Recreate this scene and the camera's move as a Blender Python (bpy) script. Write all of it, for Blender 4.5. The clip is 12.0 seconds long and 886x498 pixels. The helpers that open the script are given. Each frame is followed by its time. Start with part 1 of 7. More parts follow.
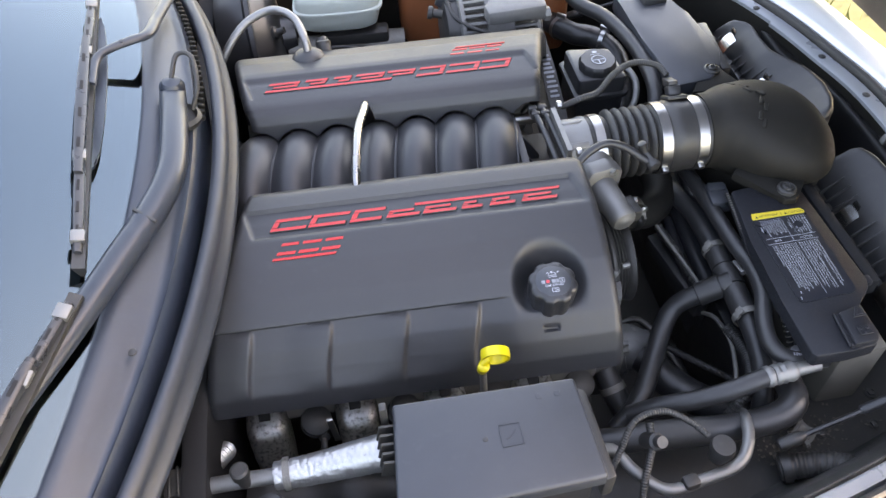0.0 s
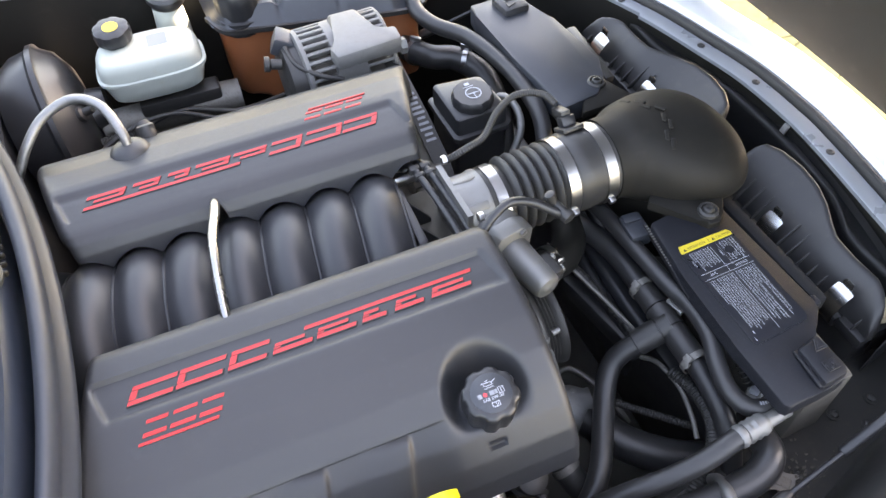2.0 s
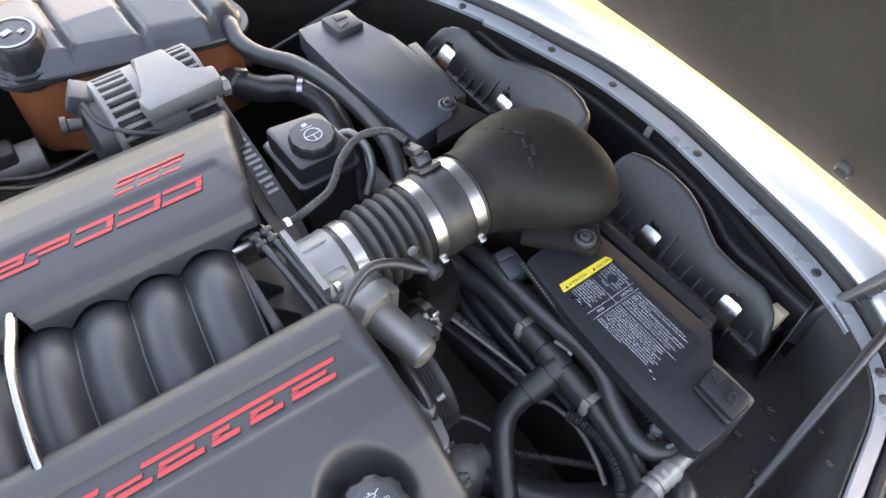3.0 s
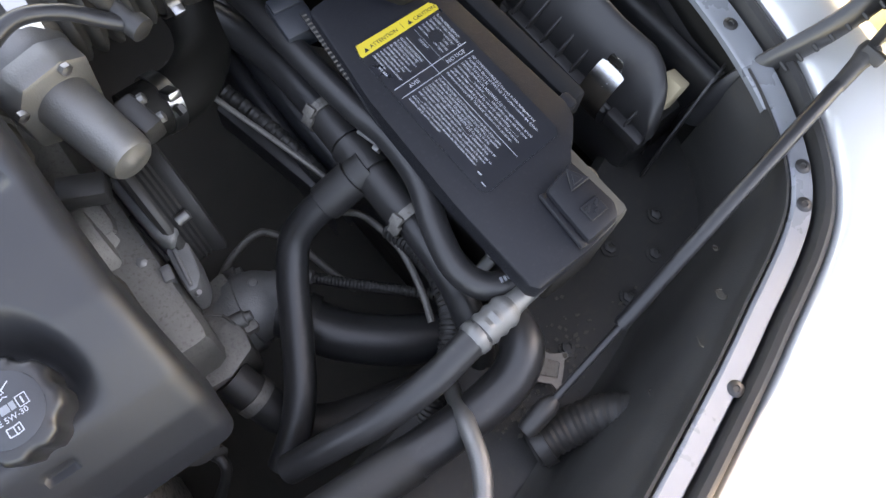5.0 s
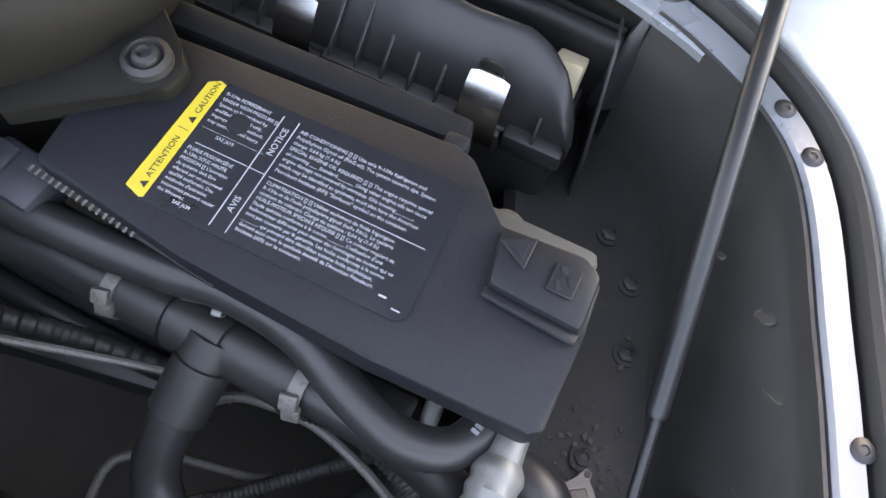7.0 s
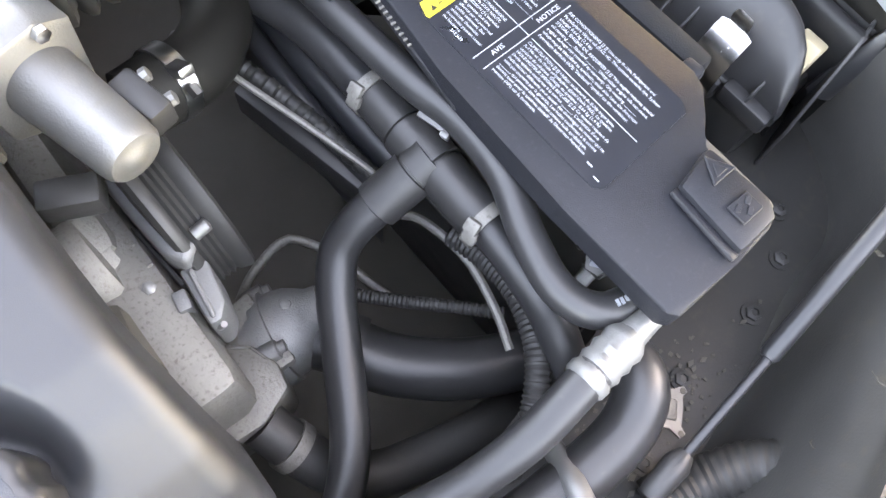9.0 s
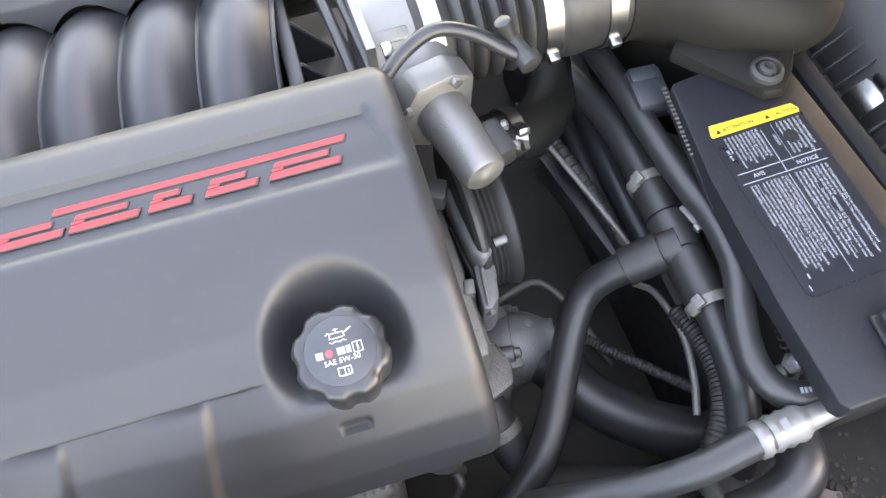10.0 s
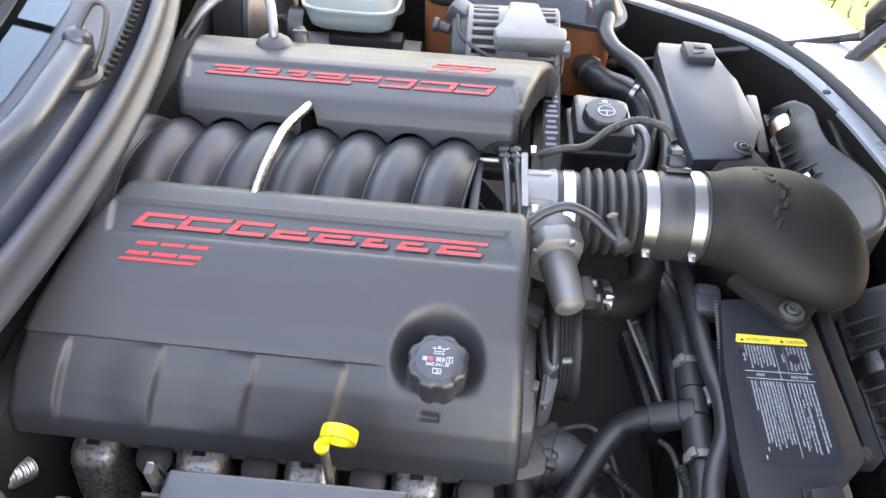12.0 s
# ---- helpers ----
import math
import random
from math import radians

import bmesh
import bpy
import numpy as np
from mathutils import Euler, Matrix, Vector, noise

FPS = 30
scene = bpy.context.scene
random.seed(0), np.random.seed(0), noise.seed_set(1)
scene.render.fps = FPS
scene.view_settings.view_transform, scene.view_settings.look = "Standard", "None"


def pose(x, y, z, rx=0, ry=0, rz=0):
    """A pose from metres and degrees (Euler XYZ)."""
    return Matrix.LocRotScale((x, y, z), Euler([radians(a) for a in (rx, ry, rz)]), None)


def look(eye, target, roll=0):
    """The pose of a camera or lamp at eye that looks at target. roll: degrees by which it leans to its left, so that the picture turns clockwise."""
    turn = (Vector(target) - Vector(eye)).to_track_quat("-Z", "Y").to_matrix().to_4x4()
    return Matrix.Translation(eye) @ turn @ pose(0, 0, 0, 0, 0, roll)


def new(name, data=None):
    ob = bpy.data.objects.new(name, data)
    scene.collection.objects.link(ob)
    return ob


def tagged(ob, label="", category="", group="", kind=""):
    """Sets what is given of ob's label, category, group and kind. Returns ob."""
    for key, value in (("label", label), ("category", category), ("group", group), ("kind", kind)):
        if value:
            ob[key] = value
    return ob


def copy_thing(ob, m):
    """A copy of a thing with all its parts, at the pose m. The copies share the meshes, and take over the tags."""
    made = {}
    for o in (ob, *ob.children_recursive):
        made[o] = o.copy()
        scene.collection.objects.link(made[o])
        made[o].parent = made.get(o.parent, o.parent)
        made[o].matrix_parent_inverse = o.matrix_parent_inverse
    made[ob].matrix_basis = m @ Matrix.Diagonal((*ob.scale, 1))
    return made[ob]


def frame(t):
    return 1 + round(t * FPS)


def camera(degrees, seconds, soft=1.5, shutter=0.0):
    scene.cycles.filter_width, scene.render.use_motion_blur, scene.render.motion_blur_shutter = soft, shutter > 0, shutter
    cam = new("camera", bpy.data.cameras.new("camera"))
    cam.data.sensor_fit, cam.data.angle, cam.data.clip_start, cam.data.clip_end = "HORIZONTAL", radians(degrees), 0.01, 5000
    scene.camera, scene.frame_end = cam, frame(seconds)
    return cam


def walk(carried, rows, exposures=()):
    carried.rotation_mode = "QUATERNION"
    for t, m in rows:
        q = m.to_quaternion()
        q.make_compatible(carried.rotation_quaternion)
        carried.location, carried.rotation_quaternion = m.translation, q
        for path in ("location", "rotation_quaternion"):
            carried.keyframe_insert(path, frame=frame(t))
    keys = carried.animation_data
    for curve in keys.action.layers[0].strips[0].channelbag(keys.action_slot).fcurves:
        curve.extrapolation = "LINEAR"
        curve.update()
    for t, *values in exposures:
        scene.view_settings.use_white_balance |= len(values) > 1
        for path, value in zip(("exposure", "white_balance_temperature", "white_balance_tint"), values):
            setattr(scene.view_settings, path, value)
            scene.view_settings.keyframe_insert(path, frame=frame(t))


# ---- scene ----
cam = camera(58.8, 12.0)
PATH = [
    (0, (-0.063, -0.816, 1.591), (0.115, 0.455, 0.058), -2.9),
    (0.5, (-0.039, -0.81, 1.585), (0.073, 0.448, 0.034), -1.8),
    (1, (0.007, -0.789, 1.566), (0.088, 0.465, 0.01), -1.2),
    (1.5, (0.02, -0.711, 1.553), (0.14, 0.531, -0.01), -4.2),
    (2, (-0.037, -0.591, 1.549), (0.443, 0.536, -0.032), -2.4),
    (2.5, (-0.03, -0.53, 1.538), (0.653, 0.473, -0.051), 0.3),
    (3, (0.049, -0.476, 1.513), (0.778, 0.458, -0.098), 1.7),
    (3.5, (0.149, -0.436, 1.448), (0.797, 0.286, -0.302), 4.7),
    (3.7, (0.183, -0.429, 1.423), (0.795, 0.187, -0.378), 7.0),
    (5.3, (0.271, -0.455, 1.261), (0.826, -0.016, -0.61), 11.6),
    (5.5, (0.288, -0.449, 1.247), (0.842, -0.003, -0.622), 9.0),
    (6, (0.327, -0.419, 1.184), (0.959, 0.05, -0.655), 2.0),
    (6.5, (0.346, -0.388, 1.139), (1.103, -0.079, -0.687), 8.0),
    (6.7, (0.35, -0.376, 1.126), (1.143, -0.113, -0.691), 8.2),
    (8.3, (0.304, -0.358, 1.111), (1.094, 0.028, -0.686), 9.1),
    (8.5, (0.291, -0.353, 1.126), (0.956, -0.009, -0.728), 13.2),
    (9, (0.258, -0.375, 1.16), (0.804, 0.043, -0.718), 12.2),
    (9.5, (0.203, -0.405, 1.217), (0.611, 0.266, -0.623), -0.8),
    (10, (0.163, -0.448, 1.281), (0.403, 0.438, -0.496), -4.3),
    (10.5, (0.148, -0.513, 1.315), (0.253, 0.516, -0.397), -1.6),
    (11, (0.152, -0.59, 1.356), (0.165, 0.561, -0.28), 0.6),
    (11.5, (0.164, -0.65, 1.403), (0.125, 0.607, -0.151), 2.1),
    (12, (0.161, -0.697, 1.45), (0.107, 0.667, -0.012), 1.9),
]
EXPOSURES = [(t, e, k, 20) for t, e, k in ((0.0, 3.42, 9850), (1.0, 3.58, 9950), (2.0, 3.74, 10300), (3.0, 3.70, 10250), (3.7, 3.62, 10400), (5.3, 3.56, 10600), (6.5, 3.70, 10600), (7.5, 4.20, 11050), (8.5, 5.12, 11600), (9.1, 5.12, 11600), (9.6, 4.75, 11350), (10.5, 4.42, 11000), (11.3, 4.29, 10450), (12.0, 4.05, 10200))]
walk(cam, [(t, look(eye, target, roll)) for t, eye, target, roll in PATH], EXPOSURES)
# ---- light ----
SUN_EL, SUN_AZ = 41.0, 3.0          # height, and bearing from +x (minus: towards the near fender)
world = bpy.data.worlds.new("sky")
scene.world = world
world.use_nodes = True
wn = world.node_tree
sky = wn.nodes.new("ShaderNodeTexSky")
sky.sky_type, sky.sun_disc = "NISHITA", False
sky.sun_elevation, sky.sun_rotation = radians(SUN_EL), radians(90 - SUN_AZ)
wn.nodes["Background"].inputs["Strength"].default_value = 0.15
wn.links.new(sky.outputs[0], wn.nodes["Background"].inputs["Color"])
sun = new("sun", bpy.data.lights.new("sun", "SUN"))
sun.data.energy, sun.data.angle, sun.data.color = 4.0, radians(0.5), (1.0, 0.94, 0.86)
ce, se = math.cos(radians(SUN_EL)), math.sin(radians(SUN_EL))
ca, sa = math.cos(radians(SUN_AZ)), math.sin(radians(SUN_AZ))
sun.matrix_world = look((4 * ce * ca, 4 * ce * sa, 4 * se), (0, 0, 0))


# ---- materials ----
def material(name, color, rough=0.5, metal=0.0, var=0.25, scale=25.0, grain=900.0, bump=0.15, rvar=0.12, dirt=None, dirt_at=0.62, coat=0.0, spec=0.5):
    """Two scales of variation: broad stains in colour and gloss, fine grain in the relief."""
    m = bpy.data.materials.new(name)
    m.use_nodes = True
    n, link = m.node_tree.nodes, m.node_tree.links.new
    p = n["Principled BSDF"]
    p.inputs["Metallic"].default_value = metal
    p.inputs["Specular IOR Level"].default_value = spec
    p.inputs["Coat Weight"].default_value = coat
    p.inputs["Coat Roughness"].default_value = 0.08
    co = n.new("ShaderNodeTexCoord")
    broad = n.new("ShaderNodeTexNoise")
    broad.inputs["Scale"].default_value, broad.inputs["Detail"].default_value = scale, 6.0
    link(co.outputs["Object"], broad.inputs["Vector"])
    fine = n.new("ShaderNodeTexNoise")
    fine.inputs["Scale"].default_value, fine.inputs["Detail"].default_value = grain, 3.0
    link(co.outputs["Object"], fine.inputs["Vector"])
    mix = n.new("ShaderNodeMix")
    mix.data_type = "RGBA"
    mix.inputs["A"].default_value = (*[c * (1 - var) for c in color], 1)
    mix.inputs["B"].default_value = (*[min(1, c * (1 + var)) for c in color], 1)
    link(broad.outputs["Fac"], mix.inputs["Factor"])
    out = mix.outputs["Result"]
    if dirt:
        spots = n.new("ShaderNodeTexNoise")
        spots.inputs["Scale"].default_value, spots.inputs["Detail"].default_value = scale * 3.1, 8.0
        link(co.outputs["Object"], spots.inputs["Vector"])
        ramp = n.new("ShaderNodeValToRGB")
        ramp.color_ramp.elements[0].position, ramp.color_ramp.elements[1].position = dirt_at - 0.06, dirt_at + 0.20
        link(spots.outputs["Fac"], ramp.inputs["Fac"])
        over = n.new("ShaderNodeMix")
        over.data_type = "RGBA"
        over.inputs["B"].default_value = (*dirt, 1)
        link(out, over.inputs["A"])
        link(ramp.outputs["Color"], over.inputs["Factor"])
        out = over.outputs["Result"]
    link(out, p.inputs["Base Color"])
    rr = n.new("ShaderNodeMapRange")
    rr.inputs["To Min"].default_value, rr.inputs["To Max"].default_value = max(0.02, rough - rvar), min(1, rough + rvar)
    link(broad.outputs["Fac"], rr.inputs["Value"])
    link(rr.outputs["Result"], p.inputs["Roughness"])
    if bump:
        b = n.new("ShaderNodeBump")
        b.inputs["Strength"].default_value, b.inputs["Distance"].default_value = bump, 0.0006
        link(fine.outputs["Fac"], b.inputs["Height"])
        link(b.outputs["Normal"], p.inputs["Normal"])
    return m


M_COVER = material("cover_plastic", (0.021, 0.022, 0.025), 0.43, var=0.10, grain=2600, bump=0.22, rvar=0.05, dirt=(0.027, 0.028, 0.031), dirt_at=0.66)
M_LID = material("battery_lid_plastic", (0.010, 0.011, 0.0145), 0.54, var=0.18, scale=110, grain=1300, bump=0.35, rvar=0.08, dirt=(0.016, 0.017, 0.021), dirt_at=0.60, spec=0.32)
M_BOX = material("filter_box_plastic", (0.021, 0.021, 0.022), 0.45, var=0.15, scale=30, grain=1900, bump=0.2, rvar=0.06, dirt=(0.034, 0.032, 0.029), dirt_at=0.64)
M_RUNNER = material("runner_plastic", (0.019, 0.020, 0.0235), 0.40, var=0.15, grain=2200, bump=0.12, rvar=0.06)
M_PLASTIC = material("black_plastic", (0.024, 0.0235, 0.0235), 0.42, var=0.2, grain=1800, bump=0.2, dirt=(0.045, 0.042, 0.038), dirt_at=0.68)
M_SATIN = material("satin_plastic", (0.020, 0.0205, 0.0225), 0.33, var=0.15, grain=1500, bump=0.1)
M_DARK = material("bay_dark", (0.070, 0.063, 0.053), 0.7, var=0.4, scale=14, grain=500, bump=0.3, dirt=(0.06, 0.052, 0.042), dirt_at=0.66)
M_RUBBER = material("rubber", (0.024, 0.0235, 0.023), 0.52, var=0.2, grain=1200, bump=0.2, dirt=(0.046, 0.042, 0.036), dirt_at=0.68)
M_HOSE = material("hose_rubber", (0.022, 0.022, 0.023), 0.36, var=0.25, scale=60, grain=1300, bump=0.18, rvar=0.10, dirt=(0.055, 0.050, 0.044), dirt_at=0.70)
M_DOME = material("dome_plastic", (0.0115, 0.0108, 0.0095), 0.58, var=0.2, scale=12, grain=1500, bump=0.22, dirt=(0.019, 0.0175, 0.015), dirt_at=0.66, spec=0.20)
M_ALU = material("cast_aluminium", (0.20, 0.199, 0.195), 0.52, metal=0.75, var=0.16, scale=40, grain=700, bump=0.4, dirt=(0.19, 0.185, 0.17), dirt_at=0.62)
M_ALU_DIRTY = material("dirty_aluminium", (0.170, 0.163, 0.150), 0.58, metal=0.5, var=0.22, scale=120, grain=520, bump=0.9, rvar=0.14, dirt=(0.085, 0.077, 0.064), dirt_at=0.60)
M_CAST = material("grey_casting", (0.165, 0.165, 0.163), 0.55, metal=0.45, var=0.22, scale=45, grain=700, bump=0.6, dirt=(0.15, 0.147, 0.14), dirt_at=0.58)
M_CLIP = material("spring_steel", (0.60, 0.60, 0.60), 0.24, metal=1.0, var=0.08, scale=90, grain=900, bump=0.06, rvar=0.08)
M_STEEL = material("bright_steel", (0.38, 0.38, 0.38), 0.30, metal=1.0, var=0.06, grain=1400, bump=0.05, rvar=0.06)
M_CHROME = material("polished_tube", (0.33, 0.33, 0.325), 0.27, metal=1.0, var=0.05, grain=600, bump=0.04, rvar=0.05)
M_FOIL = material("crinkled_foil", (0.46, 0.458, 0.45), 0.40, metal=0.9, var=0.2, scale=60, grain=160, bump=1.0, dirt=(0.16, 0.14, 0.11), dirt_at=0.66)
M_RED = material("red_paint", (0.46, 0.018, 0.020), 0.42, var=0.10, grain=1500, bump=0.08)
M_YELLOW = material("yellow_plastic", (0.60, 0.48, 0.015), 0.38, var=0.08, grain=900, bump=0.08)
M_SIDE = material("rough_black_plastic", (0.009, 0.0095, 0.011), 0.75, var=0.2, scale=80, grain=1100, bump=0.4, spec=0.25)
M_LABEL = material("label_film", (0.013, 0.0145, 0.019), 0.32, var=0.15, scale=60, grain=1500, bump=0.06)
M_LABEL_YELLOW = material("label_yellow", (0.56, 0.42, 0.04), 0.42, var=0.08, grain=1200, bump=0.04)
M_PRINT = material("white_print", (0.38, 0.40, 0.44), 0.5, var=0.1, bump=0)
M_PRINT_RED = material("red_print", (0.55, 0.05, 0.06), 0.5, var=0.1, bump=0)
M_BLACK_PRINT = material("black_print", (0.02, 0.018, 0.012), 0.5, var=0.1, bump=0)
M_ORANGE = material("coolant_orange", (0.25, 0.080, 0.034), 0.36, var=0.25, scale=18, grain=700, bump=0.12, dirt=(0.22, 0.08, 0.03), dirt_at=0.62)
M_MILKY = material("milky_plastic", (0.42, 0.46, 0.42), 0.32, var=0.12, scale=16, grain=600, bump=0.1, dirt=(0.42, 0.42, 0.34), dirt_at=0.66)
M_PAINT = material("silver_paint", (0.62, 0.63, 0.63), 0.30, metal=0.25, var=0.03, scale=8, grain=2500, bump=0.03, rvar=0.05, coat=0.8)
M_FLANGE = material("painted_flange", (0.21, 0.225, 0.245), 0.30, metal=0.2, var=0.08, scale=22, grain=900, bump=0.06, dirt=(0.20, 0.20, 0.195), dirt_at=0.74)
M_COWL = material("cowl_plastic", (0.021, 0.028, 0.041), 0.38, var=0.15, scale=30, grain=1800, bump=0.25, dirt=(0.030, 0.037, 0.050), dirt_at=0.66)
M_GREY = material("grey_lid_plastic", (0.029, 0.033, 0.040), 0.38, var=0.15, scale=30, grain=1800, bump=0.25, dirt=(0.040, 0.044, 0.051), dirt_at=0.66)
M_ARM = material("wiper_arm_paint", (0.020, 0.026, 0.036), 0.32, var=0.15, grain=1600, bump=0.1)
M_BRAID = material("braided_steel", (0.24, 0.24, 0.24), 0.45, metal=0.9, var=0.25, scale=500, grain=700, bump=0.8)
M_PAPER = material("filter_paper", (0.36, 0.30, 0.20), 0.85, var=0.2, grain=500, bump=0.4)
M_HOOD = material("hood_inner", (0.050, 0.048, 0.045), 0.55, var=0.2, scale=10, grain=1200, bump=0.15, dirt=(0.08, 0.076, 0.07), dirt_at=0.66)
M_SEAL = material("hood_seal_rubber", (0.020, 0.025, 0.034), 0.46, var=0.18, grain=1400, bump=0.15, dirt=(0.030, 0.035, 0.043), dirt_at=0.66)
M_DASH = material("dashboard_black", (0.012, 0.012, 0.013), 0.7, var=0.2, scale=10, grain=900, bump=0.1, spec=0.25)
M_WIPER = material("wiper_metal", (0.030, 0.032, 0.036), 0.30, metal=0.2, var=0.2, scale=60, grain=900, bump=0.1, dirt=(0.05, 0.05, 0.05), dirt_at=0.66)
M_SHIELD = material("exhaust_shield", (0.56, 0.55, 0.53), 0.38, metal=0.85, var=0.3, scale=60, grain=260, bump=0.8, dirt=(0.11, 0.10, 0.085), dirt_at=0.54)
M_RAIL = material("rail_paint", (0.015, 0.0145, 0.014), 0.5, var=0.3, scale=40, grain=700, bump=0.25, dirt=(0.028, 0.024, 0.019), dirt_at=0.60)
M_LINER = material("dusty_liner", (0.040, 0.039, 0.038), 0.34, var=0.25, scale=38, grain=700, bump=0.22, rvar=0.10, dirt=(0.055, 0.048, 0.039), dirt_at=0.64)
M_RUST = material("rusty_steel", (0.30, 0.24, 0.18), 0.6, metal=0.5, var=0.35, scale=70, grain=500, bump=0.5, dirt=(0.10, 0.055, 0.03), dirt_at=0.56)

M_GLASS = bpy.data.materials.new("windshield_glass")
M_GLASS.use_nodes = True
gp = M_GLASS.node_tree.nodes["Principled BSDF"]
gp.inputs["Base Color"].default_value = (0.05, 0.07, 0.08, 1)
# high IOR and blue tint put extra brightness and blue into the sky reflection
gp.inputs["Roughness"].default_value, gp.inputs["IOR"].default_value = 0.02, 1.95
gp.inputs["Specular Tint"].default_value = (0.66, 0.88, 1.0, 1)
gp.inputs["Transmission Weight"].default_value = 1.0


def grass_material(name, a, b):
    m = material(name, a, 0.8, var=0.1, bump=0)
    n, link = m.node_tree.nodes, m.node_tree.links.new
    co = n.new("ShaderNodeTexCoord")
    t1, t2 = n.new("ShaderNodeTexNoise"), n.new("ShaderNodeTexNoise")
    t1.inputs["Scale"].default_value, t2.inputs["Scale"].default_value = 1.3, 22.0
    add, mix = n.new("ShaderNodeMath"), n.new("ShaderNodeMix")
    add.operation, mix.data_type = "MULTIPLY", "RGBA"
    for t, k in ((t1, 0), (t2, 1)):
        link(co.outputs["Object"], t.inputs["Vector"])
        link(t.outputs["Fac"], add.inputs[k])
    rng = n.new("ShaderNodeMapRange")
    rng.inputs["From Min"].default_value, rng.inputs["From Max"].default_value = 0.12, 0.42
    link(add.outputs[0], rng.inputs["Value"])
    mix.inputs["A"].default_value, mix.inputs["B"].default_value = (*a, 1), (*b, 1)
    link(rng.outputs["Result"], mix.inputs["Factor"])
    link(mix.outputs["Result"], n["Principled BSDF"].inputs["Base Color"])
    return m


M_GRASS = grass_material("grass", (0.018, 0.030, 0.006), (0.040, 0.046, 0.012))
M_BLADE = grass_material("grass_blade", (0.034, 0.056, 0.008), (0.075, 0.086, 0.018))


# ---- shape helpers ----
def thing(name, label, category, at=(0, 0, 0), group="", kind=""):
    ob = new(name)
    ob.location = at
    ob.empty_display_size = 0.03
    return tagged(ob, label, category, group, kind)


def part(name, bm, mat, parent=None, label="", smooth=38):
    """One mesh object, its vertices in world metres, under a thing or a part."""
    me = bpy.data.meshes.new(name)
    bmesh.ops.recalc_face_normals(bm, faces=bm.faces)
    bm.to_mesh(me)
    bm.free()
    me.materials.append(mat)
    me.shade_smooth()
    me.set_sharp_from_angle(angle=radians(smooth))
    ob = new(name, me)
    if parent is not None:
        ob.parent = parent
        ob.matrix_parent_inverse = Matrix.Translation(-parent.location)
    return tagged(ob, label) if label else ob


def single(name, bm, mat, label, category, group="", kind="", smooth=38):
    return tagged(part(name, bm, mat, None, smooth=smooth), label, category, group, kind)


def move(bm, m, start=0):
    vs = list(bm.verts)[start:]
    bmesh.ops.transform(bm, matrix=m, verts=vs)
    return bm


def box(size, at=(0, 0, 0), rot=(0, 0, 0), bevel=0.002, seg=2, bm=None, taper=1.0):
    own = bmesh.new()
    bmesh.ops.create_cube(own, size=1.0)
    for v in own.verts:
        k = taper if v.co.z > 0 else 1.0
        v.co = Vector((v.co.x * size[0] * k, v.co.y * size[1] * k, v.co.z * size[2]))
    if bevel:
        bmesh.ops.bevel(own, geom=list(own.edges), offset=bevel, segments=seg, profile=0.5, affect="EDGES")
    bmesh.ops.transform(own, matrix=pose(*at, *rot), verts=own.verts)
    return own if bm is None else merge(bm, own)


def merge(bm, other):
    me = bpy.data.meshes.new("tmp")
    other.to_mesh(me)
    other.free()
    bm.from_mesh(me)
    bpy.data.meshes.remove(me)
    return bm


def prism(points, z0, z1, bevel=0.003, seg=2, bm=None, m=None):
    """A plate with the outline points (x, y), between two heights."""
    own = bmesh.new()
    low = [own.verts.new((x, y, z0)) for x, y in points]
    top = [own.verts.new((x, y, z1)) for x, y in points]
    own.faces.new(low[::-1])
    own.faces.new(top)
    k = len(points)
    for i in range(k):
        own.faces.new((low[i], low[(i + 1) % k], top[(i + 1) % k], top[i]))
    if bevel:
        bmesh.ops.bevel(own, geom=list(own.edges), offset=bevel, segments=seg, profile=0.5, affect="EDGES")
    if m is not None:
        bmesh.ops.transform(own, matrix=m, verts=own.verts)
    return own if bm is None else merge(bm, own)


def rings(loops, bm=None, cap=True, close=True):
    """Skins rings of points; ends closed if cap."""
    own = bmesh.new()
    vs = [[own.verts.new(p) for p in loop] for loop in loops]
    k = len(loops[0])
    for a, b in zip(vs, vs[1:]):
        for i in range(k if close else k - 1):
            own.faces.new((a[i], a[(i + 1) % k], b[(i + 1) % k], b[i]))
    if cap and close:
        own.faces.new(vs[0][::-1])
        own.faces.new(vs[-1])
    return own if bm is None else merge(bm, own)


def frame_of(axis):
    z = Vector(axis).normalized()
    x = z.orthogonal().normalized()
    return x, z.cross(x), z


def lathe(profile, at, axis=(0, 0, 1), n=32, bm=None, squash=None, cap=True):
    """Turns (along, radius) pairs round an axis."""
    x, y, z = frame_of(axis)
    o = Vector(at)
    loops = []
    for s, r in profile:
        loop = []
        for i in range(n):
            a = 2 * math.pi * i / n
            k = squash(a) if squash else 1.0
            loop.append(o + z * s + (x * math.cos(a) + y * math.sin(a)) * r * k)
        loops.append(loop)
    return rings(loops, bm, cap)


def spline(points, step=0.006):
    pts = [Vector(p) for p in points]
    pts = [2 * pts[0] - pts[1]] + pts + [2 * pts[-1] - pts[-2]]
    out = []
    for i in range(1, len(pts) - 2):
        a, b, c, d = pts[i - 1 : i + 3]
        k = max(2, int((c - b).length / step))
        for j in range(k):
            t = j / k
            out.append(0.5 * (2 * b + (c - a) * t + (2 * a - 5 * b + 4 * c - d) * t * t + (3 * b - a - 3 * c + d) * t**3))
    out.append(pts[-2])
    return out


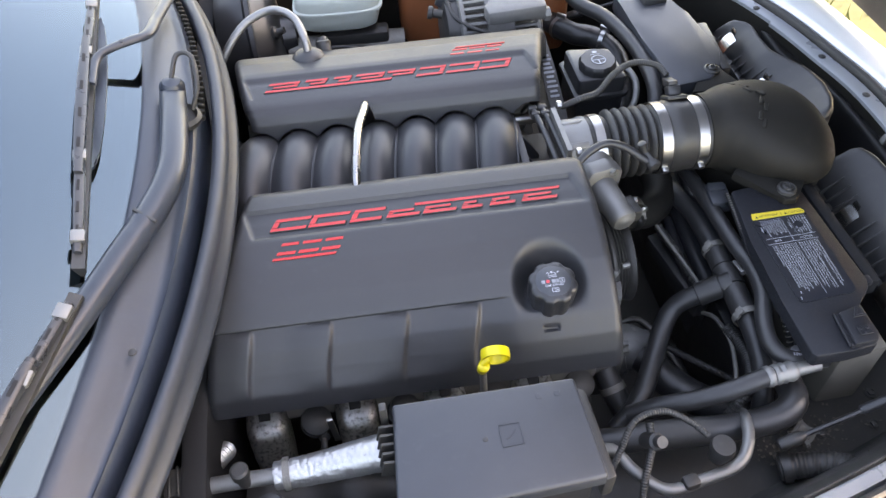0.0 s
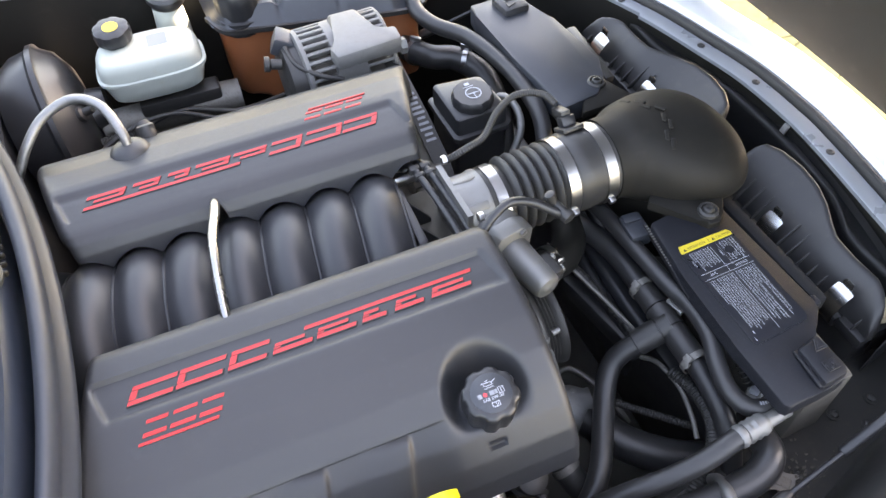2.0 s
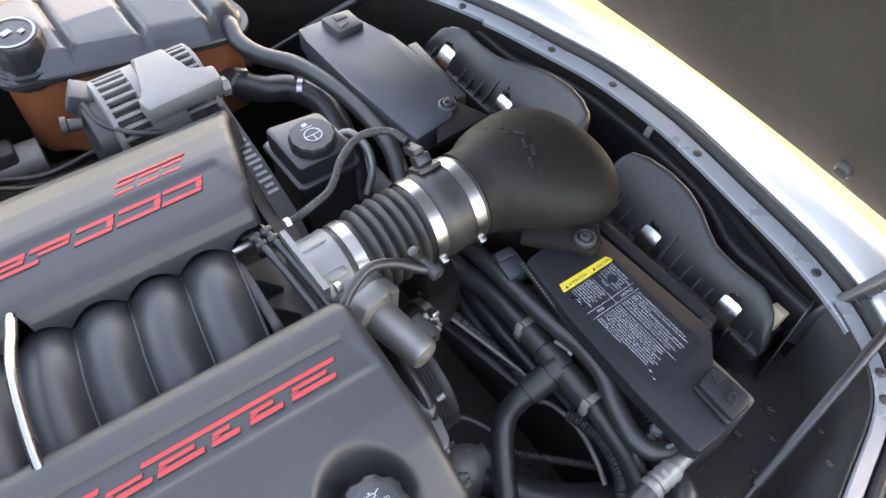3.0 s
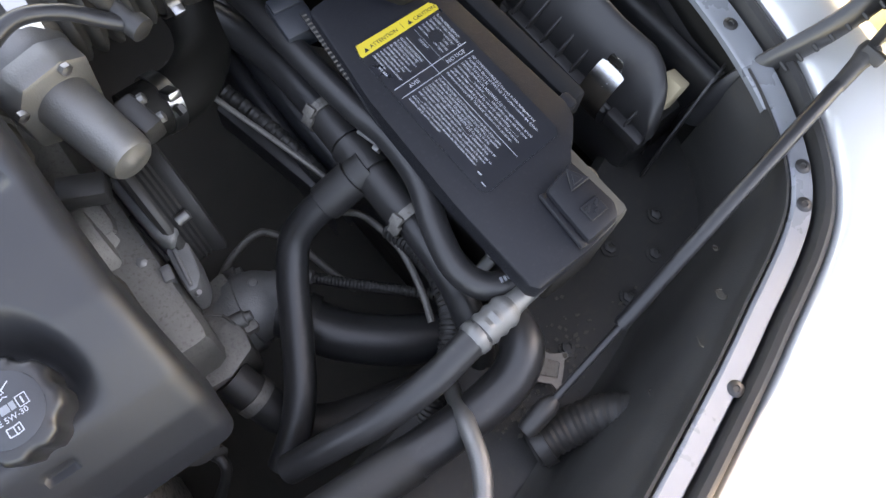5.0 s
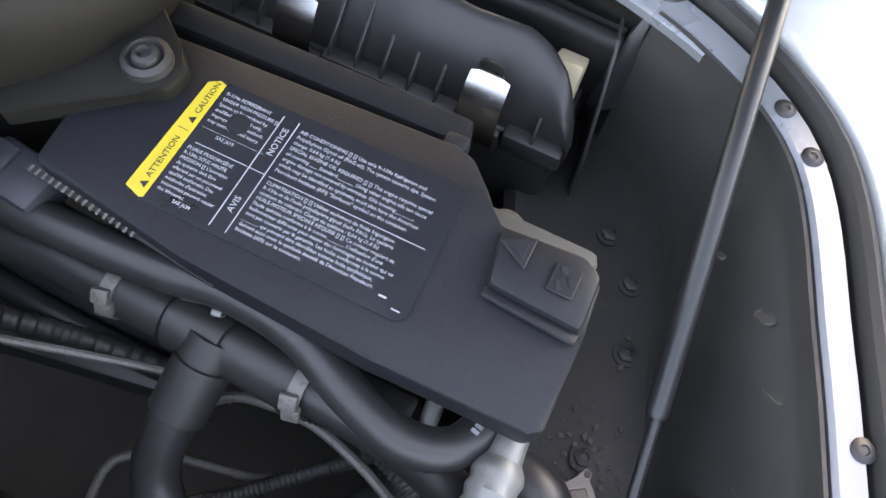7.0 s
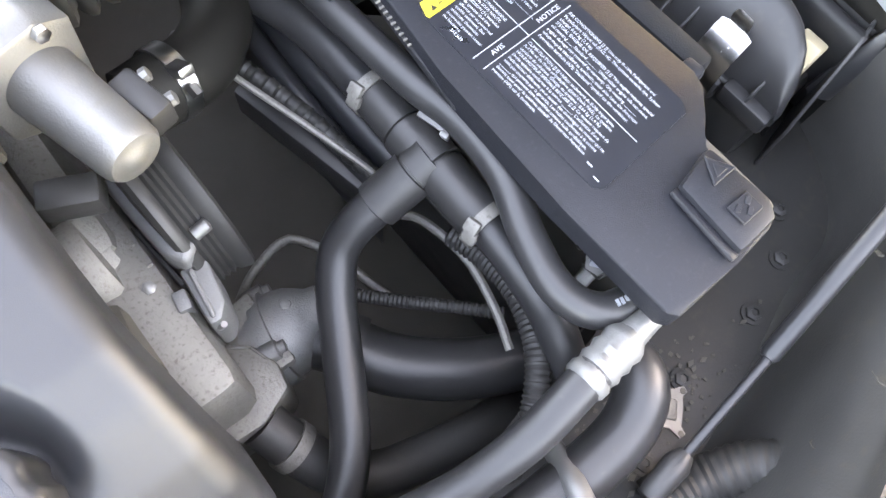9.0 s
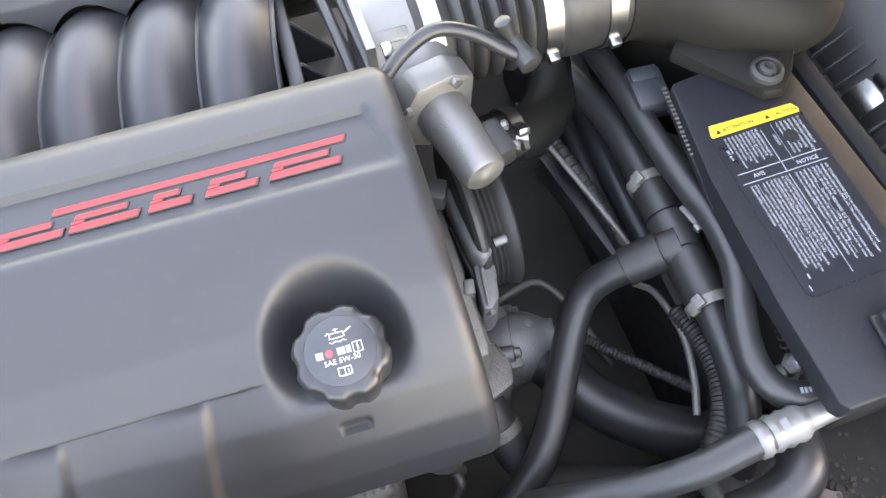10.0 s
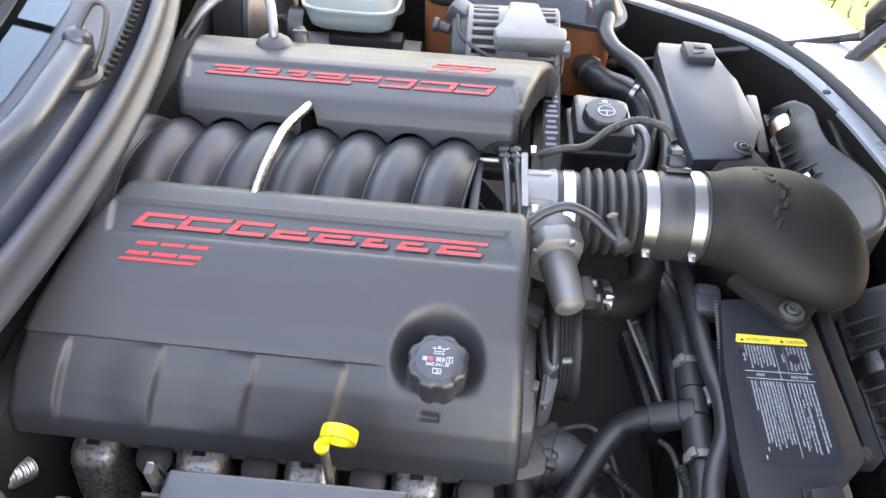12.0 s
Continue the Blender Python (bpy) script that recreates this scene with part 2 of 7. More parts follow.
def tube(points, r, n=14, step=0.006, bm=None, cap=True, flat=1.0):
    """A pipe along a smooth line; r is a radius or a function of the length run."""
    line = spline(points, step)
    side = None
    run, loops = 0.0, []
    for i, p in enumerate(line):
        t = (line[min(i + 1, len(line) - 1)] - line[max(i - 1, 0)]).normalized()
        if side is None:
            side = t.orthogonal().normalized()
        side = (side - t * side.dot(t)).normalized()
        up = t.cross(side)
        if i:
            run += (p - line[i - 1]).length
        rad = r(run) if callable(r) else r
        loops.append([p + (side * math.cos(2 * math.pi * k / n) + up * flat * math.sin(2 * math.pi * k / n)) * rad for k in range(n)])
    return rings(loops, bm, cap)


def corrugated(r, pitch=0.004, depth=0.12):
    return lambda s: r * (1 - depth * (0.5 + 0.5 * math.cos(2 * math.pi * s / pitch)))


def ring_band(at, axis, r, width, thick=0.0016, n=40, bm=None):
    """A flat hose clamp band."""
    h = width / 2
    return lathe([(-h, r), (-h, r + thick), (h, r + thick), (h, r), (-h, r)], at, axis, n, bm, cap=False)


def lettering(text, size, m, depth=0.00015, align="LEFT"):
    """The built-in font as a mesh, laid by the matrix m."""
    cu = bpy.data.curves.new("lettering", "FONT")
    cu.body, cu.size, cu.align_x = text, size, align
    cu.extrude, cu.resolution_u = depth, 2
    ob = new("lettering", cu)
    me = bpy.data.meshes.new_from_object(ob.evaluated_get(bpy.context.evaluated_depsgraph_get()))
    own = bmesh.new()
    own.from_mesh(me)
    bpy.data.objects.remove(ob)
    bpy.data.curves.remove(cu)
    bpy.data.meshes.remove(me)
    bmesh.ops.transform(own, matrix=m, verts=own.verts)
    return own


def smoothstep(a, b, x):
    t = min(1, max(0, (x - a) / (b - a)))
    return t * t * (3 - 2 * t)


def interp(x, xs, ys):
    return float(np.interp(x, xs, ys))


# The engine stands turned a little against the bay.
ENG = pose(0, 0, 0, 0, 0, -2.4)


def eng(x, y, z):
    return tuple(ENG @ Vector((x, y, z)))


# ---- ground ----
bm = bmesh.new()
bmesh.ops.create_grid(bm, x_segments=40, y_segments=40, size=400)
single("ground", bm, M_GRASS, "sunlit lawn of dry yellowish green grass", "ground", kind="structure")
rng = random.Random(4)
bm = bmesh.new()
for i in range(16000):
    x, y = rng.uniform(1.0, 6.5), rng.uniform(-4.0, 8.0)
    if x < 1.75 and abs(y) < 1.2:
        continue
    h, a, w = rng.uniform(0.03, 0.085), rng.uniform(0, math.pi), rng.uniform(0.003, 0.007)
    dx, dy = math.cos(a) * w, math.sin(a) * w
    lx, ly = rng.uniform(-0.03, 0.03), rng.uniform(-0.03, 0.03)
    bm.faces.new([bm.verts.new(p) for p in ((x - dx, y - dy, 0), (x + dx, y + dy, 0), (x + lx, y + ly, h))])
single("grass", bm, M_BLADE, "dry yellowish green grass blades round the car", "grass", kind="stuff")

# ---- body round the bay ----
# The line of the bay's rim: x, y, z, from the cowl along the near fender, round the nose and back along the far fender.
RIM = [(-0.50, -0.74, 0.862), (-0.20, -0.705, 0.842), (0.05, -0.640, 0.815), (0.22, -0.603, 0.792), (0.336, -0.573, 0.780), (0.456, -0.541, 0.770),
       (0.546, -0.513, 0.767), (0.646, -0.473, 0.766), (0.700, -0.405, 0.765), (0.732, -0.315, 0.763), (0.751, -0.20, 0.760), (0.765, -0.08, 0.760), (0.767, -0.02, 0.760), (0.760, 0.07, 0.762),
       (0.740, 0.155, 0.764), (0.708, 0.27, 0.766), (0.652, 0.39, 0.768), (0.55, 0.48, 0.772), (0.33, 0.572, 0.785), (0.0, 0.645, 0.82), (-0.50, 0.72, 0.865)]


def rim_strip(i0, i1, offsets, step=0.015, plain=False):
    """A sheet along a stretch of the rim; offsets are (outward, up), a little narrower along the near fender."""
    line = spline(RIM, step)
    marks = [min(range(len(line)), key=lambda k: (line[k] - Vector(RIM[i])).length) for i in (i0, i1)]
    loops = []
    for k in range(marks[0], marks[1] + 1):
        t = line[min(k + 1, len(line) - 1)] - line[max(k - 1, 0)]
        out = Vector((t.y, -t.x, 0)).normalized()
        nose = 1 - 0.60 * smoothstep(0.58, 0.74, line[k].x)
        slim = 0.85 + 0.15 * smoothstep(-0.46, -0.36, line[k].y)
        if plain:
            loops.append([line[k] + out * o + Vector((0, 0, u)) for o, u in offsets])
        else:
            loops.append([line[k] + out * (o * slim if o < 0.04 else 0.036 * slim + (o - 0.036) * nose) + Vector((0, 0, u)) for o, u in offsets])
    return rings(loops, close=False)


SKIN = [(0.026, -0.012), (0.026, 0.004), (0.030, 0.009), (0.036, 0.011), (0.08, 0.016), (0.14, 0.014), (0.20, 0.0), (0.25, -0.03), (0.29, -0.09), (0.31, -0.18), (0.315, -0.30), (0.30, -0.45), (0.28, -0.6)]
for i0, i1, nm, lab in ((0, 8, "front_fender", "silver painted front fender beside the open engine bay"),
                        (8, 15, "front_bumper", "silver painted nose and front bumper in the sun"),
                        (15, 20, "front_fender", "silver painted front fender across the engine bay")):
    w_ = 0.020 if nm == "front_bumper" else 0.014
    body = thing(nm, lab, "car body", RIM[(i0 + i1) // 2])
    part("panel", rim_strip(i0, i1, SKIN), M_PAINT, body)
    part("flange", rim_strip(i0, i1, [(-w_, -0.008), (-w_, -0.002), (0.003 - w_, 0.0), (0.004, 0.0), (0.006, -0.012), (0.026, -0.013)]), M_FLANGE, body, "blue-grey painted inner flange with plugs")
    part("seal", rim_strip(i0, i1, [(0.009, -0.012), (0.009, 0.0), (0.012, 0.006), (0.017, 0.008), (0.022, 0.005), (0.024, -0.002), (0.024, -0.012)]), M_RUBBER, body, "black rubber edge seal")

# plugs and holes in the flange
line = spline(RIM, 0.004)
plug = thing("flange_plug", "round black plastic plug in the inner flange", "plug", (0, 0, 0), "flange plugs")
part("head", lathe([(-0.004, 0.005), (0.0006, 0.0062), (0.0016, 0.005), (0.0019, 0.0025), (0.0010, 0.002)], (0, 0, 0), n=18), M_PLASTIC, plug)
places = [(0.50, -0.53), (0.644, -0.470), (0.667, -0.448), (0.722, -0.325), (0.752, -0.11), (0.757, 0.05), (0.735, 0.155), (0.35, -0.59), (0.69, 0.31)]
for k, (x, y) in enumerate(places):
    p = min(line, key=lambda q: (q.x - x) ** 2 + (q.y - y) ** 2)
    at = p + (Vector((x, y, p.z)) - p).normalized() * (0.008 if y > -0.4 else 0.003)
    if k == 0:
        plug.location = at
        plug.children[0].matrix_parent_inverse = Matrix()
    else:
        copy_thing(plug, Matrix.Translation(at))

# unseen car body added behind the windshield, blocking the lawn's light from the cowl
def cabin(x, w, zt):
    return [Vector((x, s * w * k, z)) for s, k, z in ((-1, 0.94, 0.22), (-1, 1.0, 0.45), (-1, 0.985, 0.72), (-1, 0.93, 0.86), (-1, 0.90, 0.90), (-1, 0.72, zt - 0.06), (-1, 0.50, zt - 0.01), (-1, 0.2, zt + 0.01),
                                                      (1, 0.2, zt + 0.01), (1, 0.50, zt - 0.01), (1, 0.72, zt - 0.06), (1, 0.90, 0.90), (1, 0.93, 0.86), (1, 0.985, 0.72), (1, 1.0, 0.45), (1, 0.94, 0.22))]


car = thing("car_body", "unseen silver painted closed car body added behind the windshield", "car body", (-1.9, 0, 0.3), kind="structure")
part("shell", rings([cabin(x, w, zt) for x, w, zt in ((-1.19, 0.90, 1.285), (-1.5, 0.91, 1.29), (-1.9, 0.92, 1.24), (-2.4, 0.92, 1.10), (-2.85, 0.90, 0.98), (-3.05, 0.84, 0.92))]), M_PAINT, car)
for s in (-1, 1):
    part("side_panel", rings([[Vector((x, s * w * 0.94, 0.22)), Vector((x, s * w, 0.45)), Vector((x, s * w * 0.985, 0.72)), Vector((x, s * w * 0.93, 0.86)), Vector((x, s * w * 0.84, 0.885)), Vector((x, s * w * 0.84, 0.84)), Vector((x, s * w * 0.90, 0.22))] for x, w in ((-0.44, 0.90), (-0.8, 0.90), (-1.20, 0.90))]), M_PAINT, car)
    part("pillar", tube([(-0.52, s * 0.735, 0.90), (-0.85, s * 0.725, 1.10), (-1.22, s * 0.690, 1.27)], 0.035, 12, 0.05), M_SATIN, car)

# inner bay walls, firewall, floor
bay = rim_strip(0, 20, [(-0.0135, -0.006), (-0.020, -0.08), (-0.030, -0.16), (-0.04, -0.30), (-0.04, -0.48)], 0.03, True)
single("bay_wall", bay, M_DOME, "dark dusty inner wall of the engine bay", "wall", kind="structure")
bm = box((1.6, 1.5, 0.02), (0.10, 0, 0.30), bevel=0.002)
single("bay_floor", bm, M_DARK, "dark undertray below the engine", "floor", kind="structure")
bm = box((0.03, 1.40, 0.46), (-0.30, 0.0, 0.53), bevel=0.004)
single("firewall", bm, M_DASH, "dark firewall behind the engine", "wall", kind="structure")

# ---- open hood ----
hood = thing("hood", "open front-hinged hood with a dark ribbed inner side", "hood", (0.82, 0, 0.80))
H0, HD, HL = Vector((0.822, 0, 0.808)), Vector((-0.20, 0, 0.98)).normalized(), 1.24
HN = Vector((-HD.z, 0, HD.x))


def hood_sheet(off, lo, hi, w0, w1, nu=26, nv=30, wave=0.0):
    loops = []
    for j in range(nv + 1):
        s = lo + (hi - lo) * j / nv
        w = w0 + (w1 - w0) * j / nv
        row = []
        for i in range(nu + 1):
            y = -w + 2 * w * i / nu
            bow = -0.02 * (y / 0.6) ** 2 + wave * math.cos(y * 21) * math.sin(s * 9)
            row.append(H0 + HD * s + HN * (off + bow) + Vector((0, y, -0.045 * (y / 0.5) ** 2 * (1 - s))))
        loops.append(row)
    own = rings(loops, close=False)
    bmesh.ops.solidify(own, geom=own.faces[:], thickness=0.008)
    return own


part("outer_skin", hood_sheet(-0.03, 0.0, HL, 0.49, 0.70), M_PAINT, hood, "silver painted outer skin")
part("inner_panel", hood_sheet(0.0, 0.0, HL - 0.02, 0.48, 0.69, wave=0.006), M_HOOD, hood, "dark grey moulded inner panel")
for y in (-0.266, 0.266):
    part("bumper_stop", lathe([(0, 0.011), (0.006, 0.011), (0.010, 0.008), (0.011, 0.0)], (0.808, y, 0.836), (-0.97, 0, -0.2), 24), M_RUBBER, hood, "round rubber bump stop")
for s in (-1, 1):
    arm = part("hinge_arm", tube([(0.830, s * 0.400, 0.880), (0.795, s * 0.395, 0.845), (0.757, s * 0.386, 0.802), (0.722, s * 0.370, 0.762), (0.700, s * 0.358, 0.725), (0.690, s * 0.352, 0.68)], 0.0125, 16, flat=0.55), M_SATIN, hood, "black steel hinge arm")
    for k in range(9):
        part("rib", box((0.0030, 0.020, 0.0030), (0.782 - 0.0085 * k, s * (0.396 - 0.0030 * k), 0.836 - 0.0095 * k), (0, 40, s * 15), 0.0008, 1), M_RUBBER, arm)
for y in (-0.415, 0.425):
    br = part("hinge_bracket", prism([(-0.03, -0.02), (0.05, -0.03), (0.07, 0.02), (0.03, 0.06), (-0.02, 0.05), (-0.04, 0.01)], -0.004, 0.004, 0.002, m=pose(0.790, y, 0.822, 90, 0, 0)), M_SATIN, hood, "dark stamped hinge bracket")
    part("bolt", lathe([(-0.002, 0.010), (0.004, 0.010), (0.005, 0.006), (0.009, 0.006), (0.010, 0.0)], (0.776, y - 0.006, 0.815), (0, -1, 0), 18), M_PLASTIC, br)


# ---- hood struts ----
def strut(sign):
    s = thing("hood_strut", "black gas strut holding the hood open", "gas strut", (0.40, sign * 0.46, 0.699), "hood struts")
    a, b, c = Vector((0.400, sign * 0.460, 0.699)), Vector((0.486, sign * 0.449, 0.723)), Vector((0.752, sign * 0.4175, 0.797))
    d = (c - a).normalized()
    part("rod", lathe([(0, 0.0032), ((b - a).length + 0.01, 0.0032)], a, d, 14), M_SATIN, s, "thin dark steel rod")
    part("cylinder", lathe([(0, 0.0045), (0.003, 0.0062), ((c - b).length - 0.03, 0.0062), ((c - b).length - 0.025, 0.005)], b, d, 18), M_SATIN, s)
    part("socket", lathe([(-0.016, 0.0065), (-0.012, 0.008), (0.010, 0.0085), (0.018, 0.005)], a, d, 16), M_PLASTIC, s)
    e = part("end_fitting", lathe([(-0.03, 0.006), (-0.005, 0.007), (0.006, 0.009), (0.012, 0.008), (0.016, 0.003)], c, d, 16), M_PLASTIC, s)
    part("clip", box((0.012, 0.018, 0.010), tuple(c + d * 0.004 + Vector((0, -0.004, 0.004))), (0, 30, 0), 0.002), M_RUBBER, e)
    return s


strut(-1), strut(1)

# ---- cowl, windshield, wipers ----
def arc(x0, k, z, y, dz=0.0):
    return Vector((x0 - k * (y + 0.02) ** 2, y, z - dz * y * y))


def cowl_strip(rows, y0=-0.64, y1=0.66, n=60):
    """Rows of (x at the middle, bend, height): a sheet across the car."""
    return rings([[arc(x, k, z, y0 + (y1 - y0) * i / n, 0.08) for x, k, z in rows] for i in range(n + 1)], close=False)


ws = thing("windshield", "tinted windshield glass mirroring the blue sky", "windshield", (-0.5, 0, 1.05))
pane = [(-0.312 - 0.86 * s, 0.31 + 0.10 * s, 0.945 + 0.40 * s - 0.04 * s * s) for s in [i / 16 for i in range(17)]]
loops = []
for i in range(73):
    y = -0.72 + 1.46 * i / 72
    over = [arc(x, k, z, y, 0.08) for x, k, z in pane]
    loops.append(over + [p - Vector((-0.0022, 0, 0.0045)) for p in over[::-1]])
bm = rings(loops)
glass = part("glass", bm, M_GLASS, ws)
glass.visible_shadow = False
part("edge_band", cowl_strip([(-0.316, 0.31, 0.938), (-0.345, 0.313, 0.950), (-0.345, 0.313, 0.946), (-0.316, 0.31, 0.932)], -0.70, 0.72), M_SATIN, ws, "black ceramic edge band under the glass")
dash = cowl_strip([(-0.305, 0.31, 0.60), (-0.305, 0.31, 0.915), (-0.33, 0.31, 0.90), (-0.50, 0.32, 0.915), (-0.85, 0.34, 0.925), (-1.20, 0.36, 0.92), (-1.7, 0.36, 0.90), (-1.75, 0.36, 0.5)], -0.74, 0.76, 30)
single("dashboard", dash, M_DASH, "dark dashboard behind the windshield", "dashboard")

cowl = thing("cowl_panel", "grey-black plastic cowl panel below the windshield", "cowl panel", (-0.29, 0, 0.92))
part("panel", cowl_strip([(-0.330, 0.31, 0.940), (-0.326, 0.311, 0.950), (-0.318, 0.315, 0.951), (-0.306, 0.33, 0.947), (-0.292, 0.345, 0.940), (-0.277, 0.37, 0.931), (-0.269, 0.385, 0.928), (-0.263, 0.40, 0.930), (-0.257, 0.41, 0.922), (-0.256, 0.41, 0.86)]), M_COWL, cowl, smooth=70)
part("seal", cowl_strip([(-0.242, 0.42, 0.86), (-0.243, 0.42, 0.915), (-0.240, 0.42, 0.924), (-0.233, 0.42, 0.927), (-0.226, 0.42, 0.923), (-0.223, 0.42, 0.913), (-0.225, 0.42, 0.900), (-0.217, 0.42, 0.896), (-0.2145, 0.42, 0.889), (-0.219, 0.42, 0.880), (-0.226, 0.42, 0.872), (-0.234, 0.42, 0.862)]), M_SEAL, cowl, "grey rubber hood seal along the cowl", smooth=75)
for k in range(26):
    y = 0.015 + k * 0.0125
    c = arc(-0.253, 0.41, 0.928, y, 0.08)
    part("louvre", box((0.009, 0.0042, 0.007), tuple(c), (0, 20, 12), 0.0012, 1), M_DOME, cowl)
for x, y in ((-0.313, -0.342), (-0.300, -0.05)):
    part("push_pin", lathe([(0, 0.0045), (0.0012, 0.004), (0.002, 0.0)], (x, y, 0.936), (0, 0, 1), 14), M_PLASTIC, cowl)


def wiper(arm, blade, label, wide):
    w = thing("wiper", label, "wiper", arm[0])
    n = len(arm)
    line = spline(arm, 0.008)
    total = sum((b - a).length for a, b in zip(line, line[1:]))
    run, loops = 0.0, []
    for i, p in enumerate(line):
        t = (line[min(i + 1, len(line) - 1)] - line[max(i - 1, 0)]).normalized()
        side = t.cross(Vector((0.25, 0, 1))).normalized()
        up = side.cross(t)
        if i:
            run += (p - line[i - 1]).length
        f = run / total
        h = wide * (1 - 0.28 * smoothstep(0.35, 0.90, f)) * (1 - 0.10 * smoothstep(0.395, 0.400, f) * (1 - smoothstep(0.41, 0.42, f)))
        prof = [(-1, -0.35), (-1, -0.05), (-0.92, 0.20), (-0.70, 0.42), (-0.38, 0.56), (0, 0.61), (0.38, 0.56), (0.70, 0.42), (0.92, 0.20), (1, -0.05), (1, -0.35)]
        loops.append([p + side * h * a + up * h * b for a, b in prof])
    arm_part = part("arm", rings(loops), M_ARM, w)
    for f0, nm in ((0.40, "hinge_gap"), (0.72, "rivet")):
        k = int(f0 * (len(line) - 1))
        t = (line[k + 1] - line[k]).normalized()
        up = t.cross(Vector((0.25, 0, 1))).normalized().cross(t)
        if nm == "rivet":
            part(nm, lathe([(0, 0.0035), (0.0015, 0.003), (0.002, 0)], line[k] + up * wide * 0.40, up, 14), M_WIPER, arm_part)
        elif wide > 0.01:
            q = Matrix((t, t.cross(up), up)).transposed().to_4x4()
            # dark bar across the arm paints the shade of the hinge joint
            part(nm, move(box((0.004, wide * 1.85, 0.004), (0, 0, wide * 0.47), bevel=0.001), Matrix.Translation(line[k]) @ q @ pose(0, 0, 0, 0, 0, 12)), M_RUBBER, arm_part, "dark bar for the shade in the hinge gap")
    part("pivot_cap", lathe([(-0.015, wide * 0.95), (0.008, wide * 0.98), (0.015, wide * 0.7), (0.018, 0.0)], arm[0], (0.15, 0, 1), 24), M_ARM, w)
    a, b = Vector(blade[0]), Vector(blade[1])
    d = (b - a).normalized()
    side = d.cross(Vector((0.3, 0, 1))).normalized()
    L = (b - a).length
    part("rubber_blade", rings([[a + d * L * f + side * x + Vector((0, 0, z)) for x, z in ((-0.0065, -0.002), (-0.0065, 0.003), (0.0065, 0.003), (0.002, -0.010), (-0.002, -0.010))] for f in (-0.02, 0.5, 1.02)]), M_RUBBER, w)

    def hump(f):
        return 0.012 * (1 - (2 * f - 1) ** 2)

    ang = Matrix((d, side, d.cross(side))).transposed().to_4x4()
    # jointed frame: a middle bow and two end levers, each with slots
    for f0, f1, wd, lift in ((0.24, 0.76, 0.0064, 0.004), (0.02, 0.34, 0.0052, 0.0), (0.66, 0.98, 0.0052, 0.0)):
        seg = []
        for i in range(13):
            f = f0 + (f1 - f0) * i / 12
            h = wd * (0.72 + 0.28 * math.sin(math.pi * i / 12))
            c = a + d * L * f + Vector((0, 0, 0.004 + lift + hump(f)))
            seg.append([c + side * x + Vector((0, 0, z)) for x, z in ((-h, -0.004), (-h, 0.0015), (-h * 0.6, 0.003), (h * 0.6, 0.003), (h, 0.0015), (h, -0.004))])
        fr = part("blade_frame", rings(seg), M_WIPER, w, "grey metal wiper blade frame")
        # black plates, slightly proud, give the slots their shade as colour
        for q in (0.2, 0.42, 0.62, 0.82):
            f = f0 + (f1 - f0) * q
            c = a + d * L * f + Vector((0, 0, 0.0072 + lift + hump(f)))
            part("slot", move(box((0.016, wd * 0.62, 0.0006), bevel=0.0002, seg=1), Matrix.Translation(c) @ ang), M_DASH, fr, "black plate for the shade in a slot")
    for q in (0.06, 0.30, 0.70, 0.94):
        c = a + d * L * q + Vector((0, 0, 0.0055 + hump(q)))
        part("bridge_clip", move(box((0.016, 0.0150, 0.008), bevel=0.002), Matrix.Translation(c) @ ang), M_ALU, w, "dull steel bridge clip")
    if wide < 0.01:
        fin = []
        for i in range(13):
            f = 0.12 + 0.60 * i / 12
            h = 0.004 + 0.010 * math.sin(math.pi * i / 12) ** 0.5
            c = a + d * L * f + side * 0.009 * math.copysign(1, side.x) + Vector((0, 0, 0.002))
            q = math.copysign(1, side.x)
            fin.append([c, c + Vector((0, 0, 0.003)), c + side * q * h + Vector((0, 0, 0.007)), c + side * q * h + Vector((0, 0, 0.004))])
        part("air_foil", rings(fin), M_ARM, w, "dark plastic air foil along the blade")
    return w


wiper([(-0.284, 0.045, 0.955), (-0.277, -0.03, 0.962), (-0.276, -0.11, 0.965), (-0.292, -0.172, 0.966), (-0.325, -0.245, 0.968), (-0.375, -0.352, 0.970), (-0.425, -0.45, 0.972), (-0.47, -0.54, 0.975)],
      ((-0.355, -0.305, 0.985), (-0.455, -0.60, 0.97)), "dark grey wiper arm parked low on the windshield", 0.0165)
wiper([(-0.29, 0.30, 0.955), (-0.305, 0.20, 0.972), (-0.312, 0.135, 0.985), (-0.335, 0.115, 0.990), (-0.368, 0.085, 0.994), (-0.372, 0.03, 0.992)],
      ((-0.392, 0.24, 0.985), (-0.362, -0.245, 0.972)), "dark wiper arm with a jointed metal blade", 0.008)
single("washer_hose", tube([(-0.262, 0.02, 0.94), (-0.250, 0.035, 0.965), (-0.253, 0.07, 0.985), (-0.272, 0.078, 0.985), (-0.282, 0.05, 0.97)], 0.0032, 10, 0.004), M_RUBBER, "thin black washer hose looped at the wiper pivot", "hose")
single("wiper_grommet", lathe([(0, 0.026), (0.006, 0.026), (0.010, 0.021), (0.004, 0.018)], (-0.278, 0.012, 0.934), (0.2, 0, 1), 28), M_RUBBER, "black rubber grommet round the wiper pivot", "grommet")

# ---- engine block and front ----
engine = thing("engine_block", "dirty aluminium engine block below plastic covers", "engine", eng(0, 0, 0.4))


def eb(size, at, bevel=0.004, rot=(0, 0, 0)):
    return move(box(size, at, rot, bevel), ENG)


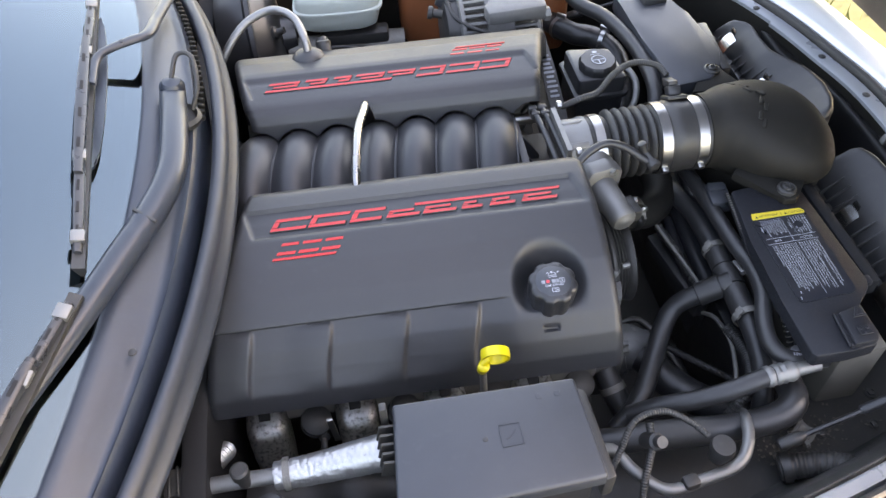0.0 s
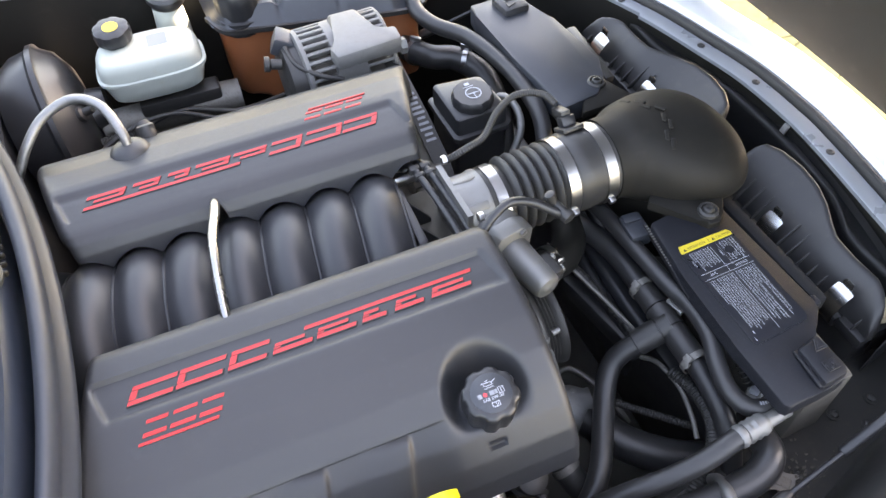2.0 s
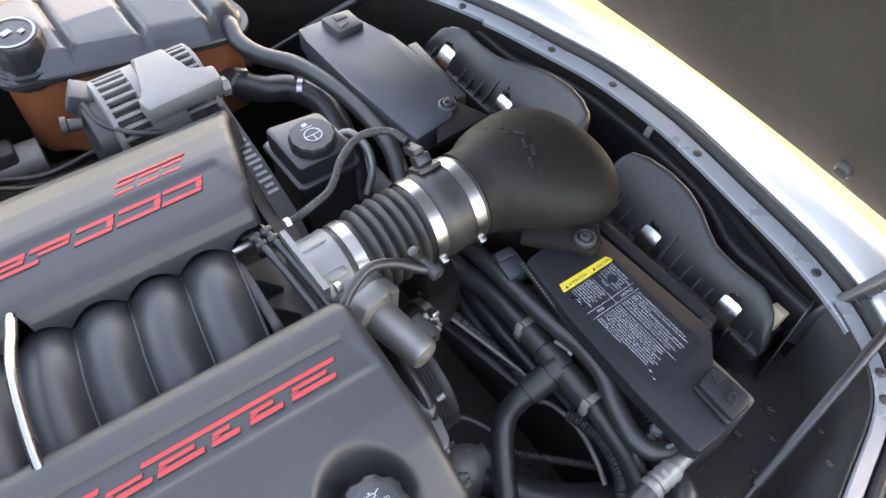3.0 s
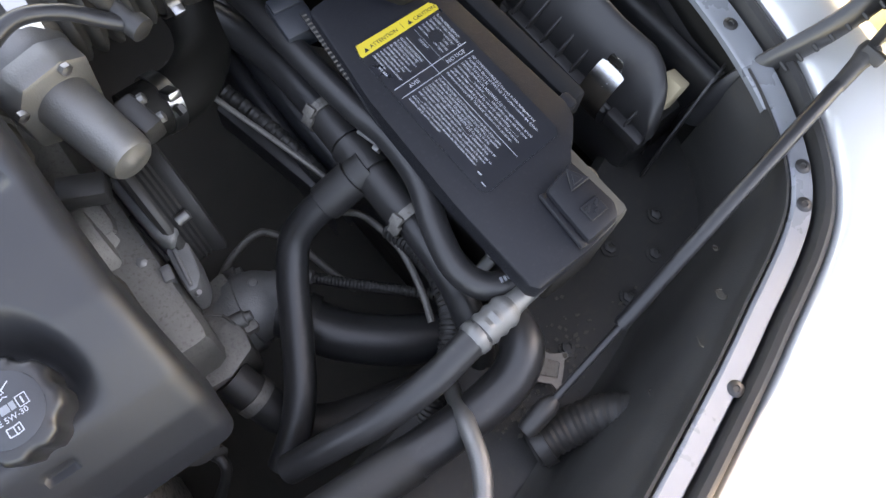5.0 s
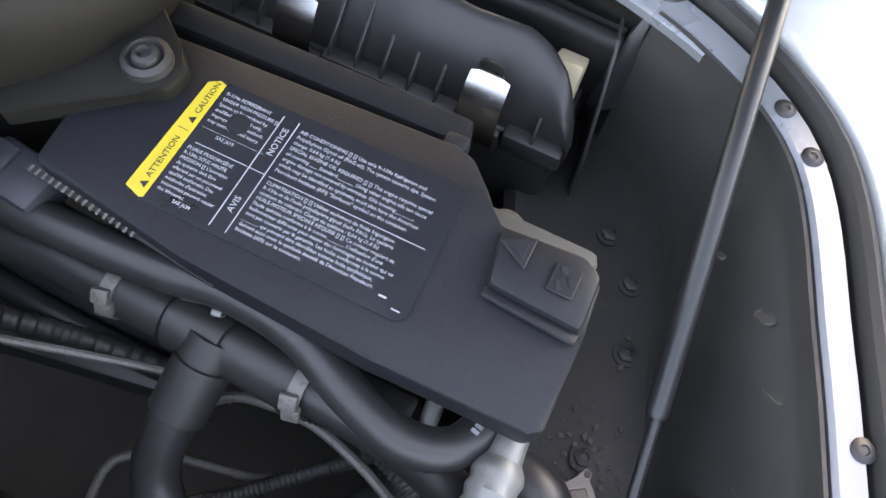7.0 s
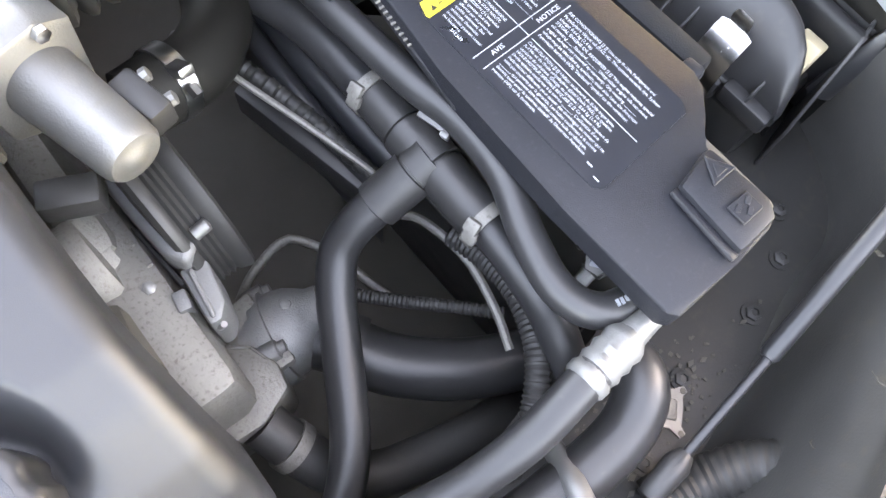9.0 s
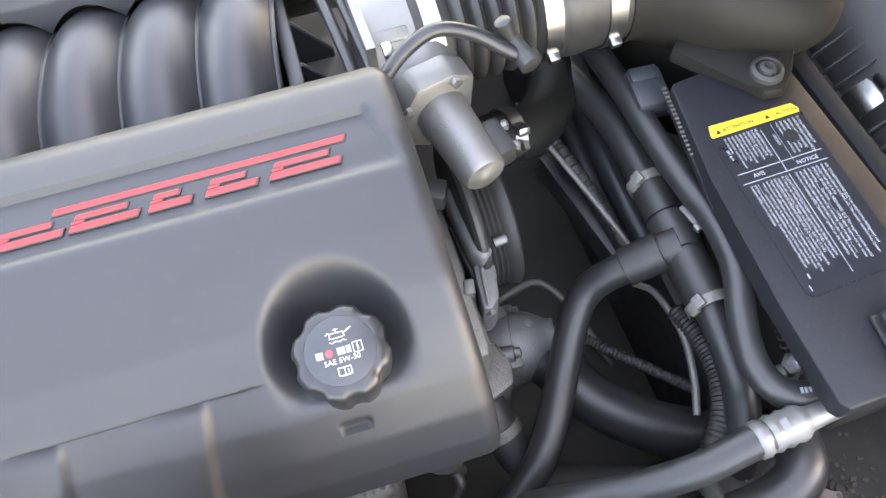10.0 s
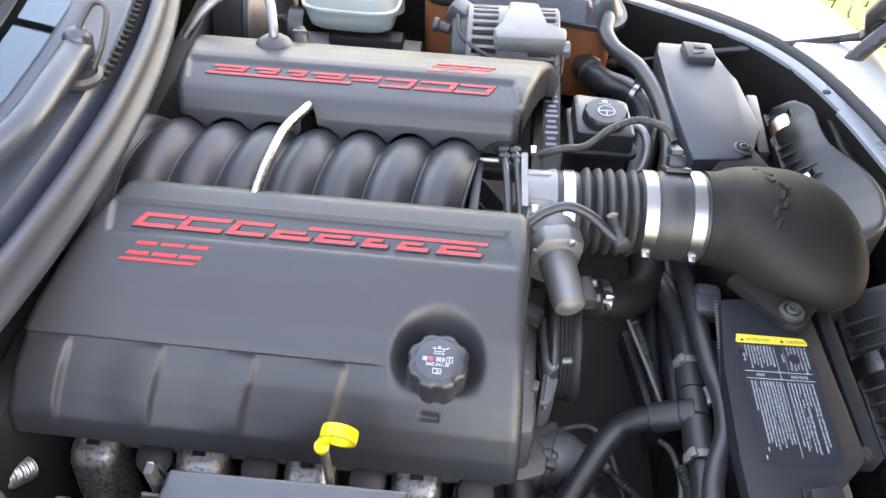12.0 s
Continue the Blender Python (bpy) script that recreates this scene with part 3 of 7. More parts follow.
part("block", eb((0.46, 0.34, 0.36), (-0.01, 0, 0.52), 0.01), M_DARK, engine)
for s in (-1, 1):
    head = part("cylinder_head", eb((0.47, 0.10, 0.13), (-0.005, s * 0.205, 0.650), 0.008, (s * 40, 0, 0)), M_DARK, engine, "grimy cast cylinder head")
    part("valve_cover", eb((0.46, 0.10, 0.06), (-0.01, s * 0.205, 0.725), 0.015, (s * 40, 0, 0)), M_ALU_DIRTY, head)
    part("fuel_rail", move(tube([(-0.22, s * 0.088, 0.79), (0.0, s * 0.088, 0.79), (0.225, s * 0.088, 0.79)], 0.009, 12), ENG), M_STEEL, engine)
part("timing_cover", eb((0.03, 0.28, 0.30), (0.235, 0, 0.56), 0.012), M_ALU_DIRTY, engine, "grimy cast timing cover")
part("valley_plate", eb((0.46, 0.16, 0.02), (0.0, 0, 0.755), 0.004), M_DARK, engine)

# heat shields, coil boots and leads along the near head
DEEP = Matrix.Translation((0.10, -0.75, 1.50)) @ Matrix.Scale(1.065, 4) @ Matrix.Translation((-0.10, 0.75, -1.50))
for k, x in enumerate((-0.204, -0.091, 0.024, 0.137)):
    c = Vector(eng(x, -0.328, 0.640))
    loops = []
    for (dy, z, w, g) in ((0.034, 0.712, 0.018, 0.004), (0.030, 0.703, 0.021, 0.030), (0.028, 0.698, 0.025, 0.038), (0.026, 0.690, 0.0265, 0.042), (0.020, 0.655, 0.0265, 0.044), (0.016, 0.625, 0.025, 0.044), (0.016, 0.59, 0.022, 0.040), (0.018, 0.55, 0.020, 0.034)):
        own = []
        for i in range(15):
            a = -math.pi * 0.5 + math.pi * i / 14
            sx, sy = math.sin(a), math.cos(a)
            own.append(Vector((c.x + w * math.copysign(abs(sx) ** 0.55, sx), c.y + dy - g * abs(sy) ** 0.55 + 0.0010 * math.sin(9 * i + 70 * z), z)))
        loops.append(own)
    bm = rings(loops, close=False)
    bmesh.ops.solidify(bm, geom=bm.faces[:], thickness=0.0016)
    sh = part("heat_shield", bm, M_SHIELD, engine, "dull silver aluminised heat shield", smooth=50)
    # black plate lays the notch's shade on top of the shield
    part("notch", box((0.015, 0.016, 0.004), (c.x, c.y + 0.014, 0.7065), (22, 0, 0), 0.0015, 1), M_DASH, sh, "black plate for the shaded notch in the top edge")
    part("dent", lathe([(0, 0.010), (0.0012, 0.009), (0.0016, 0.0)], (c.x + 0.004, c.y - 0.0265, 0.640), (0, -0.95, 0.3), 18, squash=lambda a: 1 + 0.12 * math.cos(2 * a)), M_SHIELD, sh)
    part("plug_boot", tube([c + Vector((0, 0.012, 0.02)), c + Vector((0, 0.02, 0.055)), c + Vector((0.002, 0.05, 0.08))], 0.010, 12), M_RUBBER, sh)
    b = Vector(eng(x + 0.056, -0.305, 0.655))
    coil = part("ignition_coil", lathe([(-0.05, 0.017), (-0.004, 0.017), (0.000, 0.020), (0.008, 0.020), (0.010, 0.016), (0.028, 0.016), (0.030, 0.020), (0.038, 0.019), (0.042, 0.010)], b, (0.15, -0.45, 1), 22), M_RUBBER, engine, "black ignition coil boot")
    part("steel_band", ring_band(b + Vector((0.003, -0.009, 0.020)), (0.15, -0.45, 1), 0.0163, 0.004), M_ALU_DIRTY, coil)
    part("terminal", lathe([(0, 0.006), (0.010, 0.006), (0.011, 0.0)], b + Vector((0.010, -0.024, 0.010)), (0.3, -0.9, 0.6), 12), M_RUBBER, coil)
    part("lead", tube([b + Vector((0.004, -0.02, 0.012)), b + Vector((0.010, -0.040, 0.010)), b + Vector((-0.010, -0.052, -0.02)), b + Vector((-0.035, -0.045, -0.07))], 0.0045, 10), M_RUBBER, coil)
for ob in engine.children_recursive:
    if ob.name.split(".")[0] in ("heat_shield", "notch", "dent", "plug_boot", "ignition_coil", "steel_band", "terminal", "lead"):
        ob.data.transform(DEEP)
man = tube([eng(-0.26, -0.362, 0.570), eng(-0.10, -0.372, 0.565), eng(0.02, -0.372, 0.56), eng(0.16, -0.362, 0.555)], lambda s: 0.034 + 0.006 * math.sin(s * 56), 18)
part("exhaust_manifold", man, M_RUBBER, engine, "grimy dark shielded exhaust manifold")
part("bracket_strap", box((0.008, 0.004, 0.10), eng(-0.136, -0.318, 0.65), (12, 0, 0), 0.001), M_STEEL, engine)

# intake manifold
intake = thing("intake_manifold", "grey-black plastic intake manifold with eight arched runners", "intake manifold", eng(0, 0, 0.78))
PITCH, LAST = 0.0573, 0.1350


def arch_z(y):
    return 0.775 + 0.078 * max(0.0, 1 - (abs(y) / 0.125) ** 2.3)


def hump_drop(f):
    return 0.0165 * abs(2 * f) ** 2.1


def runner_top(x, y):
    f = ((x - LAST) / PITCH + 0.5) % 1.0 - 0.5
    return arch_z(y) - hump_drop(f)


def runner(xc):
    loops = []
    for i in range(33):
        y = -0.12 + 0.24 * i / 32
        lean = 0.010 * math.sin(y * 13)
        row = []
        for j in range(17):
            f = -0.5 + j / 16
            row.append(Vector(eng(xc + lean + f * PITCH * 1.0, y, arch_z(y) - hump_drop(f))))
        loops.append(row)
    return rings(loops, close=False)


for k in range(8):
    xc = LAST - k * PITCH
    r = part("runner", runner(xc), M_RUNNER, intake)
    seam = []
    for i in range(25):
        y = -0.115 + 0.23 * i / 24
        seam.append(eng(xc + PITCH * 0.5 + 0.010 * math.sin(y * 13), y, arch_z(y) - 0.0160))
    part("seam", tube(seam, 0.0022, 8, 0.012), M_RUNNER, r)
part("plenum", eb((0.42, 0.20, 0.05), (-0.045, 0, 0.775), 0.02), M_RUNNER, intake)
part("front_flange", move(prism([(-0.10, 0.73), (0.10, 0.73), (0.085, 0.79), (0.045, 0.822), (-0.045, 0.822), (-0.085, 0.79)], -0.006, 0.006, 0.002, m=pose(0.170, 0, 0, 90, 0, 90)), ENG), M_RUNNER, intake)
for y in (-0.062, -0.018, 0.026):
    part("gusset", move(prism([(0.172, 0.745), (0.172, 0.812), (0.178, 0.812), (0.206, 0.772), (0.206, 0.745)], -0.0022, 0.0022, 0.0008, 1, m=pose(0, y, 0, 90, 0, 0)), ENG), M_RUNNER, intake)
part("vacuum_tube", tube([eng(-0.045, 0.095, 0.838), eng(-0.043, 0.082, 0.858), eng(-0.046, 0.055, 0.868), eng(-0.056, 0.01, 0.875), eng(-0.062, -0.04, 0.872), eng(-0.066, -0.085, 0.862), eng(-0.066, -0.11, 0.845)], 0.0058, 16, 0.004), M_CHROME, intake, "bright bent metal tube across the runners")


# ---- engine covers ----
PROFILE = [(-0.060, 0.800), (-0.064, 0.828), (-0.070, 0.849), (-0.078, 0.860), (-0.089, 0.8662), (-0.098, 0.8675), (-0.115, 0.8686), (-0.140, 0.8690), (-0.170, 0.8665), (-0.205, 0.8592), (-0.240, 0.845),
           (-0.262, 0.830), (-0.2658, 0.8269), (-0.2678, 0.8252), (-0.2698, 0.8235), (-0.2725, 0.821), (-0.290, 0.805), (-0.308, 0.782), (-0.320, 0.757), (-0.326, 0.730)]
RIDGES = (-0.208, -0.113, -0.021, 0.066)


def cover_mesh(near):
    pro = []
    for (y0, z0), (y1, z1) in zip(PROFILE, PROFILE[1:]):
        k = max(2, int(math.hypot(y1 - y0, z1 - z0) / 0.0032))
        pro += [(y0 + (y1 - y0) * i / k, z0 + (z1 - z0) * i / k) for i in range(k)]
    pro.append(PROFILE[-1])
    R = 0.012
    ends = [(0.0, 0.045), (0.0, 0.03)] + [(R - R * math.cos(a), R - R * math.sin(a)) for a in [math.pi / 2 * i / 6 for i in range(7)]]
    loops = []
    n = len(pro)
    for i, (y, z) in enumerate(pro):
        y0, z0 = pro[max(i - 3, 0)]
        y1, z1 = pro[min(i + 3, n - 1)]
        ty, tz = y1 - y0, z1 - z0
        q = math.hypot(ty, tz)
        ny, nz = tz / q, -ty / q
        rear = interp(-y, (0.06, 0.09, 0.2165, 0.27, 0.326), (-0.209, -0.2115, -0.240, -0.258, -0.277))
        front = interp(-y, (0.06, 0.09, 0.24, 0.326), (0.229, 0.2335, 0.235, 0.241)) if near else interp(-y, (0.06, 0.09, 0.24, 0.326), (0.215, 0.222, 0.246, 0.26))
        xs = [(rear + o, d) for o, d in ends]
        m = 230
        a, b = rear + R, front - R
        xs += [(a + (b - a) * (k + 1) / (m + 1), 0.0) for k in range(m)]
        xs += [(front - o, d) for o, d in ends[::-1]]
        row = []
        yb = y if near else y - 0.007
        for x, drop in xs:
            d = -drop
            # shallow band that carries the red lettering shapes
            d -= 0.0048 * smoothstep(-0.1655, -0.1575, yb) * (1 - smoothstep(-0.1185, -0.1160, yb)) * smoothstep(-0.207, -0.202, x + 0.25 * (yb + 0.138)) * (1 - smoothstep(0.212, 0.218, x + 0.25 * (yb + 0.138)))
            # stepped lower face
            if y < -0.2660:
                lim = 1 - smoothstep(0.060, 0.112, x) if near else 1.0
                d -= 0.0066 * lim * smoothstep(0.2666, 0.2682, -y) * (1 - smoothstep(0.306, 0.324, -y))
                for g0 in RIDGES:
                    g = g0 - 0.013 * smoothstep(0.268, 0.326, -y)
                    d += 0.0050 * smoothstep(g - 0.060, g - 0.004, x) * (1 - smoothstep(g - 0.003, g + 0.0025, x)) * (1 - smoothstep(0.312, 0.325, -y)) * smoothstep(0.2675, 0.275, -y)
            yy, zz = y + ny * d, z + nz * d
            if near:
                r = math.hypot((x - 0.1535) / 0.96, (y + 0.262) / 1.06)
                zz = min(zz, 0.810 + (zz - 0.810) * smoothstep(0.029, 0.051, r)) if zz > 0.810 else zz
                if abs(x - 0.150) < 0.010 and -0.302 < y < -0.297:
                    yy, zz = yy + 0.003, zz - 0.003
            elif y > -0.098:
                # scalloped lower edge over the runners, with a slot for the tube
                xe = 0.005 - x
                edge = min(0.854, runner_top(xe - 0.006, 0.062) + 0.0035)
                arch = max(0.0, 1 - ((xe + 0.043) / 0.0105) ** 2) ** 0.5
                edge += max(0.0, 0.8615 - edge) * arch
                f = (0.8675 - z) / (0.8675 - 0.800)
                zt = 0.8675 - f * (0.8675 - edge)
                dy = interp(zt, (0.800, 0.828, 0.849, 0.860, 0.8662, 0.8675), (-0.060, -0.064, -0.070, -0.078, -0.089, -0.098)) - y
                yy, zz = yy + dy, zz + zt - z
            row.append((x, yy, zz))
        loops.append(row)
    turn = Matrix() if near else Matrix.Translation((0.005, -0.002, 0)) @ Matrix.Rotation(math.pi, 4, "Z")
    own = rings([[Vector(p) for p in row] for row in loops], close=False)
    bmesh.ops.transform(own, matrix=ENG @ turn, verts=own.verts)
    return own, ENG @ turn


def bars(shapes, turn, z, depth=0.0012):
    """Slanted red bars let into the band: (x0, x1, y low, y high, slant)."""
    own = bmesh.new()
    for x0, x1, y0, y1, sl in shapes:
        pts = [(x0, y0), (x1, y0), (x1 + sl * (y1 - y0), y1), (x0 + sl * (y1 - y0), y1)]
        prism(pts, z - depth, z + 0.0003, 0.0003, 1, own)
    bmesh.ops.transform(own, matrix=turn, verts=own.verts)
    return own


def word_shapes():
    out = []
    # eight abstract marks: an upper bar, a lower bar and a slanted joint
    marks = [(-0.178, -0.134), (-0.131, -0.085), (-0.079, -0.040), (-0.033, 0.008), (0.013, 0.055), (0.062, 0.088), (0.098, 0.130), (0.139, 0.184)]
    for k, (a, b) in enumerate(marks):
        out.append((a, b, -0.1515, -0.1470, 0.45))
        if k < 3:
            out.append((a + 0.007, b + 0.007, -0.1365, -0.1320, 0.45))
        else:
            out.append((a + 0.004, b - 0.006, -0.1435, -0.1400, 0.45))
        out.append((a + 0.0022, a + 0.0090, -0.1462, -0.1444 if k > 2 else -0.1372, 0.45))
    out.append((0.004, 0.190, -0.1360, -0.1318, 0.45))
    return out


def code_shapes():
    out = []
    for a, b in ((-0.170, -0.148), (-0.144, -0.120), (-0.116, -0.094)):
        out.append((a, b, -0.1855, -0.1815, 0.5))
        out.append((a + 0.006, b + 0.005, -0.1730, -0.1695, 0.5))
    out.append((-0.1755, -0.099, -0.1925, -0.1895, 0.5))
    return out


for near in (True, False):
    cov = thing("engine_cover", "grey-black moulded engine cover with red lettering shapes" + (" and oil filler recess" if near else " over the far head"), "engine cover", eng(0, -0.2 if near else 0.2, 0.84), "engine covers")
    mesh, turn = cover_mesh(near)
    part("shell", mesh, M_COVER, cov, smooth=50)
    back = Matrix.Translation((0, 0 if near else 0.007, 0))
    for shape in word_shapes():
        bar = part("word_bar", bars([shape], turn @ back, 0.8651), M_RED, cov, "red slanted bar")
        a, b, c, d, s = shape
        # slightly larger dark plate paints the shadow outline of an engraved bar
        part("groove", bars([(a - 0.0009, b + 0.0009, c - 0.0008, d + 0.0008, s)], turn @ back, 0.8647), M_RUBBER, bar)
    for shape in code_shapes():
        part("code_bar", bars([shape], turn @ pose(0, -0.185 if near else -0.176, 0.8642 if near else 0.8657, 10.5 if near else 8.5, 0, 0) @ Matrix.Translation((0, 0.181, 0)), 0.0), M_RED, cov, "short red slanted bar")
    if not near:
        part("hose_boss", lathe([(-0.03, 0.030), (-0.006, 0.028), (0.004, 0.023), (0.010, 0.015), (0.012, 0.006), (0.012, 0)], eng(-0.122, 0.212, 0.856), (0, 0.15, 1), 26), M_COVER, cov)

# oil filler cap
CAP = Vector(eng(0.1545, -0.265, 0.819))
cap = thing("oil_filler_cap", "black oil filler cap with white print in the cover recess", "oil cap", CAP)
CAX = Vector((0, -0.10, 1)).normalized()
lobes = lambda a: 1 - 0.085 * smoothstep(-0.35, 1.0, math.cos(8 * a))
part("grip", lathe([(-0.012, 0.0275), (0.0, 0.0287), (0.022, 0.0298), (0.0255, 0.0288), (0.0275, 0.0262), (0.0278, 0.0215), (0.0270, 0.0205), (0.0270, 0.0)], CAP, CAX, 96, squash=lobes), M_SATIN, cap)
part("disc", lathe([(0.0262, 0.0212), (0.0277, 0.0212), (0.0281, 0.0206), (0.0282, 0.0)], CAP, CAX, 56), M_GREY, cap, "smooth grey centre disc")
CM = Matrix.Translation(CAP + CAX * 0.0283) @ pose(0, 0, 0, 5.7, 0, -2.4)
part("print", lettering("SAE 5W-30", 0.0046, CM @ Matrix.Translation((0, -0.0075, 0)), align="CENTER"), M_PRINT, cap, "white viscosity print")
for u, wd in ((-0.0125, 0.0045), (0.0005, 0.0050), (0.0050, 0.0028)):
    part("brand_bar", move(box((wd, 0.0046, 0.0002), (u, -0.0005, 0), bevel=0), CM), M_FLANGE, cap, "pale brand bar")
dot = part("brand_dot", lathe([(0, 0.0023), (0.0003, 0.0023)], (0, 0, 0), n=16), M_PRINT_RED, cap)
dot.data.transform(CM @ Matrix.Translation((-0.0068, -0.0005, 0.0001)))
frame_bm = box((0.0054, 0.0005, 0.0002), (0.0105, 0.0026, 0), bevel=0)
for a, b, c, d in ((0.0105, -0.0036, 0.0054, 0.0005), (0.0078, -0.0005, 0.0005, 0.0064), (0.0132, -0.0005, 0.0005, 0.0064), (0.0105, -0.0005, 0.0009, 0.0042)):
    box((c, d, 0.0002), (a, b, 0), bevel=0, bm=frame_bm)
part("brand_box", move(frame_bm, CM), M_PRINT, cap)
icon = box((0.0085, 0.0006, 0.0002), (0.0, 0.0110, 0), bevel=0)
for a, b, c, d, r in ((0.0, 0.0078, 0.0075, 0.0006, 0), (-0.0042, 0.0094, 0.0006, 0.0036, -8), (0.0042, 0.0094, 0.0006, 0.0036, 14), (0.0068, 0.0112, 0.0055, 0.0007, 28), (0.0, 0.0120, 0.0007, 0.0020, 0), (0.0, 0.0131, 0.0030, 0.0006, 0), (-0.0055, 0.0114, 0.0026, 0.0006, 30)):
    box((c, d, 0.0002), (a, b, 0), (0, 0, r), 0, bm=icon)
for k in range(5):
    box((0.0022, 0.0006, 0.0002), (-0.0042 + 0.0021 * k, 0.0055, 0), (0, 0, 28 if k % 2 else -28), 0, bm=icon)
part("oil_can_symbol", move(icon, CM), M_PRINT, cap)
icon = box((0.0006, 0.0048, 0.0002), (0.0, -0.0130, 0), bevel=0)
for sx in (-1, 1):
    for a, b, c, d, r in ((0.0038, -0.0128, 0.0006, 0.0048, 0), (0.0019, -0.0104, 0.0040, 0.0006, 6), (0.0019, -0.0152, 0.0040, 0.0006, 6)):
        box((c, d, 0.0002), (sx * a, b, 0), (0, 0, sx * r), 0, bm=icon)
box((0.0007, 0.0022, 0.0002), (0.0020, -0.0130, 0), bevel=0, bm=icon)
part("book_symbol", move(icon, CM), M_PRINT, cap)

# dipstick
dip = thing("dipstick", "yellow plastic dipstick loop on a steel tube", "dipstick", (0.05, -0.34, 0.70))
part("tube", tube([(0.046, -0.352, 0.60), (0.045, -0.347, 0.72), (0.043, -0.344, 0.793)], 0.0045, 12), M_ALU_DIRTY, dip)
DN = Vector((0.12, 0.97, 0.20)).normalized()
DU = DN.cross(Vector((0, 0, 1))).normalized()
DV = DN.cross(DU)
DC = Vector((0.0585, -0.340, 0.812))
lo = []
for i in range(41):
    a = 2 * math.pi * i / 40
    out = DU * math.cos(a) + DV * math.sin(a)
    lo.append([DC + out * (0.0155 + r) + DN * b for r, b in ((-0.0018, -0.0058), (0.0014, -0.0058), (0.002, 0), (0.0014, 0.0058), (-0.0018, 0.0058))])
part("loop", rings(lo, cap=False), M_YELLOW, dip)
part("stopper", lathe([(-0.010, 0.0055), (0.0, 0.0070), (0.006, 0.0070), (0.008, 0.005), (0.009, 0)], (0.0425, -0.347, 0.800), (0.1, -0.3, 1), 20), M_YELLOW, dip)
part("neck", tube([(0.0425, -0.346, 0.806), (0.046, -0.344, 0.810), (0.050, -0.343, 0.811)], 0.005, 10), M_YELLOW, dip)

# ---- throttle and intake duct ----
AY, AZ = -0.016, 0.802
throttle = thing("throttle_unit", "cast aluminium throttle unit with dull machined flange", "throttle", (0.245, AY, AZ))
part("flange", lathe([(-0.010, 0.056), (-0.003, 0.056), (-0.003, 0.047)], (0.232, AY, AZ), (1, 0, 0), 4, squash=lambda a: 1.15), M_ALU, throttle)
part("barrel", lathe([(-0.006, 0.046), (0.022, 0.045), (0.030, 0.0475), (0.034, 0.0475), (0.036, 0.044), (0.050, 0.043)], (0.229, AY, AZ), (1, 0, 0), 48), M_ALU, throttle)
for a in (20, 75, 130, 200):
    c, s = math.cos(radians(a)), math.sin(radians(a))
    part("rib", box((0.030, 0.005, 0.010), (0.243, AY + 0.045 * c, AZ + 0.045 * s), (a, 0, 0), 0.0015), M_ALU, throttle)
for y, z in ((0.036, 0.846), (-0.066, 0.846)):
    part("bolt", lathe([(0, 0.006), (0.006, 0.006), (0.007, 0.004)], (0.233, y, z), (1, 0, 0), 6), M_STEEL, throttle)
motor = thing("throttle_actuator", "dull silver actuator motor with a rounded end cap", "actuator", (0.27, -0.1, 0.80))
mA, mB = Vector((0.260, -0.066, 0.798)), Vector((0.2775, -0.160, 0.796))
md = (mB - mA).normalized()
ml = (mB - mA).length
part("can", lathe([(0.02, 0.0215), (ml * 0.55, 0.0196), (ml - 0.010, 0.0182), (ml - 0.003, 0.0174), (ml, 0.0152), (ml + 0.0012, 0.008), (ml + 0.0025, 0.0065), (ml + 0.003, 0.0)], mA, md, 40), M_ALU, motor)
part("mount", move(prism([(-0.036, -0.026), (0.024, -0.030), (0.036, -0.012), (0.036, 0.018), (0.014, 0.032), (-0.026, 0.030), (-0.040, 0.010)], -0.012, 0.012, 0.004), Matrix.Translation(mA + md * 0.018) @ md.to_track_quat("Z", "X").to_matrix().to_4x4() @ pose(0, 0, 0, 0, 0, 0)), M_ALU, motor)
part("gear_housing", lathe([(-0.03, 0.034), (-0.008, 0.034), (0.004, 0.030), (0.010, 0.026)], mA, md, 24, squash=lambda a: 1 + 0.12 * math.cos(2 * a + 0.6)), M_ALU, motor)
for k, (u, v) in enumerate(((-0.030, -0.018), (0.030, -0.012), (0.020, 0.028))):
    f = md.to_track_quat("Z", "X").to_matrix()
    part("screw", lathe([(0, 0.0045), (0.004, 0.0045), (0.005, 0.002)], mA + md * 0.030 + f @ Vector((u, v, 0)), md, 6), M_STEEL, motor)
for k in range(2):
    part("terminal_bolt", lathe([(0, 0.0025), (0.012, 0.0025), (0.012, 0.0042), (0.016, 0.0042), (0.017, 0.002)], mA + md * (0.050 + 0.018 * k) + Vector((0.026, 0, -0.012 - 0.004 * k)), (1, -0.2, 0.3), 8), M_ALU, motor)
part("terminal_base", box((0.016, 0.034, 0.020), tuple(mA + md * 0.062 + Vector((0.028, 0, -0.014))), (0, 0, 10), 0.003), M_PLASTIC, motor, "black terminal base")


duct = thing("intake_duct", "ribbed black rubber intake duct with bright steel clamps", "duct", (0.35, AY, AZ))


prof = [(0.262, 0.0455), (0.288, 0.0455), (0.292, 0.043)]
for k in range(5):
    x = 0.297 + k * 0.0135
    prof += [(x - 0.0045, 0.0425), (x - 0.003, 0.0465), (x, 0.0505), (x + 0.003, 0.0515), (x + 0.006, 0.0480), (x + 0.0075, 0.0435)]
prof += [(0.362, 0.048), (0.366, 0.0505), (0.384, 0.0505)]
part("bellows", lathe([(x, r) for x, r in prof], (0, AY, AZ), (1, 0, 0), 56), M_RUBBER, duct)
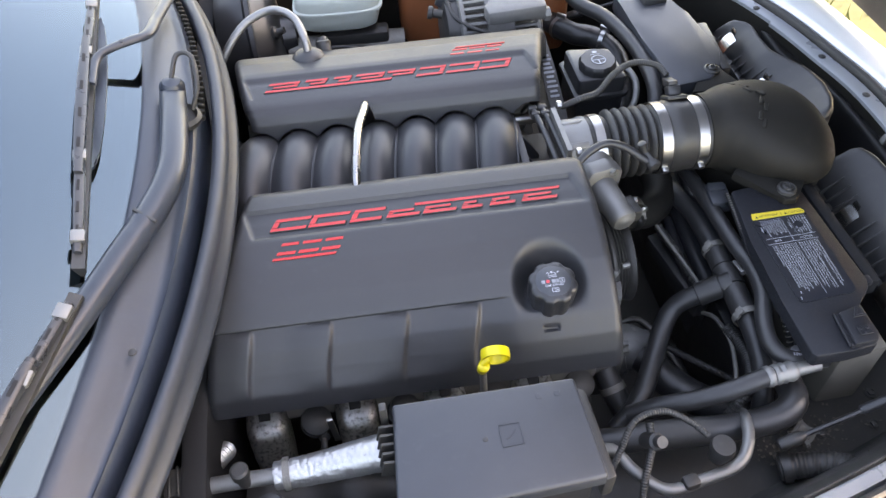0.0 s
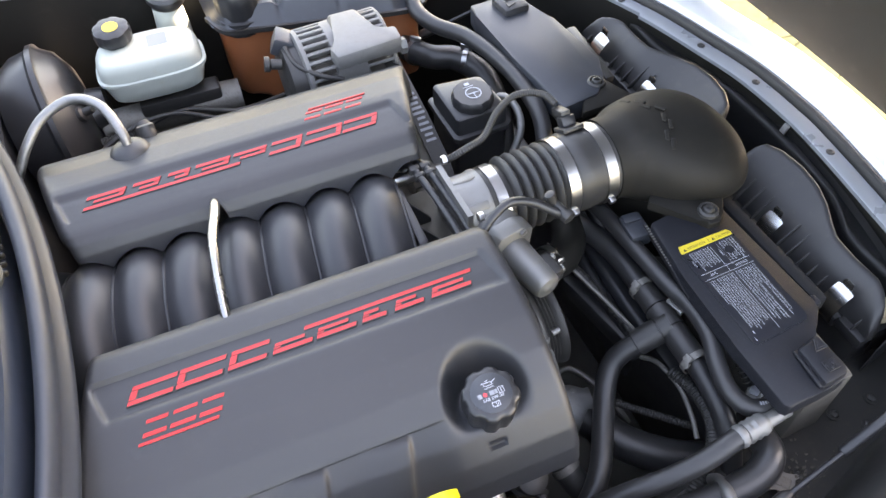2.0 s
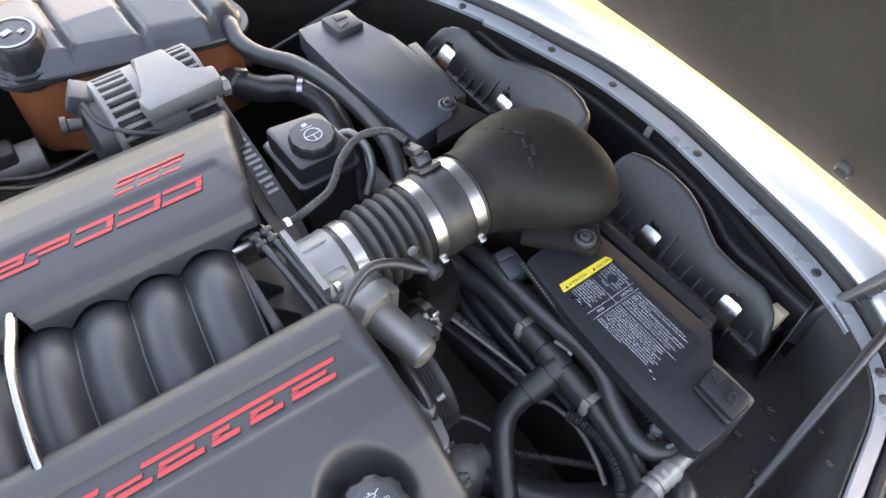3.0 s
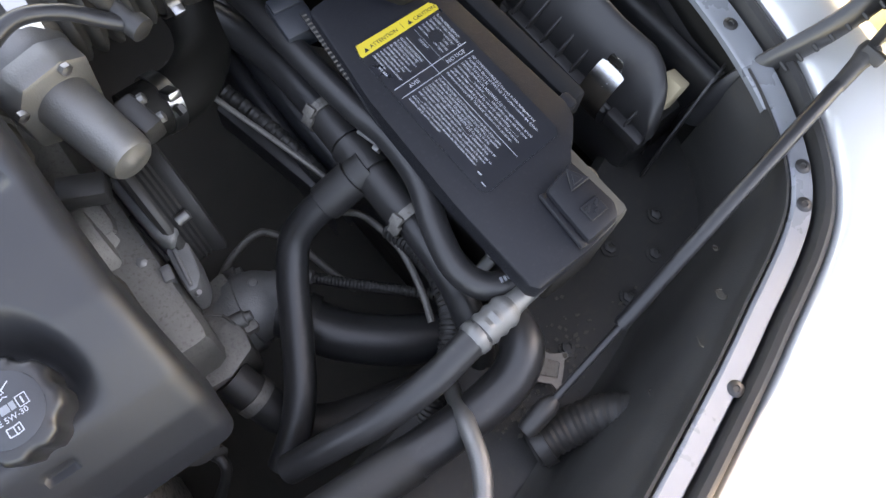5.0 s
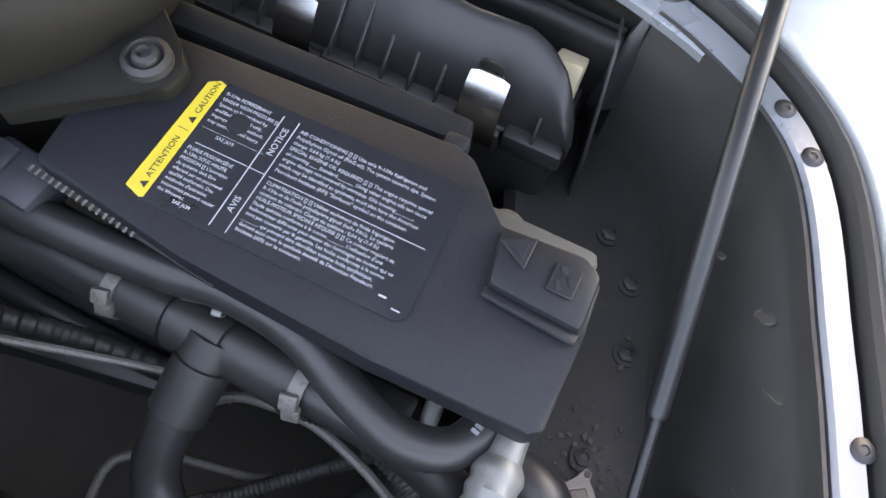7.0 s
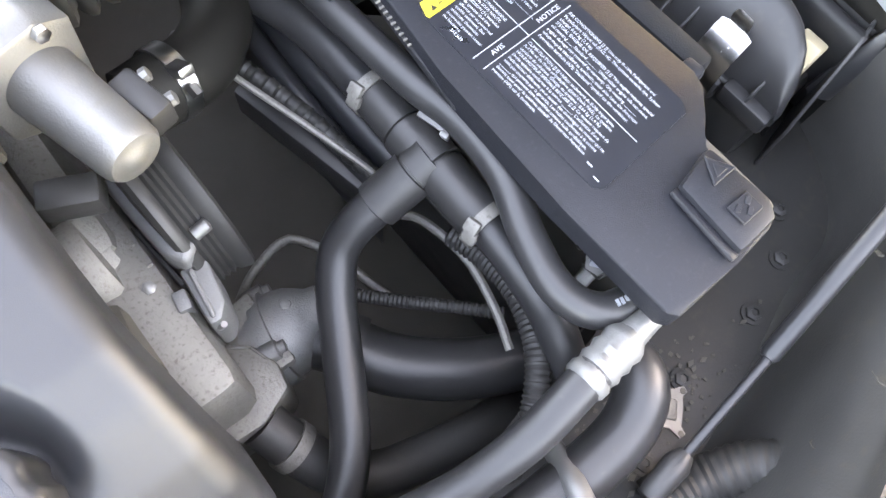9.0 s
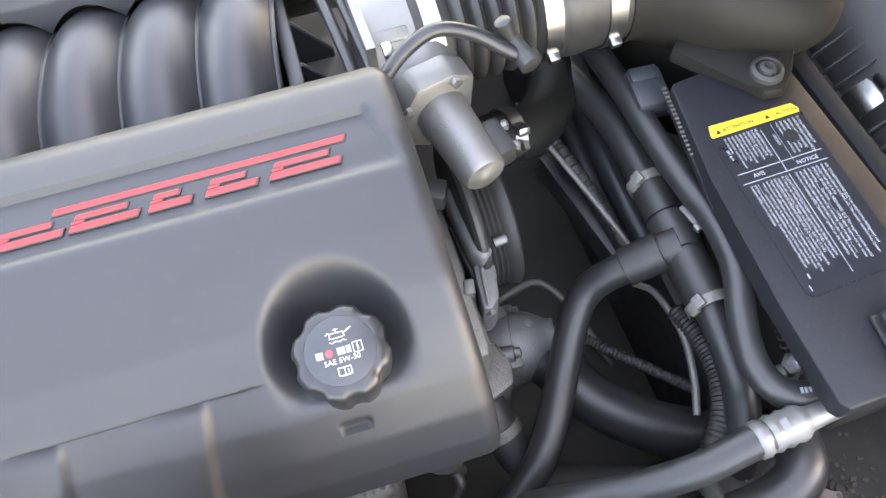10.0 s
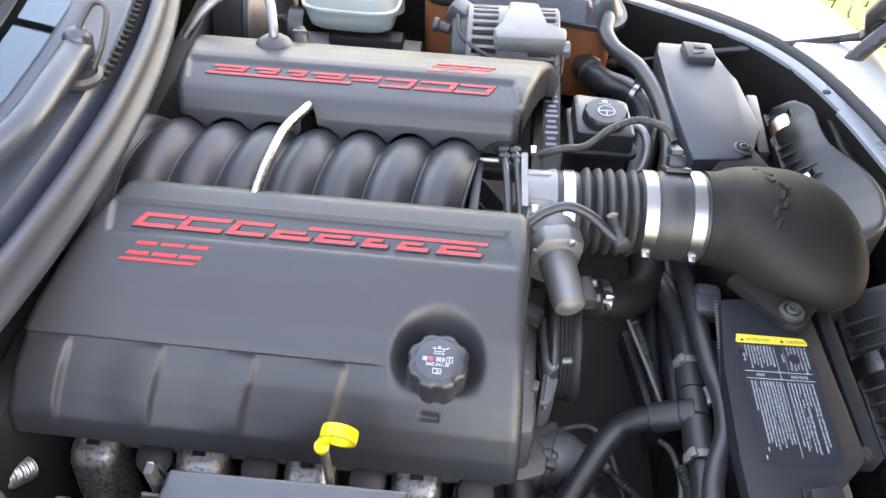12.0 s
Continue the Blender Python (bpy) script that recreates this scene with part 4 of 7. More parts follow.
part("sensor_pipe", lathe([(0.380, 0.0500), (0.386, 0.0530), (0.398, 0.0535), (0.404, 0.0525), (0.420, 0.0525), (0.440, 0.0525)], (0, AY, AZ), (1, 0, 0), 56), M_PLASTIC, duct, "smooth black sensor pipe")
for x, r, w in ((0.277, 0.0458, 0.0135), (0.370, 0.0510, 0.0145), (0.423, 0.0530, 0.0145)):
    cl = part("clamp", ring_band((x, AY, AZ), (1, 0, 0), r, w), M_STEEL, duct, "bright steel hose clamp")
    part("clamp_screw", box((0.010, 0.012, 0.009), (x, AY - r * 0.93 - 0.003, AZ - r * 0.30), (20, 0, 0), 0.002), M_STEEL, cl)
sens = part("air_sensor", box((0.020, 0.017, 0.016), (0.402, 0.022, 0.853), (-40, 0, 0), 0.003), M_SATIN, duct, "black air flow sensor plug")
part("connector", box((0.014, 0.026, 0.011), (0.402, 0.036, 0.857), (-25, 0, 0), 0.002), M_PLASTIC, sens)
part("foot", box((0.030, 0.030, 0.006), (0.402, 0.015, 0.848), (-35, 0, 0), 0.002), M_PLASTIC, sens)
single("sensor_cable", tube([(0.402, 0.050, 0.860), (0.392, 0.072, 0.864), (0.362, 0.086, 0.862), (0.330, 0.075, 0.855), (0.300, 0.052, 0.845), (0.270, 0.040, 0.848), (0.245, 0.048, 0.83)], corrugated(0.0050, 0.0032, 0.16), 12, 0.001), M_RUBBER, "black corrugated sensor cable", "cable")
single("breather_hose", tube([(0.225, -0.088, 0.842), (0.245, -0.080, 0.856), (0.270, -0.074, 0.862), (0.295, -0.080, 0.856), (0.315, -0.092, 0.845), (0.328, -0.100, 0.838)], 0.0055, 12, 0.004), M_SATIN, "glossy black breather hose beside the throttle", "hose")
pl = thing("hose_plug", "black plastic vacuum plug on the breather hose", "plug", (0.33, -0.10, 0.84))
part("stem", lathe([(-0.02, 0.006), (0.012, 0.0065), (0.012, 0.009), (0.020, 0.009), (0.022, 0.005), (0.022, 0)], (0.326, -0.090, 0.842), (0.25, -0.9, -0.15), 18), M_PLASTIC, pl)
part("tee", lathe([(-0.010, 0.006), (0.012, 0.006), (0.013, 0.004)], (0.322, -0.083, 0.848), (-0.3, 0.2, 0.9), 14), M_PLASTIC, pl)
for k, (dy, r) in enumerate(((-0.0075, 0.0046), (0.0065, 0.0046))):
    p = thing("fuel_line", "glossy black hard line running across the throttle", "pipe", (0.21, 0.08, 0.80))
    part("line", tube([(0.205 + dy, 0.085, 0.80), (0.208 + dy, 0.060, 0.828), (0.212 + dy, 0.02, 0.832), (0.216 + dy, -0.04, 0.828), (0.218 + dy, -0.09, 0.82)], r, 12), M_SATIN, p)
    part("clip", box((0.014, 0.010, 0.012), (0.209 + dy, 0.050, 0.831), (0, 0, 0), 0.003), M_PLASTIC, p)
    part("clip", box((0.014, 0.008, 0.012), (0.210 + dy, 0.036, 0.832), (0, 0, 0), 0.003), M_PLASTIC, p)

# ---- air inlet housing ----
inlet = thing("air_inlet_housing", "bulbous matt black air inlet housing with raised emblem shapes", "air inlet", (0.54, -0.03, 0.78))
SEC = [(0.436, -0.016, 0.054, 0.054, 0.802), (0.452, -0.017, 0.055, 0.055, 0.802), (0.470, -0.019, 0.067, 0.059, 0.801), (0.492, -0.024, 0.081, 0.060, 0.799), (0.520, -0.028, 0.092, 0.060, 0.796), (0.550, -0.031, 0.097, 0.058, 0.793),
       (0.578, -0.034, 0.092, 0.054, 0.790), (0.598, -0.037, 0.079, 0.047, 0.787), (0.611, -0.040, 0.059, 0.037, 0.785), (0.618, -0.041, 0.035, 0.023, 0.783), (0.620, -0.041, 0.010, 0.010, 0.781)]
loops = []
for j in range(45):
    f = j / 44 * (len(SEC) - 1)
    k = min(int(f), len(SEC) - 2)
    g = f - k
    a, b, c, d = SEC[max(k - 1, 0)], SEC[k], SEC[k + 1], SEC[min(k + 2, len(SEC) - 1)]
    x, yc, w, h, zc = [0.5 * (2 * q + (r - p) * g + (2 * p - 5 * q + 4 * r - s) * g * g + (3 * q - p - 3 * r + s) * g**3) for p, q, r, s in zip(a, b, c, d)]
    loops.append([Vector((x, yc + w * math.cos(t) * abs(math.cos(t)) ** -0.12, zc + h * math.sin(t))) for t in [2 * math.pi * (i + 0.5) / 48 for i in range(48)]])
part("shell", rings(loops), M_DOME, inlet)
part("lower_duct", lathe([(0.64, 0.075), (0.72, 0.082), (0.79, 0.085)], (0.540, -0.030, 0), (0, 0, 1), 40, squash=lambda a: 1 - 0.12 * math.cos(2 * a)), M_DOME, inlet)
for pts, at in (([(-0.045, 0.060), (0.062, 0.060), (0.050, 0.035), (0.016, -0.010), (0.006, -0.020), (-0.010, -0.018), (-0.018, -0.004), (-0.060, 0.045)], (0.520, -0.140, 0.783)),
                ([(-0.05, -0.045), (0.035, -0.045), (0.014, 0.010), (0.004, 0.018), (-0.010, 0.016), (-0.016, 0.004)], (0.515, 0.120, 0.795))):
    tab = part("tab", prism(pts, -0.010, 0.003, 0.003, m=pose(*at)), M_DOME, inlet, "moulded mounting ear")
    part("grommet", lathe([(0, 0.0135), (0.004, 0.013), (0.006, 0.010), (0.003, 0.008), (0.007, 0.0065), (0.008, 0.004), (0.005, 0.003), (0.005, 0)], (at[0], at[1], at[2] + 0.003), (0, 0, 1), 26), M_RUBBER, tab)
for k in range(8):
    side, f = divmod(k, 4)
    f = (f + 0.5) / 4
    x = (0.492 + 0.026 * f if side == 0 else 0.519 - 0.024 * f) + (0.0036 if k % 2 else -0.0036)
    y = 0.030 - 0.050 * f if side == 0 else -0.024 - 0.052 * f
    q = max(-0.95, min(0.95, (y + 0.026) / 0.087))
    zc = 0.7975 + 0.0600 * math.sqrt(1 - q * q)
    tilt = -math.degrees(math.atan(0.0600 / 0.087 * q / math.sqrt(1 - q * q)))
    part("emblem_bar", box((0.0058, 0.0150, 0.0034), (x, y, zc + 0.0012), (tilt, 0, 26 if side == 0 else -26), 0.001, 1), M_DOME, inlet)


# ---- filter housings at the front ----
LID_TOP = [(-0.348, 0.632, 0.704), (-0.343, 0.640, 0.722), (-0.332, 0.650, 0.742), (-0.315, 0.662, 0.7475), (-0.299, 0.668, 0.749), (-0.262, 0.666, 0.749), (-0.225, 0.668, 0.750), (-0.200, 0.680, 0.752), (-0.178, 0.692, 0.754), (-0.150, 0.701, 0.757), (-0.115, 0.703, 0.760), (-0.080, 0.697, 0.762), (-0.058, 0.687, 0.760), (-0.050, 0.676, 0.750), (-0.046, 0.660, 0.72)]
BAFFLE_EDGE = [(-0.350, 0.686), (-0.300, 0.688), (-0.250, 0.686), (-0.220, 0.690), (-0.185, 0.708), (-0.155, 0.719), (-0.10, 0.726), (-0.018, 0.728), (0.064, 0.726), (0.119, 0.719), (0.149, 0.708), (0.184, 0.690), (0.214, 0.686), (0.264, 0.688), (0.314, 0.686)]


def filter_box(side):
    """The near housing as it stands, the far one mirrored across the car's middle."""
    def at(x, y, z):
        return Vector((x, y, z)) if side < 0 else Vector((x - 0.016, -0.044 - y, z + 0.022))

    def slab(pts, y, half, bevel):
        o = at(0, y, 0)
        return prism(pts, -half, half, bevel, 1, m=Matrix(((1, 0, 0, o.x), (0, 0, -1, o.y), (0, 1, 0, o.z), (0, 0, 0, 1))))

    f = thing("filter_housing", "ribbed black air filter housing with bright spring clips", "filter housing", at(0.65, -0.2, 0.70), "filter housings")
    ys, xs, zs = zip(*LID_TOP)
    loops = []
    stations = sorted(set([ys[0] + (ys[-1] - ys[0]) * k / 48 for k in range(49)] + [ys[0] + 0.004, ys[0] + 0.010, ys[-1] - 0.003]))
    for y in stations:
        xt, zt = interp(y, ys, xs), interp(y, ys, zs)
        foot, zf = 0.628, 0.702
        own = [at(foot, y, zf - 0.010), at(foot, y, zf)]
        for k in range(1, 9):
            g = k / 9
            bow = 0.0035 * math.sin(math.pi * g)
            own.append(at(foot + (xt - 0.010 - foot) * g - bow * 0.6, y, zf + (zt - 0.004 - zf) * g + bow))
        own += [at(xt - 0.008, y, zt - 0.003), at(xt - 0.003, y, zt), at(xt + 0.001, y, zt - 0.0015), at(xt + 0.0035, y, zt - 0.006), at(xt + 0.005, y, zt - 0.014), at(xt + 0.006, y, 0.665)]
        loops.append(own)
    part("lid", rings(loops, close=False), M_BOX, f, smooth=60)
    part("lower_case", box((0.070, 0.285, 0.08), tuple(at(0.660, -0.198, 0.650)), (0, 0, 0), 0.008), M_PLASTIC, f)
    # ledge in three lengths, broken at the clips
    for y0, y1 in ((-0.346, -0.306), (-0.272, -0.176), (-0.142, -0.060)):
        a, b = sorted((at(0, y0, 0).y, at(0, y1, 0).y))
        e = at(0.6185, 0, 0.687)
        part("ledge", prism([(e.x, a), (e.x + 0.0155, a), (e.x + 0.0155, b), (e.x, b)], e.z, e.z + 0.0165, 0.0025, 2), M_BOX, f)
    a, b = sorted((at(0, -0.340, 0).y, at(0, -0.064, 0).y))
    part("back_ledge", prism([(e.x + 0.0055, a), (e.x + 0.0215, a), (e.x + 0.0215, b), (e.x + 0.0055, b)], e.z - 0.011, e.z + 0.013, 0.002, 1), M_BOX, f)
    for y in (-0.325, -0.257, -0.238, -0.219, -0.200, -0.181, -0.128, -0.109, -0.090):
        part("rib", slab([(0.620, 0.703), (0.629, 0.7035), (0.654, 0.7335), (0.6525, 0.7350), (0.624, 0.7115)], y, 0.0011, 0.0005), M_BOX, f)
    for y in (-0.289, -0.159):
        lo = []
        for x, z, w in ((0.617, 0.682, 0.0130), (0.6130, 0.692, 0.0130), (0.6110, 0.703, 0.0132), (0.6125, 0.714, 0.0134), (0.6170, 0.7245, 0.0134), (0.6235, 0.733, 0.0132), (0.6300, 0.7385, 0.0128), (0.6310, 0.7395, 0.0080), (0.6285, 0.7450, 0.0078), (0.6290, 0.7505, 0.0076), (0.6305, 0.7535, 0.0060)):
            lo.append([at(x, y - w, z), at(x, y + w, z), at(x + 0.0010, y + w, z - 0.0008), at(x + 0.0010, y - w, z - 0.0008)])
        c = part("spring_clip", rings(lo), M_CLIP, f, "bright bent steel spring clip", smooth=40)
        part("clip_foot", box((0.016, 0.030, 0.020), tuple(at(0.627, y, 0.688)), (0, 0, 0), 0.003), M_BOX, c)
    part("filter_edge", box((0.020, 0.020, 0.030), tuple(at(0.668, -0.326, 0.716)), (0, 30, 0), 0.002), M_PAPER, f, "tan edge of the paper filter")
    return f


filter_box(-1), filter_box(1)
shroud = thing("front_baffle", "black plastic baffle sheet along the nose", "baffle", (0.73, 0, 0.7))
by, bx = zip(*BAFFLE_EDGE)
loops = []
for k in range(81):
    y = by[0] + (by[-1] - by[0]) * k / 80
    x = interp(y, by, bx)
    far = max(x + 0.012, min(0.752 - 0.45 * (y - 0.03) ** 2, x + 0.075))
    loops.append([Vector((xx, y, z)) for xx, z in ((x + 0.001, 0.655), (x, 0.732), (x + 0.001, 0.739), (x + 0.005, 0.742), (x + 0.010, 0.741), (x + (far - x) * 0.5, 0.735), (far, 0.732), (far + 0.003, 0.742))])
bm = rings(loops, close=False)
bmesh.ops.solidify(bm, geom=bm.faces[:], thickness=0.0025)
part("sheet", bm, M_BOX, shroud, smooth=50)
for s in (-1, 1):
    yy = -0.352 if s < 0 else 0.316
    part("end_plate", prism([(0.735, 0.740), (0.690, 0.742), (0.684, 0.738), (0.640, 0.684), (0.634, 0.600), (0.735, 0.60)], -0.0013, 0.0013, 0.0006, 1, m=Matrix(((1, 0, 0, 0), (s * -0.20, 0, 1, yy + s * 0.134), (0, 1, 0, 0), (0, 0, 0, 1)))), M_BOX, shroud)
part("pull_latch", box((0.006, 0.010, 0.022), (0.742, -0.036, 0.742), (0, 20, 0), 0.002), M_ALU, shroud, "small steel catch")

# ---- battery cover with label ----
PZ = 0.776
bat = thing("battery_cover", "flat black battery cover with a printed warning label", "battery cover", (0.48, -0.27, 0.74))
OUT = [(0.449, -0.123), (0.453, -0.118), (0.476, -0.116), (0.546, -0.124), (0.5555, -0.300), (0.552, -0.311), (0.537, -0.3265), (0.5215, -0.3375), (0.5240, -0.384), (0.517, -0.394), (0.486, -0.396), (0.440, -0.396), (0.4355, -0.390), (0.4345, -0.31), (0.4385, -0.21)]
part("lid", prism(OUT, PZ - 0.022, PZ, 0.0020, 2), M_LID, bat)
part("terminal_block", prism([(0.489, -0.3455), (0.5205, -0.3390), (0.5235, -0.382), (0.5175, -0.3925), (0.4865, -0.3935)], PZ - 0.02, PZ + 0.009, 0.004), M_LID, bat, "raised terminal block")
tri = prism([(-0.009, -0.006), (0.009, -0.006), (0.0, 0.010)], 0, 0.0018, 0.0006, 1)
prism([(-0.0045, -0.0035), (0.0045, -0.0035), (0.0, 0.004)], 0.0014, 0.0024, 0.0003, 1, tri)
part("warning_symbol", move(tri, pose(0.511, -0.352, PZ + 0.0098, 0, 0, 0)), M_LID, bat, "moulded warning triangle")
sq = box((0.016, 0.013, 0.0018), (0, 0, 0.0008), bevel=0.0006, seg=1)
for u, v in ((-0.004, 0.002), (0.004, 0.002), (0.0, -0.003)):
    box((0.005, 0.003, 0.0014), (u, v, 0.002), (0, 0, 30), 0.0004, 1, sq)
part("battery_symbol", move(sq, pose(0.506, -0.377, PZ + 0.0098, 0, 0, 0)), M_LID, bat, "moulded battery symbol")
part("ridge", box((0.0075, 0.049, 0.004), (0.4855, -0.369, PZ + 0.0035), (0, 24, -4), 0.0018), M_LID, bat)
part("hold_down", box((0.010, 0.014, 0.010), (0.5605, -0.297, PZ - 0.009), (0, 0, 4), 0.003), M_LID, bat)
part("side_bar", box((0.018, 0.19, 0.03), (0.569, -0.205, PZ - 0.024), (0, 0, 1.5), 0.004), M_SIDE, bat, "long moulded side bar")
part("body", box((0.060, 0.25, 0.20), (0.5145, -0.265, PZ - 0.120), (0, 0, 0), 0.006), M_DARK, bat, "black battery case below the cover")

lab = part("label", prism([(0.455, -0.176), (0.458, -0.1665), (0.528, -0.1685), (0.5325, -0.173), (0.5345, -0.309), (0.530, -0.316), (0.460, -0.3195), (0.4555, -0.315)], PZ, PZ + 0.0006, 0, m=None), M_LABEL, bat, "dark glossy label with white print")
LZ = PZ + 0.0007
part("caution_strip", prism([(0.456, -0.1755), (0.459, -0.1662), (0.5285, -0.1682), (0.532, -0.1735), (0.531, -0.1775), (0.457, -0.1775)], PZ + 0.0004, PZ + 0.0009, 0), M_LABEL_YELLOW, lab, "yellow caution strip")


def row(text, x, y, size=0.0026, turn=-90, mat=None, align="LEFT", z=LZ):
    return lettering(text, size, pose(x, y, z, 0, 0, turn), 0.00008, align)


ink = row("ATTENTION", 0.4672, -0.1747, 0.0047, 0, z=LZ + 0.0003)
merge(ink, row("CAUTION", 0.5092, -0.1751, 0.0047, 0, z=LZ + 0.0003))
for x in (0.4633, 0.5052):
    prism([(x - 0.0022, -0.1752), (x + 0.0022, -0.1752), (x, -0.1714)], LZ, LZ + 0.0004, 0, bm=ink)
box((0.0003, 0.006, 0.0002), (0.4985, -0.1727, LZ + 0.0003), bevel=0, bm=ink)
part("caution_print", ink, M_BLACK_PRINT, lab, "black words on the yellow strip")
ink = row("AVIS", 0.4690, -0.2195, 0.0048, 0)
merge(ink, row("NOTICE", 0.5050, -0.2200, 0.0048, 0))
for y in (-0.2135, -0.2225):
    box((0.070, 0.0005, 0.0002), (0.4935, y, LZ), bevel=0, bm=ink)
box((0.0004, 0.009, 0.0002), (0.4945, -0.2180, LZ), bevel=0, bm=ink)
box((0.0004, 0.030, 0.0002), (0.4945, -0.1975, LZ), bevel=0, bm=ink)
box((0.0004, 0.086, 0.0002), (0.4945, -0.2680, LZ), bevel=0, bm=ink)
RIGHT = ["AIR CONDITIONING [] [] Use only R-134a Refrigerant and", "Polyalkylene Glycol oil (PAG oil). The system contains dye. System", "charge: 0.64 kg (1.4 lb)",
         "SPECIAL ENGINE OIL REQUIRED [] [] This engine requires special", "oil meeting ___ Standard ______ Using other engine oils can cause", "engine damage not covered by warranty. Oils meeting ______,",
         "which may be identified as synthetic, must also have the American", "Petroleum Institute (API) \"Starburst\" symbol on the container."]
LEFT = ["CLIMATISATION [] [] Utiliser seulement du fluide frigorigène", "R-134a et de l'huile polyalkylène glycol (huile PAG). Le système", "contient du colorant. Charge du système : 0,64 kg (1,4 lb)",
        "HUILE-MOTEUR SPÉCIALE REQUISE [] [] Ce moteur requiert de", "l'huile spéciale conforme à la norme ______. L'utilisation d'une", "huile-moteur différente peut causer des dommages au moteur qui ne",
        "sont pas couverts par la garantie. Les huiles conformes à la norme", "______, qui peuvent être identifiées comme huile synthétique,", "doivent aussi avoir le symbole dentelé de l'American Petroleum", "Institute (API) sur le contenant."]
for k, text in enumerate(RIGHT):
    merge(ink, row(text, 0.5235 - k * 0.00355, -0.2255, 0.0029))
for k, text in enumerate(LEFT):
    merge(ink, row(text, 0.4905 - k * 0.00315, -0.2255, 0.0028))
for k, text in enumerate(["R-134a REFRIGERANT", "UNDER HIGH PRESSURE []", "System to be serviced by", "qualified personnel only.", "Improper service methods", "may cause personal injury.", "_______ ______ ___________", "            SAE J639"]):
    merge(ink, row(text, 0.5260 - k * 0.0036, -0.1805, 0.0028))
for k, text in enumerate(["FLUIDE FRIGORIGÈNE", "R-134a SOUS HAUTE", "PRESSION [] L'entretien", "du système doit être", "effectué par un personnel", "qualifié seulement. Des", "méthodes d'entretien", "incorrectes peuvent causer", "des blessures.", "              SAE J639"]):
    merge(ink, row(text, 0.4900 - k * 0.00325, -0.1805, 0.0027))
for x, y, w_, h_ in ((0.4640, -0.3040, 0.0010, 0.0040), (0.4605, -0.3125, 0.0007, 0.0045)):
    box((w_, h_, 0.0002), (x, y, LZ), bevel=0, bm=ink)
part("label_print", ink, M_PRINT, lab, "fine white printed text")
part("stain", lathe([(0, 0.0062), (0.0004, 0.006), (0.0005, 0)], (0.5135, -0.1955, PZ + 0.0007), (0, 0, 1), 22), M_LID, lab, "dark round mark on the label")

# far cover panel of the same kind
fp = thing("relay_cover", "grey-black flat cover panel with moulded symbols", "cover panel", (0.48, 0.23, 0.75))
part("lid", prism([(0.434, 0.366), (0.431, 0.335), (0.434, 0.226), (0.446, 0.092), (0.505, 0.098), (0.528, 0.118), (0.548, 0.165), (0.537, 0.280), (0.522, 0.300), (0.512, 0.362)], 0.765, 0.801, 0.004), M_GREY, fp)
part("terminal_block", prism([(0.466, 0.355), (0.510, 0.352), (0.512, 0.312), (0.470, 0.312)], 0.79, 0.812, 0.004), M_COVER, fp, "raised terminal block")
part("warning_symbol", prism([(0.478, 0.318), (0.478, 0.330), (0.494, 0.324)], 0.8115, 0.8135, 0.0006, 1), M_PLASTIC, fp)
part("battery_symbol", box((0.018, 0.012, 0.002), (0.490, 0.341, 0.8125), bevel=0.0006), M_PLASTIC, fp)
part("side_rail", box((0.016, 0.13, 0.02), (0.555, 0.20, 0.775), (0, 0, -4), 0.003), M_PLASTIC, fp)

# ---- alternator, belt, pump ----
alt = thing("alternator", "dull cast aluminium alternator with cooling slots", "alternator", (0.23, 0.34, 0.75))
# drum coloured dark to put shade between the fins
part("core", lathe([(-0.055, 0.045), (0.05, 0.050)], (0.218, 0.352, 0.764), (1, 0, 0), 40), M_DARK, alt, "dark drum giving the shade behind the slots")
for x0, x1 in ((0.158, 0.167), (0.197, 0.240), (0.272, 0.279)):
    part("case_ring", lathe([(x0, 0.050), (x0, 0.056), (x0 + 0.002, 0.059), (x1 - 0.002, 0.059), (x1, 0.056), (x1, 0.050)], (0, 0.352, 0.764), (1, 0, 0), 48, cap=False), M_CAST, alt)
part("rear_case", lathe([(-0.024, 0.040), (-0.020, 0.050), (0.0, 0.052)], (0.160, 0.352, 0.762), (1, 0, 0), 32), M_PLASTIC, alt, "black rear case")
for a in range(-5, 12):
    t = radians(28 + a * 11.5)
    for x, w in ((0.182, 0.036), (0.256, 0.040)):
        part("fin", box((w, 0.0050, 0.010), (x, 0.352 + 0.054 * math.cos(t), 0.764 + 0.054 * math.sin(t)), (math.degrees(t) - 90, 0, 0), 0.001, 1), M_CAST, alt)
part("saddle", prism([(0.196, 0.288), (0.284, 0.290), (0.286, 0.318), (0.256, 0.320), (0.252, 0.376), (0.212, 0.378), (0.208, 0.318), (0.192, 0.312)], 0.803, 0.826, 0.005), M_CAST, alt, "cast mounting saddle")
part("bracket", prism([(0.252, 0.275), (0.276, 0.275), (0.270, 0.12), (0.250, 0.06), (0.240, 0.07), (0.248, 0.16)], 0.690, 0.735, 0.004), M_DARK, alt, "dark bracket arm")
part("through_bolt", lathe([(0, 0.007), (0.020, 0.007), (0.020, 0.011), (0.028, 0.011), (0.030, 0.006)], (0.262, 0.298, 0.806), (1, 0, 0), 6), M_CAST, alt)
conn = part("connector", box((0.034, 0.030, 0.026), (0.150, 0.368, 0.808), (0, 25, -20), 0.003), M_GREY, alt, "grey-blue wiring connector")
part("wire", tube([(0.145, 0.352, 0.815), (0.150, 0.325, 0.805), (0.172, 0.300, 0.798), (0.200, 0.288, 0.79)], 0.0032, 10), M_RUBBER, conn)
